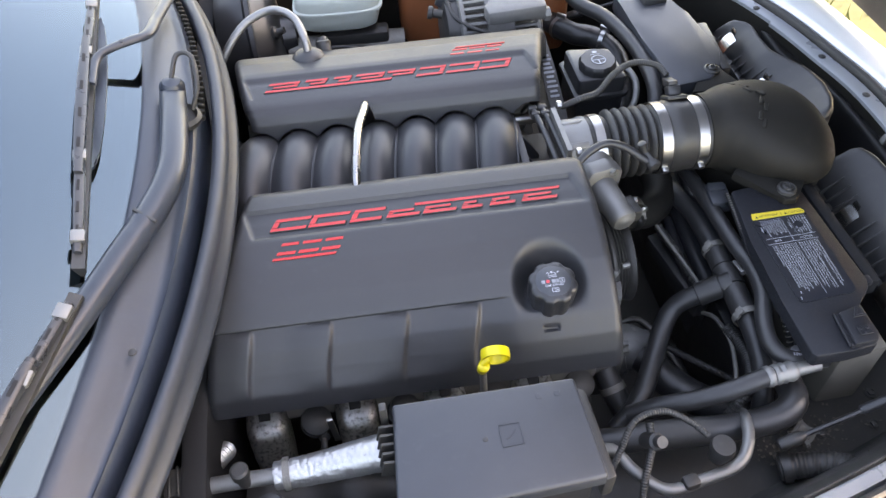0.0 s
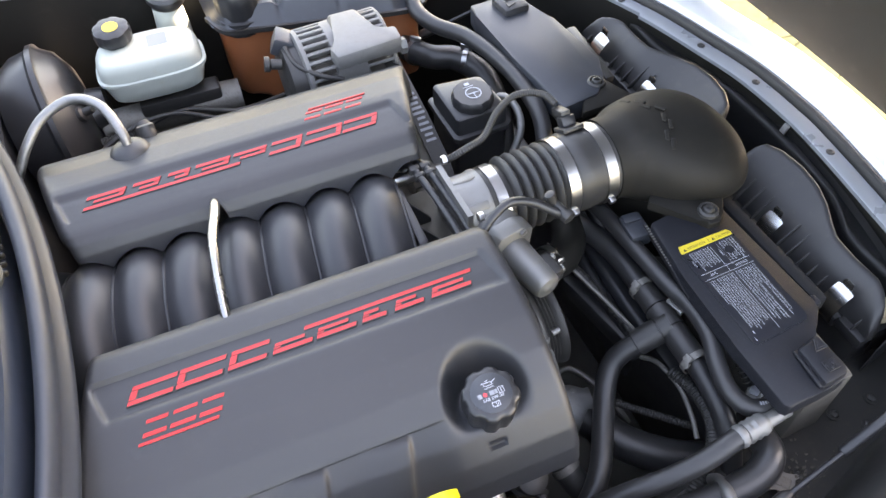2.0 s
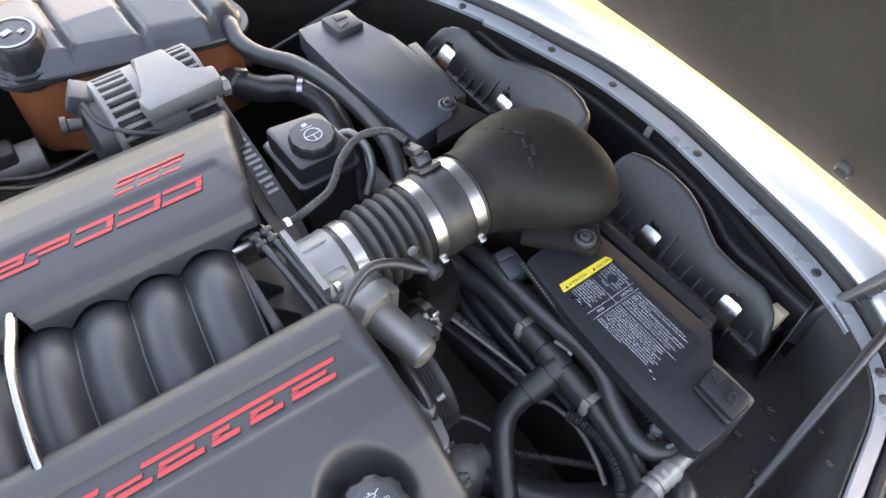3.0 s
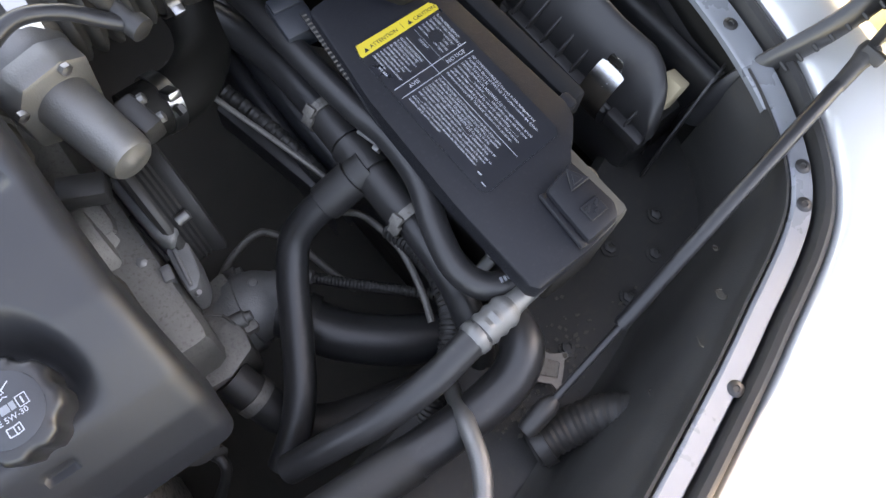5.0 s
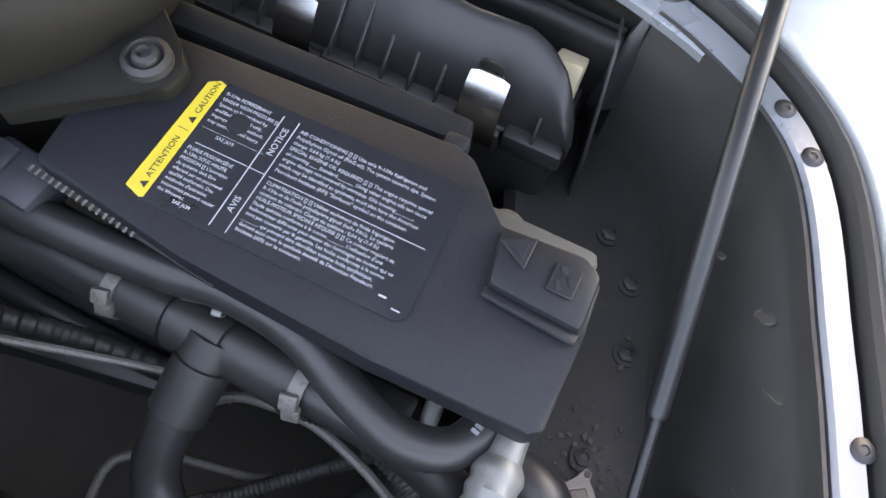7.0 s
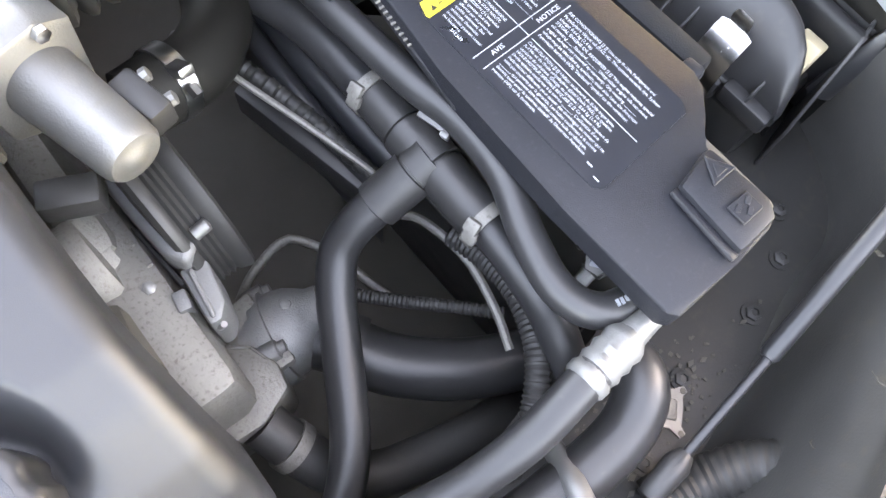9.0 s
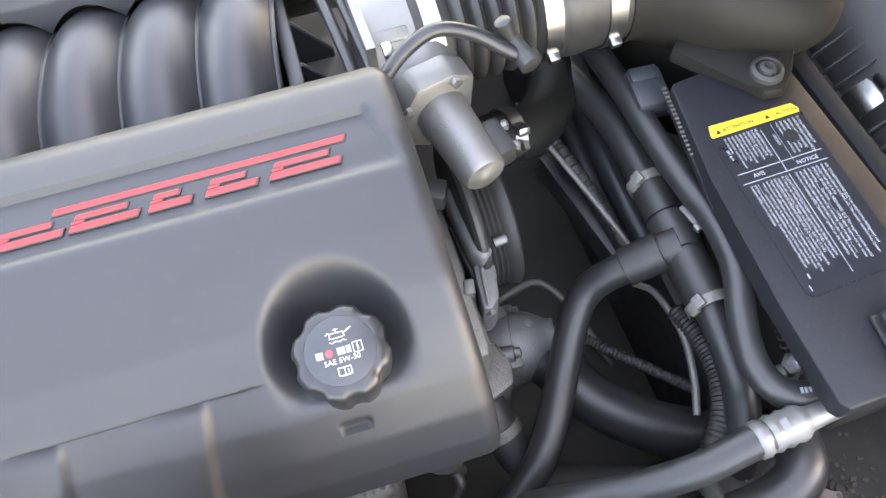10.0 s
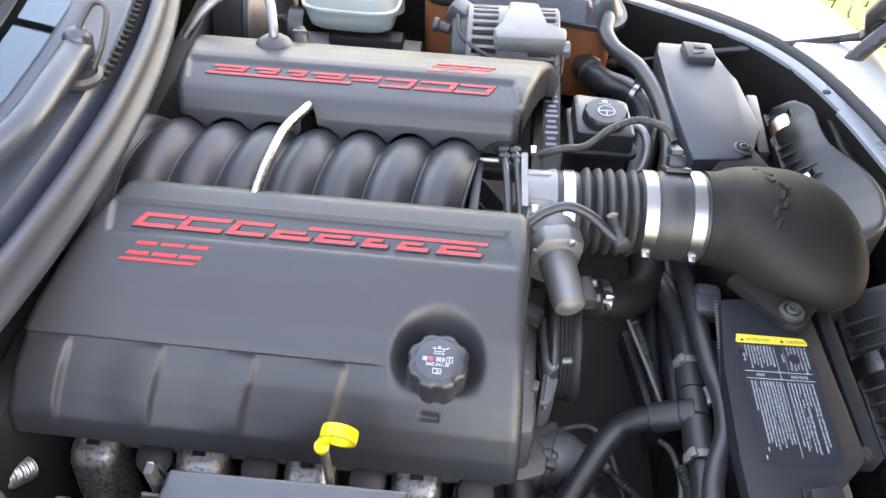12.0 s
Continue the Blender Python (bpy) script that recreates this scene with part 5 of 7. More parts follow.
part("output_stud", lathe([(0, 0.007), (0.014, 0.007), (0.016, 0.010), (0.022, 0.010)], (0.135, 0.340, 0.800), (-1, 0.2, 0.2), 14), M_RUBBER, conn)
part("pulley", lathe([(0, 0.020), (0.004, 0.030), (0.010, 0.026), (0.016, 0.030), (0.022, 0.026), (0.028, 0.030), (0.032, 0.020)], (0.258, 0.345, 0.760), (1, 0, 0), 32), M_ALU_DIRTY, alt)
for ob in alt.children_recursive:
    ob.data.transform(Matrix.Translation((0.210, 0.356, 0.72)) @ Matrix.Scale(1.13, 4) @ Matrix.Translation((-0.216, -0.352, -0.715)))
belt = thing("drive_belt", "ribbed black drive belt with worn print", "belt", (0.29, 0.2, 0.75))
bl = []
for y, z in ((0.375, 0.772), (0.360, 0.790), (0.300, 0.797), (0.20, 0.772), (0.13, 0.745), (0.06, 0.69), (0.02, 0.62)):
    bl.append([Vector((0.260, y, z)), Vector((0.284, y, z)), Vector((0.284, y - 0.002, z - 0.004)), Vector((0.260, y - 0.002, z - 0.004))])
part("band", rings(bl), M_RUBBER, belt)
for k in range(11):
    y = 0.245 - k * 0.0085
    part("worn_print", box((0.012 + 0.003 * (k % 3), 0.0040, 0.0006), (0.272, y, interp(y, (0.13, 0.20, 0.30), (0.745, 0.772, 0.797)) + 0.0008), (21, 0, 0), 0), M_FLANGE, belt, "faded grey bars")

pump = thing("water_pump", "grimy cast water pump with a black pulley", "water pump", (0.28, -0.16, 0.66))
part("pulley", lathe([(0.0, 0.030), (0.003, 0.066), (0.006, 0.069), (0.009, 0.069)] + [(0.011 + 0.0022 * k, 0.0655 if k % 2 else 0.0680) for k in range(9)] + [(0.033, 0.070), (0.037, 0.071), (0.039, 0.068), (0.038, 0.052), (0.028, 0.046), (0.028, 0.0)], (0.263, -0.124, 0.680), (1, 0, 0.03), 72), M_RUBBER, pump, "black grooved pulley")
part("housing", eb((0.050, 0.16, 0.09), (0.236, -0.17, 0.655), 0.012), M_ALU_DIRTY, pump)
arm = part("tensioner_arm", prism([(0.256, -0.112), (0.281, -0.112), (0.2825, -0.145), (0.278, -0.180), (0.266, -0.189), (0.258, -0.176)], 0.655, 0.718, 0.005, 3), M_CAST, pump, "cast tensioner arm")
part("tongue", prism([(0.259, -0.182), (0.2755, -0.179), (0.2765, -0.190), (0.2700, -0.215), (0.2620, -0.223), (0.2540, -0.222)], 0.650, 0.702, 0.003, 2), M_CAST, arm)
part("tongue_ridge", prism([(0.2630, -0.187), (0.2668, -0.186), (0.2610, -0.2190), (0.2574, -0.2190)], 0.700, 0.7055, 0.0012, 1), M_CAST, arm)
part("stop_lug", box((0.009, 0.014, 0.022), (0.2505, -0.198, 0.690), (0, 0, -12), 0.002), M_CAST, arm)
# solid black bar fills the gap and paints its shade
part("arm_gap", box((0.0030, 0.050, 0.02), (0.2555, -0.165, 0.690), (0, 0, 3), 0.0008, 1), M_DASH, arm, "black bar for the shade in the gap beside the arm")
case = part("spring_case", lathe([(-0.020, 0.026), (-0.018, 0.033), (0.006, 0.035), (0.010, 0.033), (0.012, 0.022), (0.018, 0.020), (0.019, 0.0)], eng(0.226, -0.132, 0.684), (1, 0, 0.05), 32), M_ALU_DIRTY, pump, "grimy round tensioner spring case")
rb = part("ribbed_bracket", prism([(0.234, -0.116), (0.253, -0.120), (0.2530, -0.150), (0.2515, -0.180), (0.238, -0.182), (0.233, -0.150)], 0.62, 0.694, 0.004, 2), M_ALU_DIRTY, pump, "grimy ribbed bracket")
for y in (-0.132, -0.150, -0.167):
    part("bracket_rib", box((0.014, 0.0030, 0.006), (0.2435, y, 0.6955), (0, 0, 6), 0.001, 1), M_ALU_DIRTY, rb)
pad = part("casting_pad", prism([(0.222, -0.166), (0.2405, -0.169), (0.2420, -0.188), (0.222, -0.190)], 0.60, 0.668, 0.003, 2), M_ALU_DIRTY, pump)
part("raised_tile", prism([(0.2270, -0.1735), (0.2365, -0.1740), (0.2370, -0.1845), (0.2275, -0.1850)], 0.667, 0.6705, 0.001, 1), M_ALU_DIRTY, pad)
slab = part("casting_slab", prism([(0.220, -0.188), (0.247, -0.188), (0.2545, -0.206), (0.2515, -0.217), (0.220, -0.221)], 0.58, 0.655, 0.003, 2), M_ALU_DIRTY, pump)
for x, y, a in ((0.2345, -0.196, 20), (0.2420, -0.205, -15), (0.2300, -0.209, 5)):
    part("raised_tile", box((0.009, 0.0075, 0.005), (x, y, 0.6560), (0, 0, a), 0.0012, 1), M_ALU_DIRTY, slab)
block = part("outlet_block", prism([(0.212, -0.204), (0.240, -0.200), (0.268, -0.223), (0.2735, -0.244), (0.2690, -0.262), (0.242, -0.272), (0.212, -0.268)], 0.535, 0.616, 0.004, 2), M_ALU_DIRTY, pump, "flat grimy outlet casting")
for a, b in (((0.226, -0.211), (0.243, -0.204)), ((0.243, -0.204), (0.2655, -0.223)), ((0.2655, -0.223), (0.2690, -0.236)), ((0.226, -0.211), (0.2300, -0.240))):
    d = Vector((b[0] - a[0], b[1] - a[1], 0))
    part("cast_ridge", box((d.length + 0.002, 0.0022, 0.003), ((a[0] + b[0]) / 2, (a[1] + b[1]) / 2, 0.6166), (0, 0, math.degrees(math.atan2(d.y, d.x))), 0.0009, 1), M_ALU_DIRTY, block)
part("neck_block", prism([(0.246, -0.190), (0.289, -0.184), (0.2855, -0.248), (0.268, -0.246), (0.252, -0.222)], 0.53, 0.606, 0.004, 2), M_ALU_DIRTY, pump)
for x, y, z in ((0.240, -0.178, 0.695), (0.228, -0.214, 0.655)):
    part("bolt", lathe([(0, 0.0062), (0.002, 0.0062), (0.002, 0.0045), (0.006, 0.0045), (0.007, 0.003)], (x, y, z), (0.05, -0.25, 1), 6), M_ALU, pump)
part("arm_pin", lathe([(0, 0.0045), (0.010, 0.0045), (0.011, 0.002)], (0.279, -0.178, 0.722), (1, 0, 0.2), 12), M_ALU, pump)
part("small_stud", lathe([(0, 0.0022), (0.009, 0.0022)], (0.2585, -0.2225, 0.690), (0.3, -0.3, 1), 8), M_STEEL, pump)
part("sensor_plug", move(box((0.036, 0.020, 0.020), (0.244, -0.112, 0.735), (0, 0, -25), 0.003), ENG), M_PLASTIC, pump, "black sensor plug below the actuator")
TX = Vector((0.95, -0.22, 0.20)).normalized()
TC = Vector((0.284, -0.2185, 0.576))
th = part("thermostat_housing", lathe([(-0.030, 0.034), (-0.004, 0.0345), (-0.004, 0.0370), (0.005, 0.0370), (0.0055, 0.0340), (0.012, 0.0335), (0.022, 0.0310), (0.030, 0.0265), (0.036, 0.0225), (0.044, 0.0215), (0.045, 0.0)], TC, TX, 44), M_CAST, pump, "dull silver thermostat cover with a screw")
part("screw", lathe([(-0.002, 0.0046), (0.002, 0.0046), (0.003, 0.0038), (0.0035, 0.0)], (0.3025, -0.2115, 0.6065), (0.35, 0.1, 0.9), 18), M_ALU, th)
u, v, w = frame_of(TX)
for a in (70, 190, 310):
    c = TC + w * 0.001 + (u * math.cos(radians(a)) + v * math.sin(radians(a))) * 0.0375
    part("bolt_ear", lathe([(-0.010, 0.0075), (0.005, 0.0075), (0.006, 0.006), (0.006, 0.0046), (0.011, 0.0046), (0.012, 0.0)], c, w, 12), M_CAST, th)
low = part("lower_hose", tube([(0.2398, -0.2662, 0.6008), (0.2462, -0.2909, 0.5880), (0.2569, -0.3197, 0.5708), (0.2783, -0.3411, 0.5580), (0.3094, -0.3529, 0.5452), (0.3682, -0.3679, 0.5259), (0.4324, -0.3679, 0.4831)], 0.0175, 18), M_RUBBER, pump, "dusty lower coolant hose")
part("clamp", ring_band((0.2462, -0.2909, 0.5880), (0.25, -0.8, -0.5), 0.0178, 0.010), M_ALU_DIRTY, low)

# ---- reservoirs on the far side ----
ps = thing("steering_reservoir", "black power steering fluid reservoir", "reservoir", (0.34, 0.165, 0.75))
part("body", prism([(0.298, 0.212), (0.299, 0.134), (0.303, 0.129), (0.372, 0.126), (0.377, 0.131), (0.372, 0.200), (0.366, 0.206), (0.304, 0.216)], 0.64, 0.805, 0.005), M_SATIN, ps)
part("rim", prism([(0.292, 0.217), (0.293, 0.128), (0.299, 0.122), (0.375, 0.120), (0.383, 0.127), (0.378, 0.205), (0.370, 0.212), (0.300, 0.222)], 0.768, 0.777, 0.002), M_SATIN, ps)
part("neck", lathe([(-0.01, 0.022), (0.012, 0.022)], (0.337, 0.160, 0.797), (0, 0, 1), 28), M_SATIN, ps)
pc = part("cap", lathe([(0.004, 0.0295), (0.012, 0.0300), (0.018, 0.0295), (0.0215, 0.027), (0.0225, 0.0)], (0.337, 0.160, 0.7985), (0, 0, 1), 72, squash=lambda a: 1 - 0.03 * (math.cos(12 * a) > 0.4)), M_SATIN, ps, "round ribbed cap with white symbol")
ink = lathe([(0, 0.0115), (0.0003, 0.0115), (0.0003, 0.0100), (0, 0.0100), (0, 0.0115)], (0.337, 0.157, 0.8212), n=32, cap=False)
box((0.019, 0.0014, 0.0003), (0.337, 0.157, 0.8213), bevel=0, bm=ink)
box((0.0014, 0.010, 0.0003), (0.337, 0.152, 0.8213), bevel=0, bm=ink)
box((0.016, 0.0010, 0.0003), (0.336, 0.1715, 0.8213), bevel=0, bm=ink)
box((0.007, 0.005, 0.0003), (0.336, 0.177, 0.8213), bevel=0, bm=ink)
part("steering_symbol", ink, M_PRINT, pc, "white printed steering wheel symbol")
part("return_hose", tube([(0.372, 0.168, 0.786), (0.388, 0.160, 0.792), (0.396, 0.135, 0.784), (0.390, 0.112, 0.765), (0.372, 0.100, 0.74)], 0.0055, 14), M_ALU, ps, "grey bent metal return pipe")
part("strap", tube([(0.300, 0.196, 0.795), (0.312, 0.206, 0.800), (0.345, 0.206, 0.800), (0.366, 0.190, 0.798)], 0.0032, 10), M_ALU_DIRTY, ps)

tank = thing("coolant_tank", "orange coolant surge tank with a dark quilted top", "coolant tank", (0.22, 0.5, 0.7))
bev = prism([(0.066, 0.535), (0.078, 0.508), (0.118, 0.492), (0.200, 0.468), (0.330, 0.430), (0.370, 0.432), (0.388, 0.475), (0.360, 0.560), (0.240, 0.630), (0.140, 0.680), (0.072, 0.670)], 0.64, 0.782, 0.012)
part("lower_shell", bev, M_ORANGE, tank, "translucent orange lower shell")
top = []
for i in range(91):
    x = 0.052 + 0.346 * i / 90
    row_ = []
    for j in range(25):
        g = j / 24
        ylo = interp(x, (0.052, 0.075, 0.2, 0.33, 0.398), (0.525, 0.494, 0.460, 0.424, 0.450))
        yhi = interp(x, (0.052, 0.14, 0.24, 0.36, 0.398), (0.670, 0.690, 0.640, 0.570, 0.495))
        e = min(g, 1 - g) * (yhi - ylo)
        ex = min(x - 0.052, 0.398 - x)
        h = 0.782 + 0.032 * smoothstep(0, 0.028, e) * smoothstep(-0.002, 0.025, ex)
        q = ((x - 0.160) / 0.092) % 1.0
        h -= 0.011 * (1 - smoothstep(0, 0.11, min(q, 1 - q))) * (x > 0.13) * smoothstep(0, 0.04, e)
        row_.append(Vector((x, ylo + (yhi - ylo) * g, h)))
    top.append(row_)
bm = rings(top, close=False)
part("upper_shell", bm, M_GREY, tank, "grey-black quilted upper shell")
part("seam", rings([[Vector((p.x, p.y, 0.782 + dz)) + (p - Vector((0.21, 0.56, 0.782))).normalized() * o for o, dz in ((-0.004, -0.004), (0.005, -0.004), (0.005, 0.004), (-0.004, 0.004))] for p in spline([(0.053, 0.55, 0.782), (0.072, 0.502, 0.782), (0.12, 0.486, 0.782), (0.20, 0.465, 0.782), (0.33, 0.427, 0.782), (0.375, 0.428, 0.782), (0.396, 0.475, 0.782), (0.362, 0.565, 0.782), (0.24, 0.638, 0.782), (0.14, 0.685, 0.782)], 0.01)]), M_PLASTIC, tank)
tc = part("cap", lathe([(-0.03, 0.041), (-0.006, 0.041), (-0.004, 0.036), (0.004, 0.036), (0.020, 0.037), (0.034, 0.0365), (0.039, 0.034), (0.040, 0.0)], (0.104, 0.532, 0.800), (0, -0.05, 1), 72, squash=lambda a: 1 - 0.025 * (math.cos(14 * a) > 0.3)), M_SATIN, tank, "black pressure cap with printed warning")
ink = lathe([(0, 0.031), (0.0003, 0.031), (0.0003, 0.027), (0, 0.027), (0, 0.031)], (0.104, 0.530, 0.8405), (0, -0.05, 1), 40, cap=False)
box((0.014, 0.010, 0.0003), (0.098, 0.532, 0.8411), (0, 0, 20), 0, bm=ink)
box((0.008, 0.008, 0.0003), (0.116, 0.525, 0.8411), (0, 0, 20), 0, bm=ink)
part("cap_print", ink, M_FLANGE, tc, "pale blue printed ring and bars")
part("outlet", tube([(0.362, 0.468, 0.782), (0.366, 0.440, 0.790), (0.362, 0.410, 0.784), (0.375, 0.370, 0.780), (0.405, 0.320, 0.782), (0.424, 0.250, 0.782), (0.430, 0.180, 0.780), (0.424, 0.115, 0.772), (0.405, 0.06, 0.74)], 0.0125, 16), M_HOSE, tank, "black vent hose")
single("radiator_hose", tube([(0.335, 0.47, 0.70), (0.345, 0.41, 0.715), (0.368, 0.370, 0.720), (0.405, 0.352, 0.716), (0.430, 0.30, 0.705), (0.415, 0.22, 0.69), (0.385, 0.15, 0.66)], 0.020, 18), M_HOSE, "thick black radiator hose below the vent hose", "hose")
for at, ax in (((0.350, 0.398, 0.716), (0.3, -0.9, 0.2)), ((0.416, 0.342, 0.716), (0.7, -0.6, 0))):
    c = thing("spring_clamp", "bright spring hose clamp", "clamp", at)
    part("band", ring_band(at, ax, 0.0205, 0.008), M_STEEL, c)
    part("ears", box((0.006, 0.020, 0.010), (at[0] + 0.002, at[1] + 0.003, at[2] + 0.024), (0, 0, 40), 0.002), M_STEEL, c)

brake = thing("brake_reservoir", "milky white brake fluid reservoir", "reservoir", (-0.04, 0.51, 0.75))
loops = []
for z, k in ((0.722, 0.78), (0.726, 0.86), (0.745, 0.92), (0.757, 0.94), (0.759, 1.0), (0.764, 1.0), (0.766, 0.95), (0.782, 0.93), (0.792, 0.86), (0.797, 0.74), (0.799, 0.4)):
    loops.append([Vector((-0.054 + 0.084 * k * math.copysign(abs(math.cos(a)) ** 0.55, math.cos(a)), 0.508 + 0.045 * k * math.copysign(abs(math.sin(a)) ** 0.55, math.sin(a)), z)) for a in [2 * math.pi * i / 48 for i in range(48)]])
bm = move(rings(loops), Matrix.Translation((-0.046, 0.508, 0)) @ pose(0, 0, 0, 0, 0, -4) @ Matrix.Translation((0.046, -0.508, 0)))
part("tank", bm, M_MILKY, brake)
part("printed_rows", box((0.030, 0.030, 0.0004), (-0.034, 0.510, 0.7993), (0, 0, -4), 0), M_FLANGE, brake, "faded printed bars on the tank")
bc = part("cap", lathe([(-0.008, 0.020), (0.002, 0.028), (0.014, 0.029), (0.020, 0.027), (0.022, 0.022), (0.022, 0)], (-0.092, 0.535, 0.803), (0, -0.05, 1), 64, squash=lambda a: 1 - 0.05 * (math.cos(8 * a) > 0.5)), M_SATIN, brake, "black screw cap")
part("cap_badge", lathe([(0, 0.012), (0.0006, 0.012), (0.0006, 0.0)], (-0.092, 0.534, 0.8252), (0, -0.05, 1), 28), M_LABEL_YELLOW, bc, "yellow printed disc")
part("master_cylinder", tube([(-0.16, 0.50, 0.672), (-0.05, 0.495, 0.672), (0.065, 0.485, 0.672)], 0.026, 20), M_ALU_DIRTY, brake, "grimy cast master cylinder")
part("bracket", box((0.13, 0.035, 0.03), (-0.03, 0.49, 0.695), (0, 0, -4), 0.005), M_PLASTIC, brake)
cl = thing("clutch_reservoir", "white fluid reservoir with a black angled cap", "reservoir", (0.0, 0.60, 0.76))
part("neck", lathe([(-0.09, 0.026), (-0.03, 0.027), (0.004, 0.024), (0.020, 0.022)], (0.000, 0.590, 0.790), (0, 0, 1), 28), M_MILKY, cl)
part("cap", lathe([(0, 0.026), (0.010, 0.031), (0.018, 0.031), (0.023, 0.027), (0.024, 0)], (0.002, 0.588, 0.806), (0.05, -0.1, 1), 36), M_SATIN, cl, "black oval cap")
part("cap_print", box((0.022, 0.012, 0.0004), (0.004, 0.585, 0.8303), (6, 3, 15), 0), M_PRINT, cl)
booster = thing("brake_booster", "large round black brake booster", "brake booster", (-0.2, 0.53, 0.68))
part("shell", lathe([(-0.06, 0.10), (-0.03, 0.118), (-0.005, 0.122), (0.0, 0.128), (0.008, 0.128), (0.012, 0.120), (0.03, 0.108), (0.045, 0.080), (0.05, 0.04), (0.075, 0.035), (0.075, 0)], (-0.215, 0.520, 0.690), (1, 0, 0.05), 56), M_SATIN, booster)
part("check_valve", lathe([(0, 0.012), (0.014, 0.012), (0.016, 0.007), (0.03, 0.006)], (-0.185, 0.455, 0.745), (1, -0.2, 0.4), 16), M_PLASTIC, booster)
single("braided_hose", tube([eng(-0.122, 0.208, 0.850), eng(-0.123, 0.222, 0.880), eng(-0.138, 0.262, 0.895), eng(-0.170, 0.292, 0.893), eng(-0.210, 0.290, 0.880), eng(-0.240, 0.270, 0.860), eng(-0.265, 0.25, 0.83)], 0.0064, 16, 0.004), M_BRAID, "silver braided hose arching behind the engine cover", "hose")
hb = thing("heater_hose", "black heater hose stub with ringed end", "hose", (-0.08, 0.26, 0.80))
part("pipe", tube([(-0.085, 0.215, 0.78), (-0.086, 0.250, 0.835), (-0.090, 0.27, 0.846)], 0.010, 14), M_RUBBER, hb)
part("collar", lathe([(-0.006, 0.012), (0.006, 0.012), (0.008, 0.009)], (-0.088, 0.262, 0.842), (0, 0.6, 0.8), 16), M_PLASTIC, hb)

# wiring and pipes behind the far head
rng = random.Random(8)
for k in range(9):
    y = 0.31 + 0.018 * k
    a = Vector((-0.18 + rng.uniform(-0.04, 0.03), y, 0.66 + rng.uniform(-0.05, 0.03)))
    b = Vector((0.16 + rng.uniform(-0.06, 0.05), y + rng.uniform(-0.03, 0.03), 0.66 + rng.uniform(-0.05, 0.03)))
    mid = (a + b) / 2 + Vector((0, rng.uniform(-0.03, 0.03), rng.uniform(-0.01, 0.04)))
    w = rng.choice((0.003, 0.004, 0.006, 0.009))
    single("wiring_loom", tube([a, a.lerp(mid, 0.5) + Vector((0, 0.012, 0.01)), mid, mid.lerp(b, 0.5) - Vector((0, 0.012, 0.008)), b], corrugated(w, 0.004, 0.14) if w > 0.005 else w, 10, 0.0013 if w > 0.005 else 0.01), M_RUBBER, "dark wiring behind the far engine cover", "cable", "far wiring")
dark = box((0.60, 0.40, 0.06), (0.05, 0.46, 0.52), (0, 0, 0), 0.02)
single("frame_rail_cover", dark, M_DARK, "dark dusty frame rail below the reservoirs", "frame rail")

# ---- hoses at the front near corner ----
tee = thing("coolant_tee_hose", "black coolant hose with a moulded tee and steel clamps", "hose", (0.4276, -0.2148, 0.6958))
part("upper_hose", tube([(0.3978, 0.0322, 0.6752), (0.4152, -0.0296, 0.6917), (0.4276, -0.0913, 0.6978), (0.4297, -0.1633, 0.6968)], 0.0150, 18), M_HOSE, tee)
teeb = part("tee_body", lathe([(0.0, 0.0140), (0.0, 0.0168), (0.030, 0.0168), (0.0305, 0.0150), (0.0325, 0.0150), (0.033, 0.0182), (0.066, 0.0182), (0.0665, 0.0155), (0.0685, 0.0155), (0.069, 0.0172), (0.115, 0.0172), (0.116, 0.0150)], (0.4297, -0.1613, 0.6968), (-0.04, -1, 0.0), 28), M_PLASTIC, tee, "moulded plastic tee")
dB = Vector((-0.030, 0.003, -0.017)).normalized()
part("branch_socket", lathe([(0.0, 0.0165), (0.0145, 0.0165), (0.015, 0.0150), (0.0165, 0.0150), (0.017, 0.0172), (0.050, 0.0168), (0.051, 0.0150)], (0.4276, -0.2210, 0.7030), dB, 28), M_PLASTIC, teeb, "plastic branch socket with dark seams")
part("branch_hose", tube([(0.3864, -0.2168, 0.6798), (0.3669, -0.2153, 0.6680), (0.3494, -0.2189, 0.6546), (0.3319, -0.2364, 0.6413), (0.3134, -0.2642, 0.6299), (0.2990, -0.2868, 0.6238), (0.2794, -0.3156, 0.6155), (0.2568, -0.3383, 0.6052), (0.2300, -0.3547, 0.5877)], 0.0140, 20), M_HOSE, tee)
part("lower_hose", tube([(0.4255, -0.2745, 0.6968), (0.4245, -0.3125, 0.6896), (0.4214, -0.3485, 0.6752), (0.4132, -0.3846, 0.6443), (0.4029, -0.4103, 0.5929)], 0.0138, 18), M_HOSE, tee)
for at, r in (((0.4297, -0.1572, 0.6968), 0.0170), ((0.4250, -0.2765, 0.6968), 0.0174)):
    c = part("clamp", ring_band(at, (0, 1, 0), r, 0.0085), M_ALU_DIRTY, tee, "dull steel spring clamp")
    part("ear", box((0.009, 0.010, 0.005), (at[0] - 0.013, at[1] + 0.001, at[2] + 0.015), (0, -42, 12), 0.0012), M_ALU_DIRTY, c)
    part("ear", box((0.009, 0.010, 0.005), (at[0] - 0.017, at[1] - 0.002, at[2] + 0.009), (0, -62, 12), 0.0012), M_ALU_DIRTY, c)
clip_ = part("bleed_clip", box((0.007, 0.026, 0.004), (0.4399, -0.2086, 0.7164), (0, -20, 14), 0.0012), M_ALU, tee, "small steel clip")
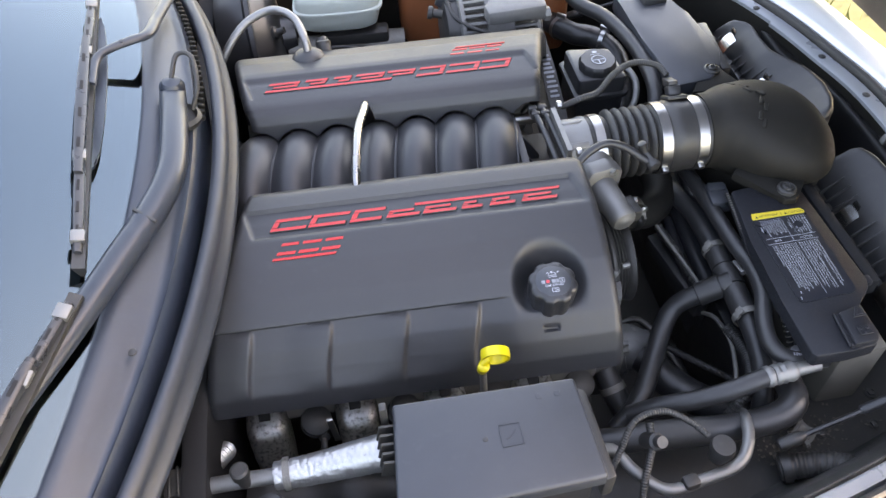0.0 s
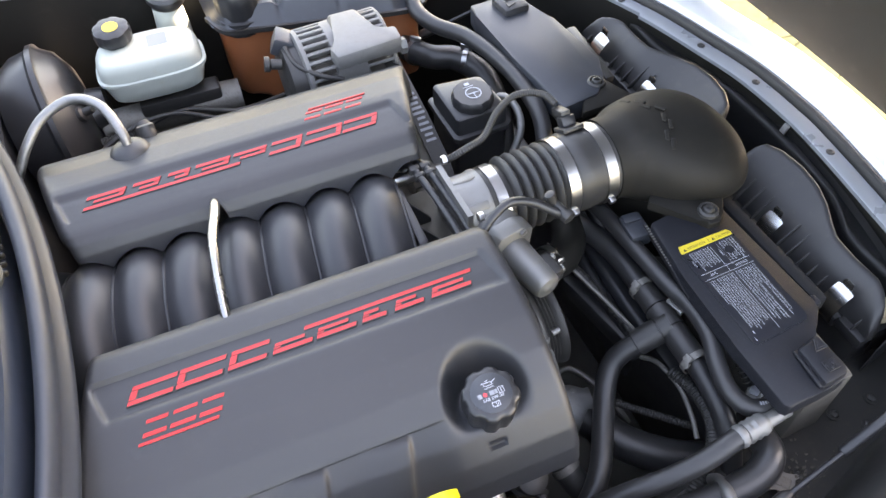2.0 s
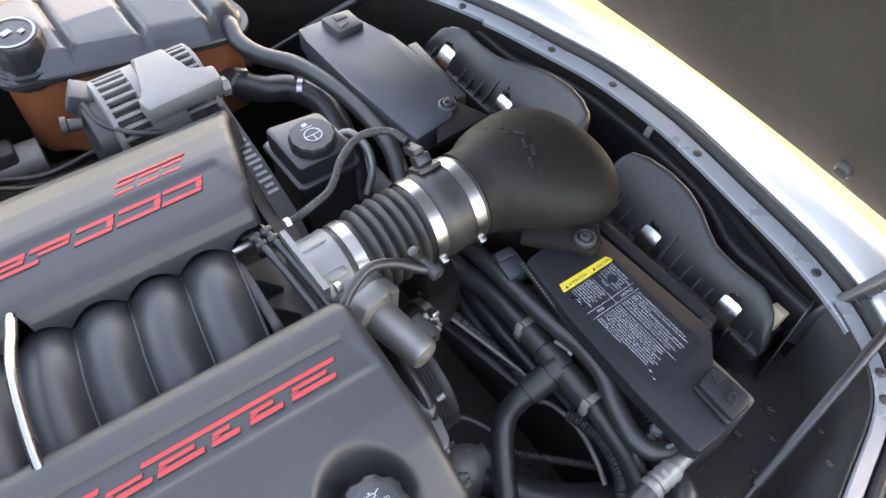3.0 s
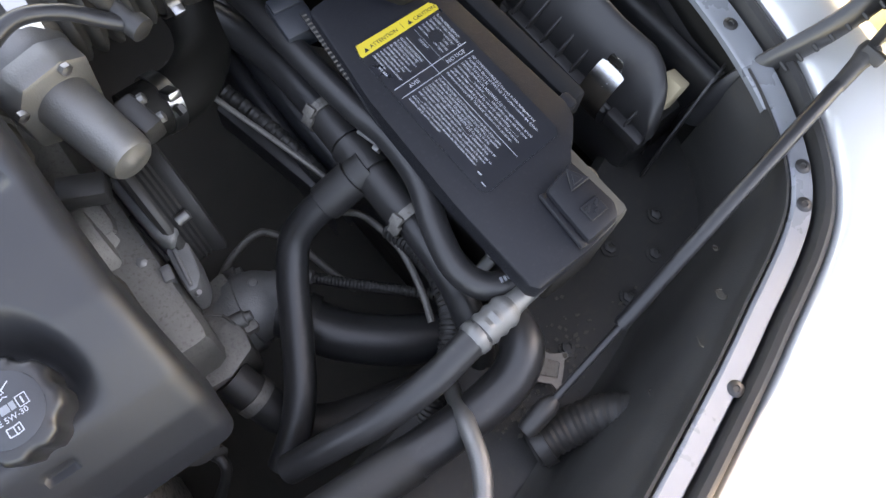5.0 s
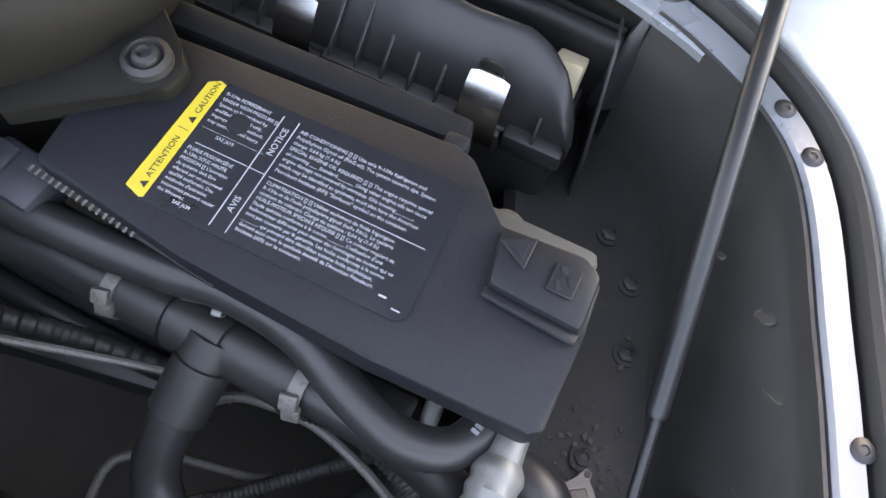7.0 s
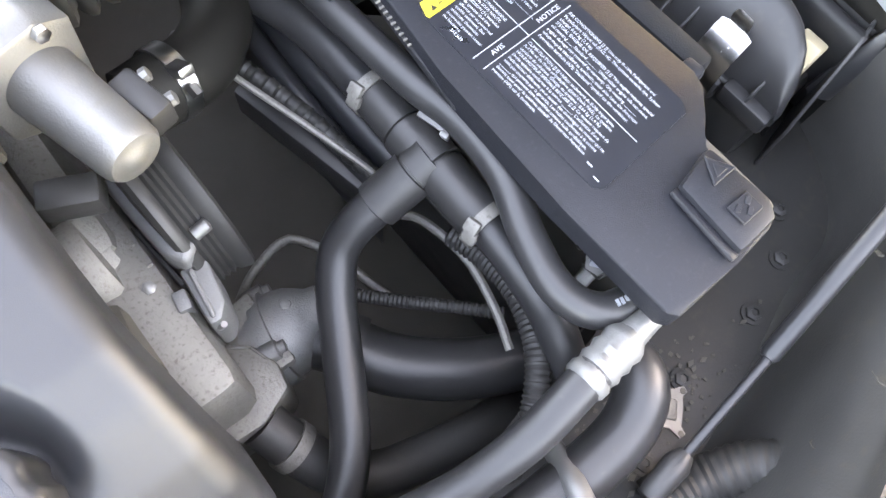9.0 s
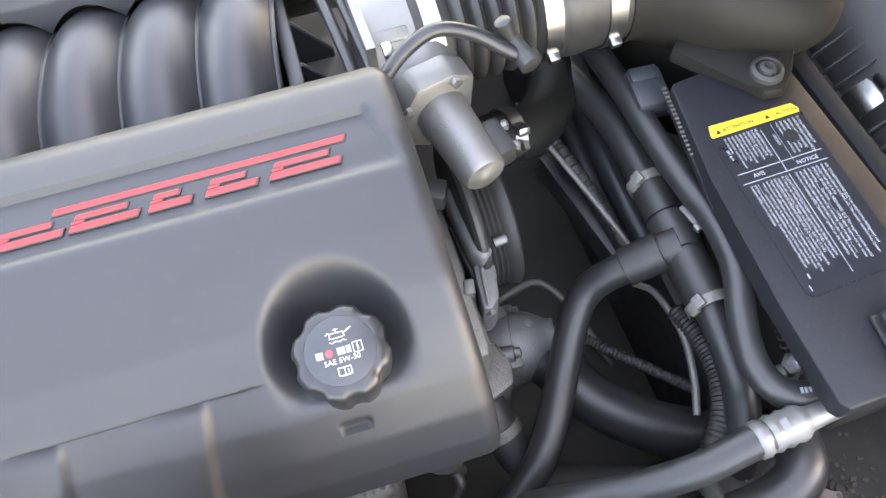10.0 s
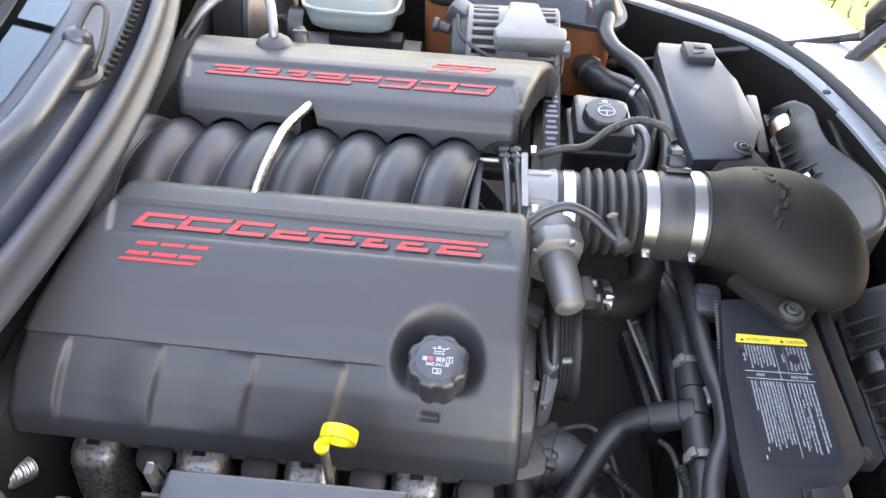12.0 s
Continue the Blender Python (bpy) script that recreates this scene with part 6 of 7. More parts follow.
for k in (-1, 1):
    part("clip_leg", box((0.004, 0.006, 0.010), (0.436 + 0.002 * k, -0.214 + 0.009 * k, 0.726), (0, -20, 14), 0.001), M_ALU, clip_)
vap = thing("vapour_hose", "slim dusty black hose curving under the battery cover", "hose", (0.44, -0.2, 0.74))
part("hose", tube([(0.425, 0.02, 0.724), (0.432, -0.05, 0.732), (0.434, -0.122, 0.737), (0.438, -0.186, 0.738), (0.4435, -0.225, 0.739), (0.4395, -0.268, 0.739), (0.424, -0.307, 0.737), (0.4165, -0.340, 0.735), (0.4245, -0.363, 0.732), (0.445, -0.373, 0.730), (0.478, -0.376, 0.728)], 0.0112, 20), M_HOSE, vap)
for k in range(6):
    part("print_mark", box((0.0020, 0.0042, 0.0003), (0.4345 + 0.0030 * k, -0.3690 - 0.0008 * k, 0.7424 - 0.0004 * k), (8, 0, -12), 0), M_FLANGE, vap, "faded pale print")
line_ = thing("refrigerant_line", "thick black refrigerant hose with a crimped silver ferrule", "hose", (0.40, -0.40, 0.73))
part("hose", tube([(0.400, -0.3885, 0.734), (0.384, -0.3895, 0.732), (0.350, -0.392, 0.722), (0.310, -0.388, 0.705), (0.270, -0.378, 0.685), (0.235, -0.368, 0.655)], 0.0120, 18), M_HOSE, line_)
for k in range(6):
    part("print_mark", box((0.0032, 0.0012, 0.0003), (0.372 - 0.0062 * k, -0.3935 - 0.0002 * k, 0.7375 - 0.0017 * k), (25, -13, 0), 0), M_ALU_DIRTY, line_, "faded printed bar")
dC = Vector((0.030, 0.0012, 0.0015)).normalized()
part("ferrule", lathe([(-0.021, 0.0122), (-0.019, 0.0135), (-0.014, 0.0137), (-0.011, 0.0121), (-0.006, 0.0136), (-0.002, 0.0120), (0.003, 0.0136), (0.007, 0.0120), (0.012, 0.0134), (0.016, 0.0122), (0.020, 0.0095)], (0.410, -0.388, 0.734), dC, 40, squash=lambda a: 1 - 0.05 * max(0.0, math.cos(4 * a))), M_ALU, line_, "crimped bright aluminium ferrule")
part("pipe_end", lathe([(0.016, 0.0095), (0.030, 0.0085), (0.050, 0.0080)], (0.410, -0.388, 0.734), dC, 20), M_ALU, line_, "smooth aluminium pipe")
lrh = thing("lower_radiator_hose", "thick dusty black hose below the refrigerant line", "hose", (0.4000, -0.4200, 0.7000))
part("hose", tube([(0.4320, -0.3850, 0.7000), (0.4250, -0.4120, 0.7050), (0.4050, -0.4250, 0.7000), (0.3750, -0.4280, 0.6950), (0.3300, -0.4250, 0.6900), (0.2700, -0.4180, 0.6850), (0.2100, -0.4100, 0.6750), (0.1600, -0.4000, 0.6600)], 0.0175, 18), M_HOSE, lrh)
part("sleeve", tube([(0.3100, -0.4235, 0.6885), (0.2700, -0.4180, 0.6850), (0.2300, -0.4125, 0.6785)], 0.0185, 18), M_RUBBER, lrh, "matt rubber sleeve")
single("corrugated_conduit", tube([(0.4229, -0.2534, 0.6350), (0.4272, -0.2885, 0.6435), (0.4219, -0.3235, 0.6520), (0.4060, -0.3554, 0.6563), (0.3805, -0.3809, 0.6531), (0.3518, -0.3979, 0.6393), (0.3252, -0.4106, 0.6159)], corrugated(0.0095, 0.0042, 0.16), 14, 0.0011), M_RUBBER, "black corrugated wiring conduit", "conduit")
single("fan_conduit", tube([(0.3503, -0.2275, 0.5728), (0.3750, -0.2566, 0.5762), (0.4052, -0.2902, 0.5806), (0.4276, -0.3160, 0.5840)], corrugated(0.0058, 0.0035, 0.15), 12, 0.001), M_RUBBER, "thin black corrugated conduit", "conduit")
fmd = thing("radiator_hose", "thick smooth dark hose from the thermostat, deep in the bay", "hose", (0.3560, -0.2920, 0.5520))
part("hose", tube([(0.300, -0.228, 0.580), (0.316, -0.248, 0.574), (0.341, -0.290, 0.566), (0.388, -0.331, 0.560), (0.45, -0.36, 0.552), (0.50, -0.37, 0.545)], 0.0240, 22), M_HOSE, fmd)
part("clamp", ring_band((0.3235, -0.260, 0.5715), (0.50, -0.85, -0.15), 0.0245, 0.011), M_RUBBER, fmd, "dark hose clamp")
nutb = thing("battery_terminal", "steel terminal bolt with a pale nut below the cover", "terminal", (0.4675, -0.3422, 0.6931))
part("stud", lathe([(-0.02, 0.006), (0.004, 0.006), (0.004, 0.009), (0.012, 0.009), (0.013, 0.005)], (0.4664, -0.3422, 0.6855), (-0.3, 0.1, 1), 6), M_ALU, nutb)
part("nut", box((0.013, 0.011, 0.009), (0.4653, -0.3400, 0.6975), (0, 15, 30), 0.002), M_PRINT, nutb, "pale plastic nut cap")
part("strap", box((0.006, 0.050, 0.003), (0.4675, -0.3106, 0.7008), (0, 20, 0), 0.001), M_RUBBER, nutb, "perforated black strap")
for k in range(5):
    part("strap_hole", lathe([(0, 0.0016), (0.0006, 0.0014)], (0.4492, -0.302 - 0.008 * k, 0.7440), (-0.3, 0, 1), 10), M_STEEL, nutb)
single("conduit_end", lathe([(-0.006, 0.0068), (0.004, 0.0068), (0.005, 0.005)], (0.3492, -0.2264, 0.5728), (0.65, -0.75, 0.05), 14), M_ALU, "small metal ferrule on the conduit", "ferrule")
single("small_pipe", tube([(0.2843, -0.1564, 0.5122), (0.3053, -0.1480, 0.5228), (0.3389, -0.1406, 0.5238), (0.3546, -0.1480, 0.5196), (0.3693, -0.1795, 0.5175), (0.3798, -0.2267, 0.5154), (0.3892, -0.2425, 0.4965)], 0.0042, 10), M_ALU_DIRTY, "thin bent metal pipe by the pulley", "pipe")
single("vent_wire", tube([(0.4050, -0.2131, 0.6225), (0.4144, -0.2320, 0.6330), (0.4186, -0.2740, 0.6351), (0.4103, -0.3139, 0.6330), (0.3998, -0.3422, 0.6278)], 0.0034, 8), M_ALU_DIRTY, "thin dusty wire beside the conduit", "wire")
ah = thing("air_hose", "thick matt black hose curving below the duct", "hose", (0.3721, -0.0398, 0.7365))
part("hose", tube([(0.2979, -0.0872, 0.7252), (0.3196, -0.0851, 0.7221), (0.3515, -0.0758, 0.7087), (0.3824, -0.0480, 0.6953), (0.3989, -0.0089, 0.6901), (0.4009, 0.0375, 0.6850)], 0.0235, 24), M_DOME, ah)
hc = part("worm_clamp", ring_band((0.3257, -0.0836, 0.7200), (1, 0.15, -0.28), 0.0238, 0.012), M_STEEL, ah, "bright steel worm clamp")
part("screw_housing", box((0.011, 0.020, 0.007), (0.3319, -0.0944, 0.7432), (-28, 12, 8), 0.0015), M_STEEL, hc)
part("screw", lathe([(0, 0.0042), (0.007, 0.0042), (0.008, 0.0)], (0.3319, -0.1052, 0.7375), (0.1, -0.88, -0.45), 6), M_STEEL, hc)

shr = thing("fan_shroud", "black plastic radiator fan shroud with ribs", "fan shroud", (0.40, -0.05, 0.55))
part("plate", box((0.035, 0.60, 0.30), (0.470, -0.03, 0.47), (0, -8, 0), 0.006), M_PLASTIC, shr)
for x0, x1, w, z0, z1 in ((0.440, 0.434, 0.015, 0.668, 0.640), (0.418, 0.408, 0.0085, 0.660, 0.634), (0.470, 0.462, 0.010, 0.664, 0.640)):
    loops = []
    for k in range(15):
        g = k / 14
        x, y, z = x0 + (x1 - x0) * g - 0.006 * math.sin(math.pi * g), 0.05 - 0.255 * g, z0 + (z1 - z0) * g
        loops.append([Vector((x + w * a, y, z + c)) for a, c in ((-1.0, -0.08), (-1.0, -0.006), (-0.8, -0.001), (-0.3, 0.002), (0.3, 0.002), (0.8, -0.001), (1.0, -0.006), (1.0, -0.08))])
    part("rail", rings(loops, close=False), M_SATIN, shr, "long smooth black moulding", smooth=50)
part("edge_rod", tube([(0.352, -0.040, 0.700), (0.372, -0.096, 0.683), (0.388, -0.142, 0.671), (0.403, -0.188, 0.658), (0.408, -0.210, 0.645)], 0.0026, 8), M_ALU_DIRTY, shr, "thin pale edge rod")
part("wrapped_loom", tube([(0.378, -0.045, 0.662), (0.388, -0.080, 0.655), (0.398, -0.120, 0.648), (0.405, -0.160, 0.640), (0.412, -0.20, 0.628)], lambda q: 0.0068 + 0.0009 * math.sin(q * 900) * math.sin(q * 333), 12, 0.0015), M_RUBBER, shr, "tape-wrapped wiring loom")
part("web", prism([(0.372, -0.06), (0.41, -0.05), (0.415, -0.205), (0.398, -0.205)], 0.600, 0.632, 0.003), M_PLASTIC, shr)

# pipe fitting and coiled lead in the gap beside the battery
fit_ = thing("pipe_fitting", "bright hex pipe fitting beside the battery", "pipe fitting", (0.468, -0.341, 0.690))
fa = Vector((0.93, 0.10, 0.30)).normalized()
part("nut", lathe([(-0.004, 0.0075), (-0.003, 0.0092), (0.008, 0.0092), (0.009, 0.0078), (0.012, 0.0070), (0.022, 0.0070)], (0.4685, -0.3406, 0.6905), fa, 6), M_STEEL, fit_, "bright steel hex nut")
part("collar", lathe([(-0.012, 0.0062), (-0.010, 0.0080), (-0.006, 0.0080), (-0.004, 0.0062)], (0.4685, -0.3406, 0.6905), fa, 20), M_RUBBER, fit_)
part("pipe", lathe([(-0.060, 0.0052), (-0.030, 0.0052), (-0.012, 0.0056)], (0.4685, -0.3406, 0.6905), fa, 16), M_ALU, fit_, "dull metal pipe end")
lead = thing("coiled_lead", "thin lead with bright rings beside the battery", "cable", (0.462, -0.310, 0.712))
la, lb = Vector((0.4605, -0.3035, 0.7180)), Vector((0.4640, -0.3300, 0.6960))
part("core", tube([la, (la + lb) / 2 + Vector((-0.001, 0, 0.001)), lb, lb + Vector((0.004, -0.012, -0.030))], 0.0030, 10), M_RUBBER, lead)
part("tip", lathe([(-0.004, 0.0034), (-0.003, 0.0046), (0.003, 0.0046), (0.004, 0.0034)], la, lb - la, 14), M_STEEL, lead, "bright metal tip")
for k in range(4):
    part("coil_ring", ring_band(la + (lb - la) * (0.26 + 0.21 * k), lb - la, 0.0034, 0.0014), M_STEEL, lead, "bright thin ring")

# small fixings beside the battery
ring = thing("hold_down_bolt", "steel hold-down bolt with an eye plate", "bolt", (0.5880, -0.3300, 0.6490))
part("eye", lathe([(0, 0.0135), (0.0025, 0.0135), (0.0025, 0.0095), (0, 0.0095), (0, 0.0135)], (0.5900, -0.3300, 0.6450), (0.1, -0.2, 1), 30, cap=False), M_RUST, ring, "pale steel eye")
part("bolt", lathe([(-0.05, 0.005), (-0.004, 0.005), (-0.004, 0.0085), (0.003, 0.0085), (0.004, 0.005)], (0.5900, -0.3300, 0.6450), (0.1, -0.2, 1), 6), M_ALU_DIRTY, ring)
part("tongue", box((0.005, 0.018, 0.002), (0.5760, -0.3370, 0.6470), (0, 0, 55), 0.0008), M_RUST, ring)
brk = thing("earth_bracket", "small stamped zinc bracket on the frame rail", "bracket", (0.4489, -0.4376, 0.6571))
bplate = part("plate", prism([(-0.010, -0.012), (-0.004, -0.013), (0.004, -0.013), (0.010, -0.012), (0.014, -0.016), (0.018, -0.013), (0.014, -0.007), (0.012, 0.000), (0.013, 0.007), (0.018, 0.012), (0.014, 0.016), (0.009, 0.012), (-0.009, 0.012), (-0.014, 0.017), (-0.018, 0.013), (-0.013, 0.006), (-0.012, -0.005), (-0.018, -0.012), (-0.014, -0.016)], -0.0010, 0.0010, 0.0004, 1, m=pose(0.442, -0.4365, 0.6585, 4, 6, 38)), M_ALU, brk)
part("centre_pad", move(prism([(-0.007, -0.009), (0.007, -0.009), (0.008, 0.009), (-0.008, 0.009)], -0.0008, 0.0022, 0.001, 1), pose(0.442, -0.4365, 0.6585, 4, 6, 38)), M_ALU_DIRTY, bplate)
for u, v in ((0.014, 0.0125), (-0.014, 0.0130), (0.014, -0.0125), (-0.0145, -0.0125)):
    part("ear_hole", move(lathe([(0.0008, 0.0022), (0.0013, 0.0020)], (u, v, 0), n=10), pose(0.442, -0.4365, 0.6585, 4, 6, 38)), M_DARK, bplate)
rail = thing("frame_rail", "dark dusty painted frame rail along the fender", "frame rail", (0.3, -0.45, 0.6))
part("beam", rings([[Vector((x, y + 0.055, 0.52)), Vector((x, y + 0.060, 0.630)), Vector((x, y + 0.052, 0.637)), Vector((x, y - 0.03, 0.641)), Vector((x, y - 0.09, 0.640)), Vector((x, y - 0.10, 0.57))] for x, y in ((-0.30, -0.50), (0.10, -0.47), (0.30, -0.45), (0.45, -0.425), (0.60, -0.385), (0.72, -0.34))], close=False), M_RAIL, rail)
for x, y in ((0.545, -0.435), (0.592, -0.421), (0.472, -0.434), (0.620, -0.395), (0.564, -0.392), (0.412, -0.455)):
    washer = part("washer", lathe([(0, 0.0085), (0.0012, 0.0085), (0.0014, 0.0060)], (x, y, 0.6415), (0, 0, 1), 22), M_RAIL, rail)
    part("bolt", lathe([(0, 0.0060), (0.003, 0.0060), (0.004, 0.003), (0.0025, 0.0028), (0.0025, 0.0)], (x, y, 0.6425), (0, 0, 1), 6), M_RUBBER, washer)
duct_ = thing("brake_duct", "dark ribbed brake cooling duct at the fender", "duct", (0.4470, -0.4945, 0.6330))
part("hose", tube([(0.3892, -0.4756, 0.6593), (0.4207, -0.4819, 0.6697), (0.4470, -0.4924, 0.6813), (0.4648, -0.5092, 0.6918), (0.4733, -0.5281, 0.6981)], corrugated(0.0165, 0.0055, 0.08), 20, 0.0012), M_RUBBER, duct_)
part("collar", ring_band((0.3966, -0.4766, 0.6624), (0.95, -0.15, 0.3), 0.018, 0.010), M_PLASTIC, duct_)
lin = thing("inner_liner", "dusty dark inner fender liner with oval holes", "liner", (0.5, -0.49, 0.73))
prof_ = [(-0.0130, -0.020), (-0.0135, -0.003), (-0.0150, 0.0008), (-0.0170, 0.0004), (-0.0185, -0.010), (-0.021, -0.017), (-0.029, -0.027), (-0.038, -0.050), (-0.046, -0.080), (-0.053, -0.110), (-0.060, -0.126), (-0.070, -0.131)]
line_n = [p for p in spline(RIM, 0.012) if p.y < -0.36 and p.x > -0.25]
loops = []
for k, p in enumerate(line_n):
    t = line_n[min(k + 1, len(line_n) - 1)] - line_n[max(k - 1, 0)]
    out = Vector((t.y, -t.x, 0)).normalized()
    fade = 1 - 0.80 * smoothstep(0.58, 0.72, p.x)
    loops.append([p + out * (o if o > -0.02 else -0.02 + (o + 0.02) * fade) + Vector((0, 0, u)) for o, u in prof_])
part("sheet", rings(loops, close=False), M_LINER, lin, smooth=60)
for x, y, z, r in ((0.520, -0.497, 0.742, 0.0075), (0.556, -0.480, 0.742, 0.0055), (0.470, -0.500, 0.722, 0.003), (0.590, -0.452, 0.724, 0.003)):
    hole = part("hole", lathe([(0, r), (0.0010, r * 0.95), (0.0012, r * 0.8), (0.0004, r * 0.75), (0.0004, 0)], (x, y, z), (0.25, 0.55, 0.72), 24, squash=lambda a: 1 + 0.30 * math.cos(2 * a)), M_DARK, lin, "oval hole")

# ---- fuse box and pipes on the near side ----
strap = thing("tie_strap", "thin toothed strap along the battery cover edge", "strap", (0.45, -0.15, 0.76))
part("band", rings([[Vector(p) + Vector((o, 0, u)) for o, u in ((-0.0022, -0.001), (-0.0022, 0.001), (0.0022, 0.001), (0.0022, -0.001))] for p in ((0.4480, -0.112, 0.768), (0.4455, -0.150, 0.766), (0.4415, -0.195, 0.762), (0.439, -0.225, 0.757))]), M_SATIN, strap)
for k in range(16):
    part("tooth", box((0.0038, 0.0014, 0.0010), (0.4475 - 0.00042 * k, -0.116 - 0.0042 * k, 0.7692 - 0.00022 * k), (0, 0, -5), 0), M_ALU_DIRTY, strap)
gb = thing("grey_connector", "pale grey connector box beside the battery cover", "connector", (0.43, -0.10, 0.74))
part("body", box((0.030, 0.040, 0.022), (0.447, -0.098, 0.742), (0, 0, -6), 0.003), M_GREY, gb)
part("flap", box((0.024, 0.014, 0.004), (0.447, -0.086, 0.754), (0, 0, -6), 0.001), M_GREY, gb)
fb = thing("fuse_box", "dark grey fuse box with a flat lid and moulded symbols", "fuse box", (0.03, -0.455, 0.77))
FO = [(-0.068, -0.404), (0.128, -0.409), (0.131, -0.523), (-0.079, -0.499 - 0.028)]
part("lid", prism(FO, 0.832, 0.855, 0.004, 3), M_GREY, fb)
part("base", prism([(-0.060, -0.410), (0.120, -0.414), (0.122, -0.515), (-0.068, -0.515)], 0.70, 0.834, 0.004), M_PLASTIC, fb)
part("side_lip", prism([(0.126, -0.412), (0.139, -0.420), (0.142, -0.520), (0.129, -0.522)], 0.80, 0.842, 0.003), M_PLASTIC, fb)
for k in range(5):
    part("latch_rib", box((0.018, 0.003, 0.030), (-0.079, -0.425 - 0.010 * k, 0.835), (0, 10, 0), 0.001, 1), M_PLASTIC, fb)
part("hinge_post", box((0.008, 0.010, 0.05), (-0.078, -0.413, 0.845), (0, 0, 0), 0.002), M_PLASTIC, fb)
emb = box((0.022, 0.001, 0.0012), (0, 0.012, 0), bevel=0)
for a, b, c, d in ((0, -0.012, 0.022, 0.001), (-0.011, 0, 0.001, 0.024), (0.011, 0, 0.001, 0.024), (0.0, 0.0, 0.014, 0.0012)):
    box((c, d, 0.0012), (a, b, 0), (0, 0, 40 if c == 0.014 else 0), 0, bm=emb)
part("symbol", move(emb, pose(0.047, -0.462, 0.8555)), M_GREY, fb, "moulded square symbol")
part("button", lathe([(0, 0.003), (0.0008, 0.0025), (0.001, 0)], (0.020, -0.462, 0.855), n=14), M_PLASTIC, fb)
for x in (0.085, 0.105):
    part("mark", box((0.006, 0.006, 0.0008), (x, -0.425, 0.8552), bevel=0.0003, seg=1), M_GREY, fb)

fl = thing("suction_pipe", "aluminium pipe with a crinkled foil heat sleeve", "pipe", (-0.2, -0.405, 0.74))
part("pipe", tube([(-0.32, -0.400, 0.735), (-0.26, -0.402, 0.738), (-0.205, -0.405, 0.740)], 0.0095, 16), M_ALU, fl)
rng = random.Random(12)
foil = tube([(-0.212, -0.405, 0.740), (-0.17, -0.405, 0.741), (-0.12, -0.404, 0.745), (-0.078, -0.403, 0.748)], lambda s: 0.0160 + 0.045 * s, 60, 0.0018)
for v in foil.verts:
    v.co += Vector((rng.uniform(-1, 1), rng.uniform(-1, 1), rng.uniform(-1, 1))) * 0.0006
part("sleeve", foil, M_FOIL, fl, "crinkled silver foil sleeve", smooth=50)
part("band", ring_band((-0.198, -0.405, 0.740), (1, 0, 0), 0.0178, 0.008), M_ALU_DIRTY, fl)
pclamp = thing("pipe_coupling", "black plastic coupling clamped over the aluminium pipe", "coupling", (-0.315, -0.398, 0.74))
part("body", box((0.034, 0.034, 0.030), (-0.318, -0.398, 0.742), (0, 0, 4), 0.004), M_PLASTIC, pclamp)
for k in range(3):
    part("rib", box((0.003, 0.037, 0.033), (-0.328 + 0.010 * k, -0.398, 0.742), (0, 0, 4), 0.001, 1), M_PLASTIC, pclamp)
single("service_port_cap", lathe([(-0.02, 0.007), (0.0, 0.008), (0.002, 0.0105), (0.014, 0.0105), (0.016, 0.008), (0.016, 0)], (-0.246, -0.408, 0.762), (0, 0, 1), 24), M_RUBBER, "black service port cap on the pipe", "cap")
single("bracket_shell", prism([(-0.25, -0.43), (-0.215, -0.42), (-0.185, -0.45), (-0.19, -0.50), (-0.25, -0.50)], 0.70, 0.745, 0.01), M_SATIN, "smooth dark bracket shell near the pipe", "bracket")
single("foil_elbow", tube([(-0.334, -0.414, 0.655), (-0.327, -0.400, 0.683), (-0.314, -0.378, 0.694), (-0.296, -0.352, 0.690), (-0.282, -0.326, 0.675)], lambda q: 0.0122 + 0.0007 * math.sin(q * 1700), 22, 0.0008), M_FOIL, "crinkled foil covered elbow", "pipe")
ac = thing("discharge_pipe", "bare aluminium pipe bent along the fender", "pipe", (0.25, -0.47, 0.72))
part("pipe", tube([(0.150, -0.445, 0.73), (0.178, -0.440, 0.724), (0.198, -0.468, 0.716), (0.228, -0.495, 0.712), (0.270, -0.492, 0.712), (0.318, -0.483, 0.716), (0.340, -0.460, 0.718), (0.352, -0.432, 0.712), (0.362, -0.410, 0.69), (0.370, -0.40, 0.66)], 0.0072, 16), M_ALU, ac)
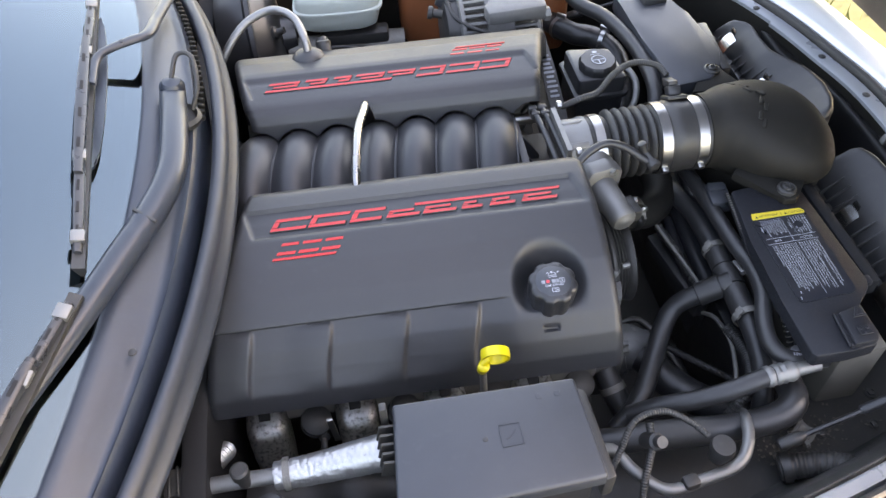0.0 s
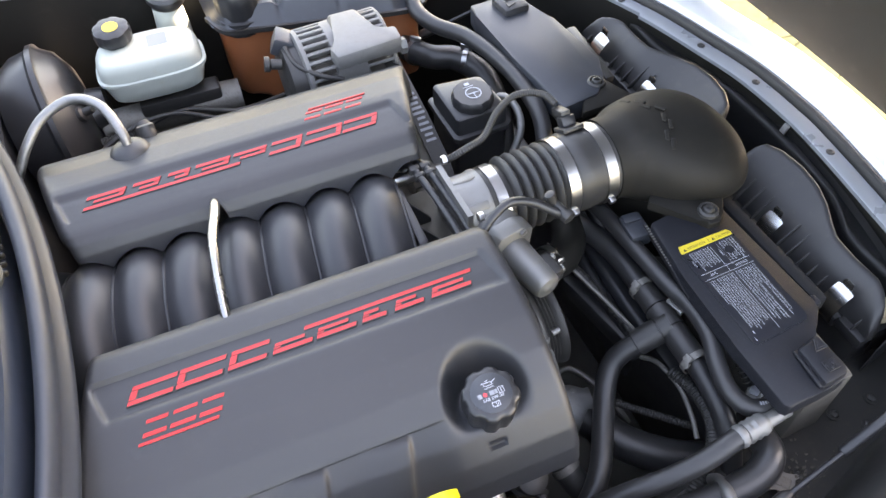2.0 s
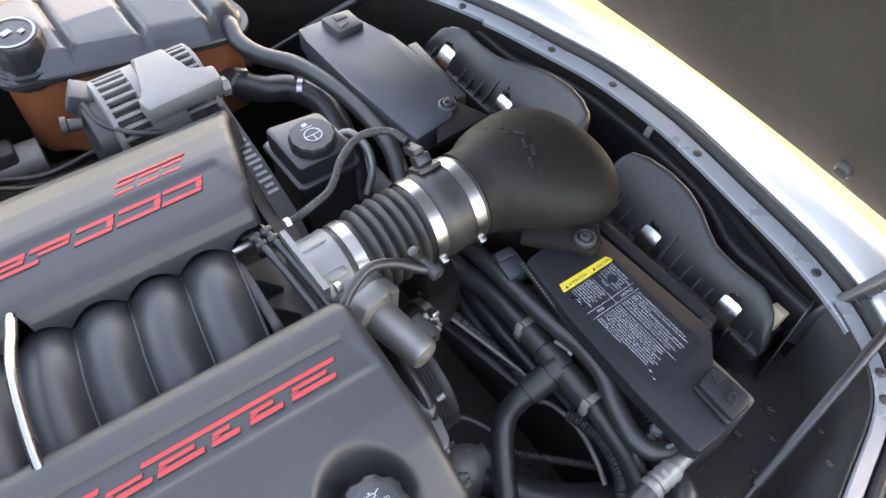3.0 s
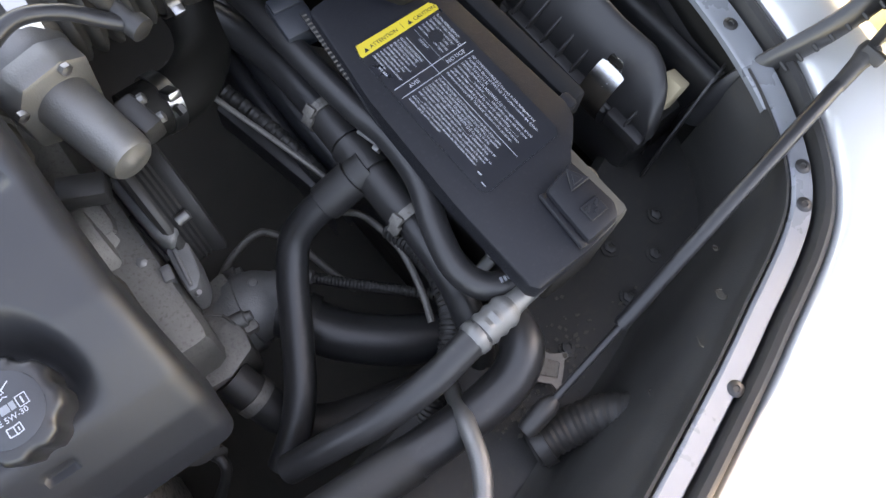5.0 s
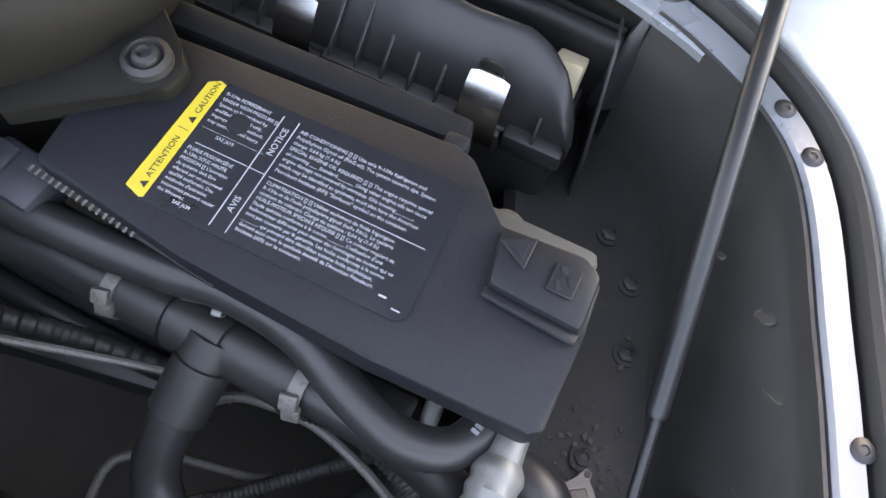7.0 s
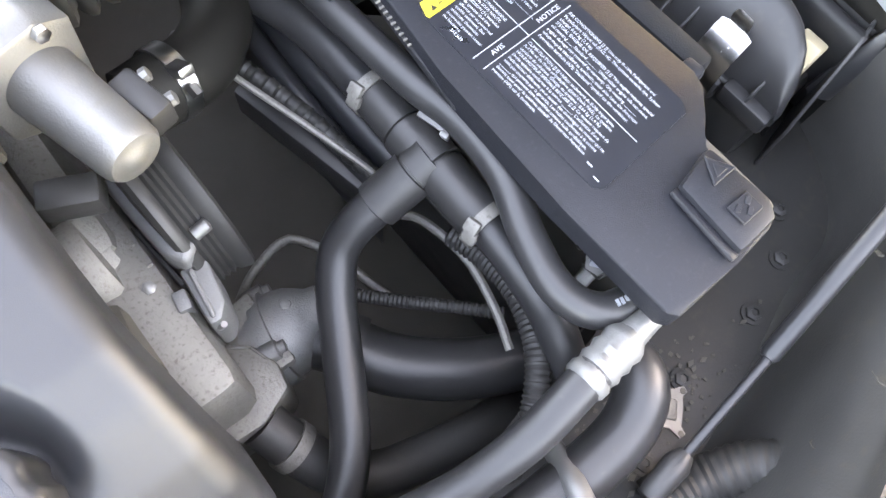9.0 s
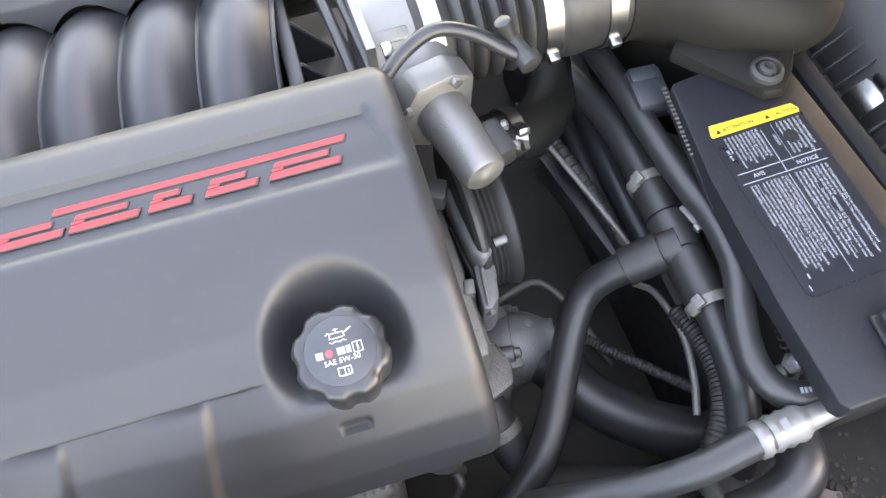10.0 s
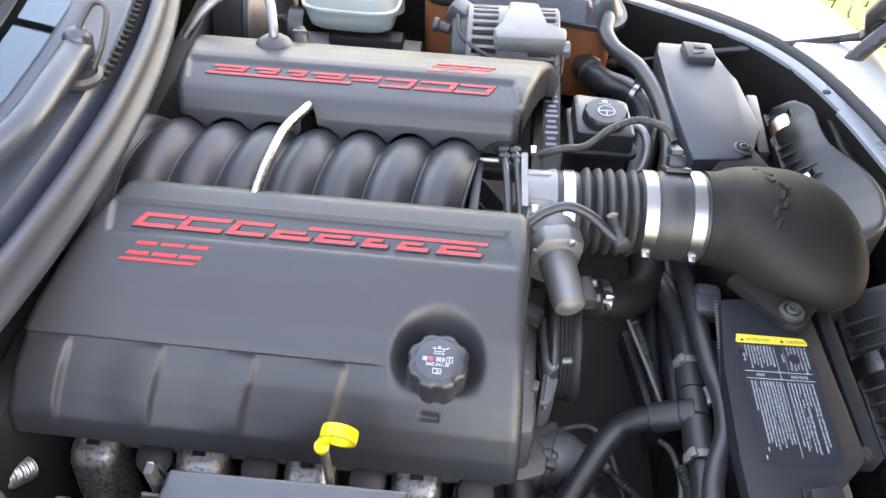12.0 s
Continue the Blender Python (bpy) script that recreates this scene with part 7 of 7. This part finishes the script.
part("port_cap", lathe([(-0.014, 0.010), (0.0, 0.013), (0.012, 0.0145), (0.018, 0.013), (0.019, 0)], (0.296, -0.472, 0.735), (0, 0, 1), 26), M_RUBBER, ac, "black service cap")
part("clip", box((0.020, 0.016, 0.020), (0.256, -0.493, 0.714), (0, 0, 8), 0.004), M_RUBBER, ac)
single("sensor_conduit", tube([(0.165, -0.47, 0.72), (0.182, -0.452, 0.745), (0.205, -0.428, 0.762), (0.240, -0.424, 0.765), (0.268, -0.440, 0.758), (0.285, -0.456, 0.748)], corrugated(0.0043, 0.0030, 0.18), 12, 0.0009), M_RUBBER, "black corrugated sensor conduit over the pipe", "conduit")
single("loom_branch", tube([(0.19, -0.52, 0.70), (0.200, -0.490, 0.725), (0.218, -0.455, 0.745), (0.222, -0.43, 0.755)], corrugated(0.0048, 0.0032, 0.16), 12, 0.001), M_RUBBER, "black wiring branch tied to the pipe", "cable")
single("pressure_switch", lathe([(-0.012, 0.010), (0.012, 0.010), (0.014, 0.007), (0.024, 0.007)], (0.220, -0.448, 0.745), (0.2, -0.5, 0.8), 16), M_PLASTIC, "black pressure switch on the pipe", "switch")

# ---- leaf crumbs and grit on the rail ----
rng = random.Random(31)
crumbs = bmesh.new()
for k in range(170):
    x, y = rng.gauss(0.440, 0.035), rng.gauss(-0.432, 0.016)
    r, a, z = rng.uniform(0.0006, 0.0022), rng.uniform(0, 6.28), 0.6421
    pts = [Vector((x + r * math.cos(a + q) * (1.8 if k % 3 == 0 and q in (0, 3.1) else 1), y + r * math.sin(a + q), z + rng.uniform(0, 0.0007))) for q in (0, 1.6, 3.1, 4.7)]
    top_ = [crumbs.verts.new(p + Vector((0, 0, 0.0006))) for p in pts]
    low_ = [crumbs.verts.new(p) for p in pts]
    crumbs.faces.new(top_)
    crumbs.faces.new(low_[::-1])
    for q in range(4):
        crumbs.faces.new((top_[q], low_[q], low_[(q + 1) % 4], top_[(q + 1) % 4]))
single("dry_debris", crumbs, M_DARK, "dry brown leaf crumbs and grit on the rail", "debris", kind="stuff")
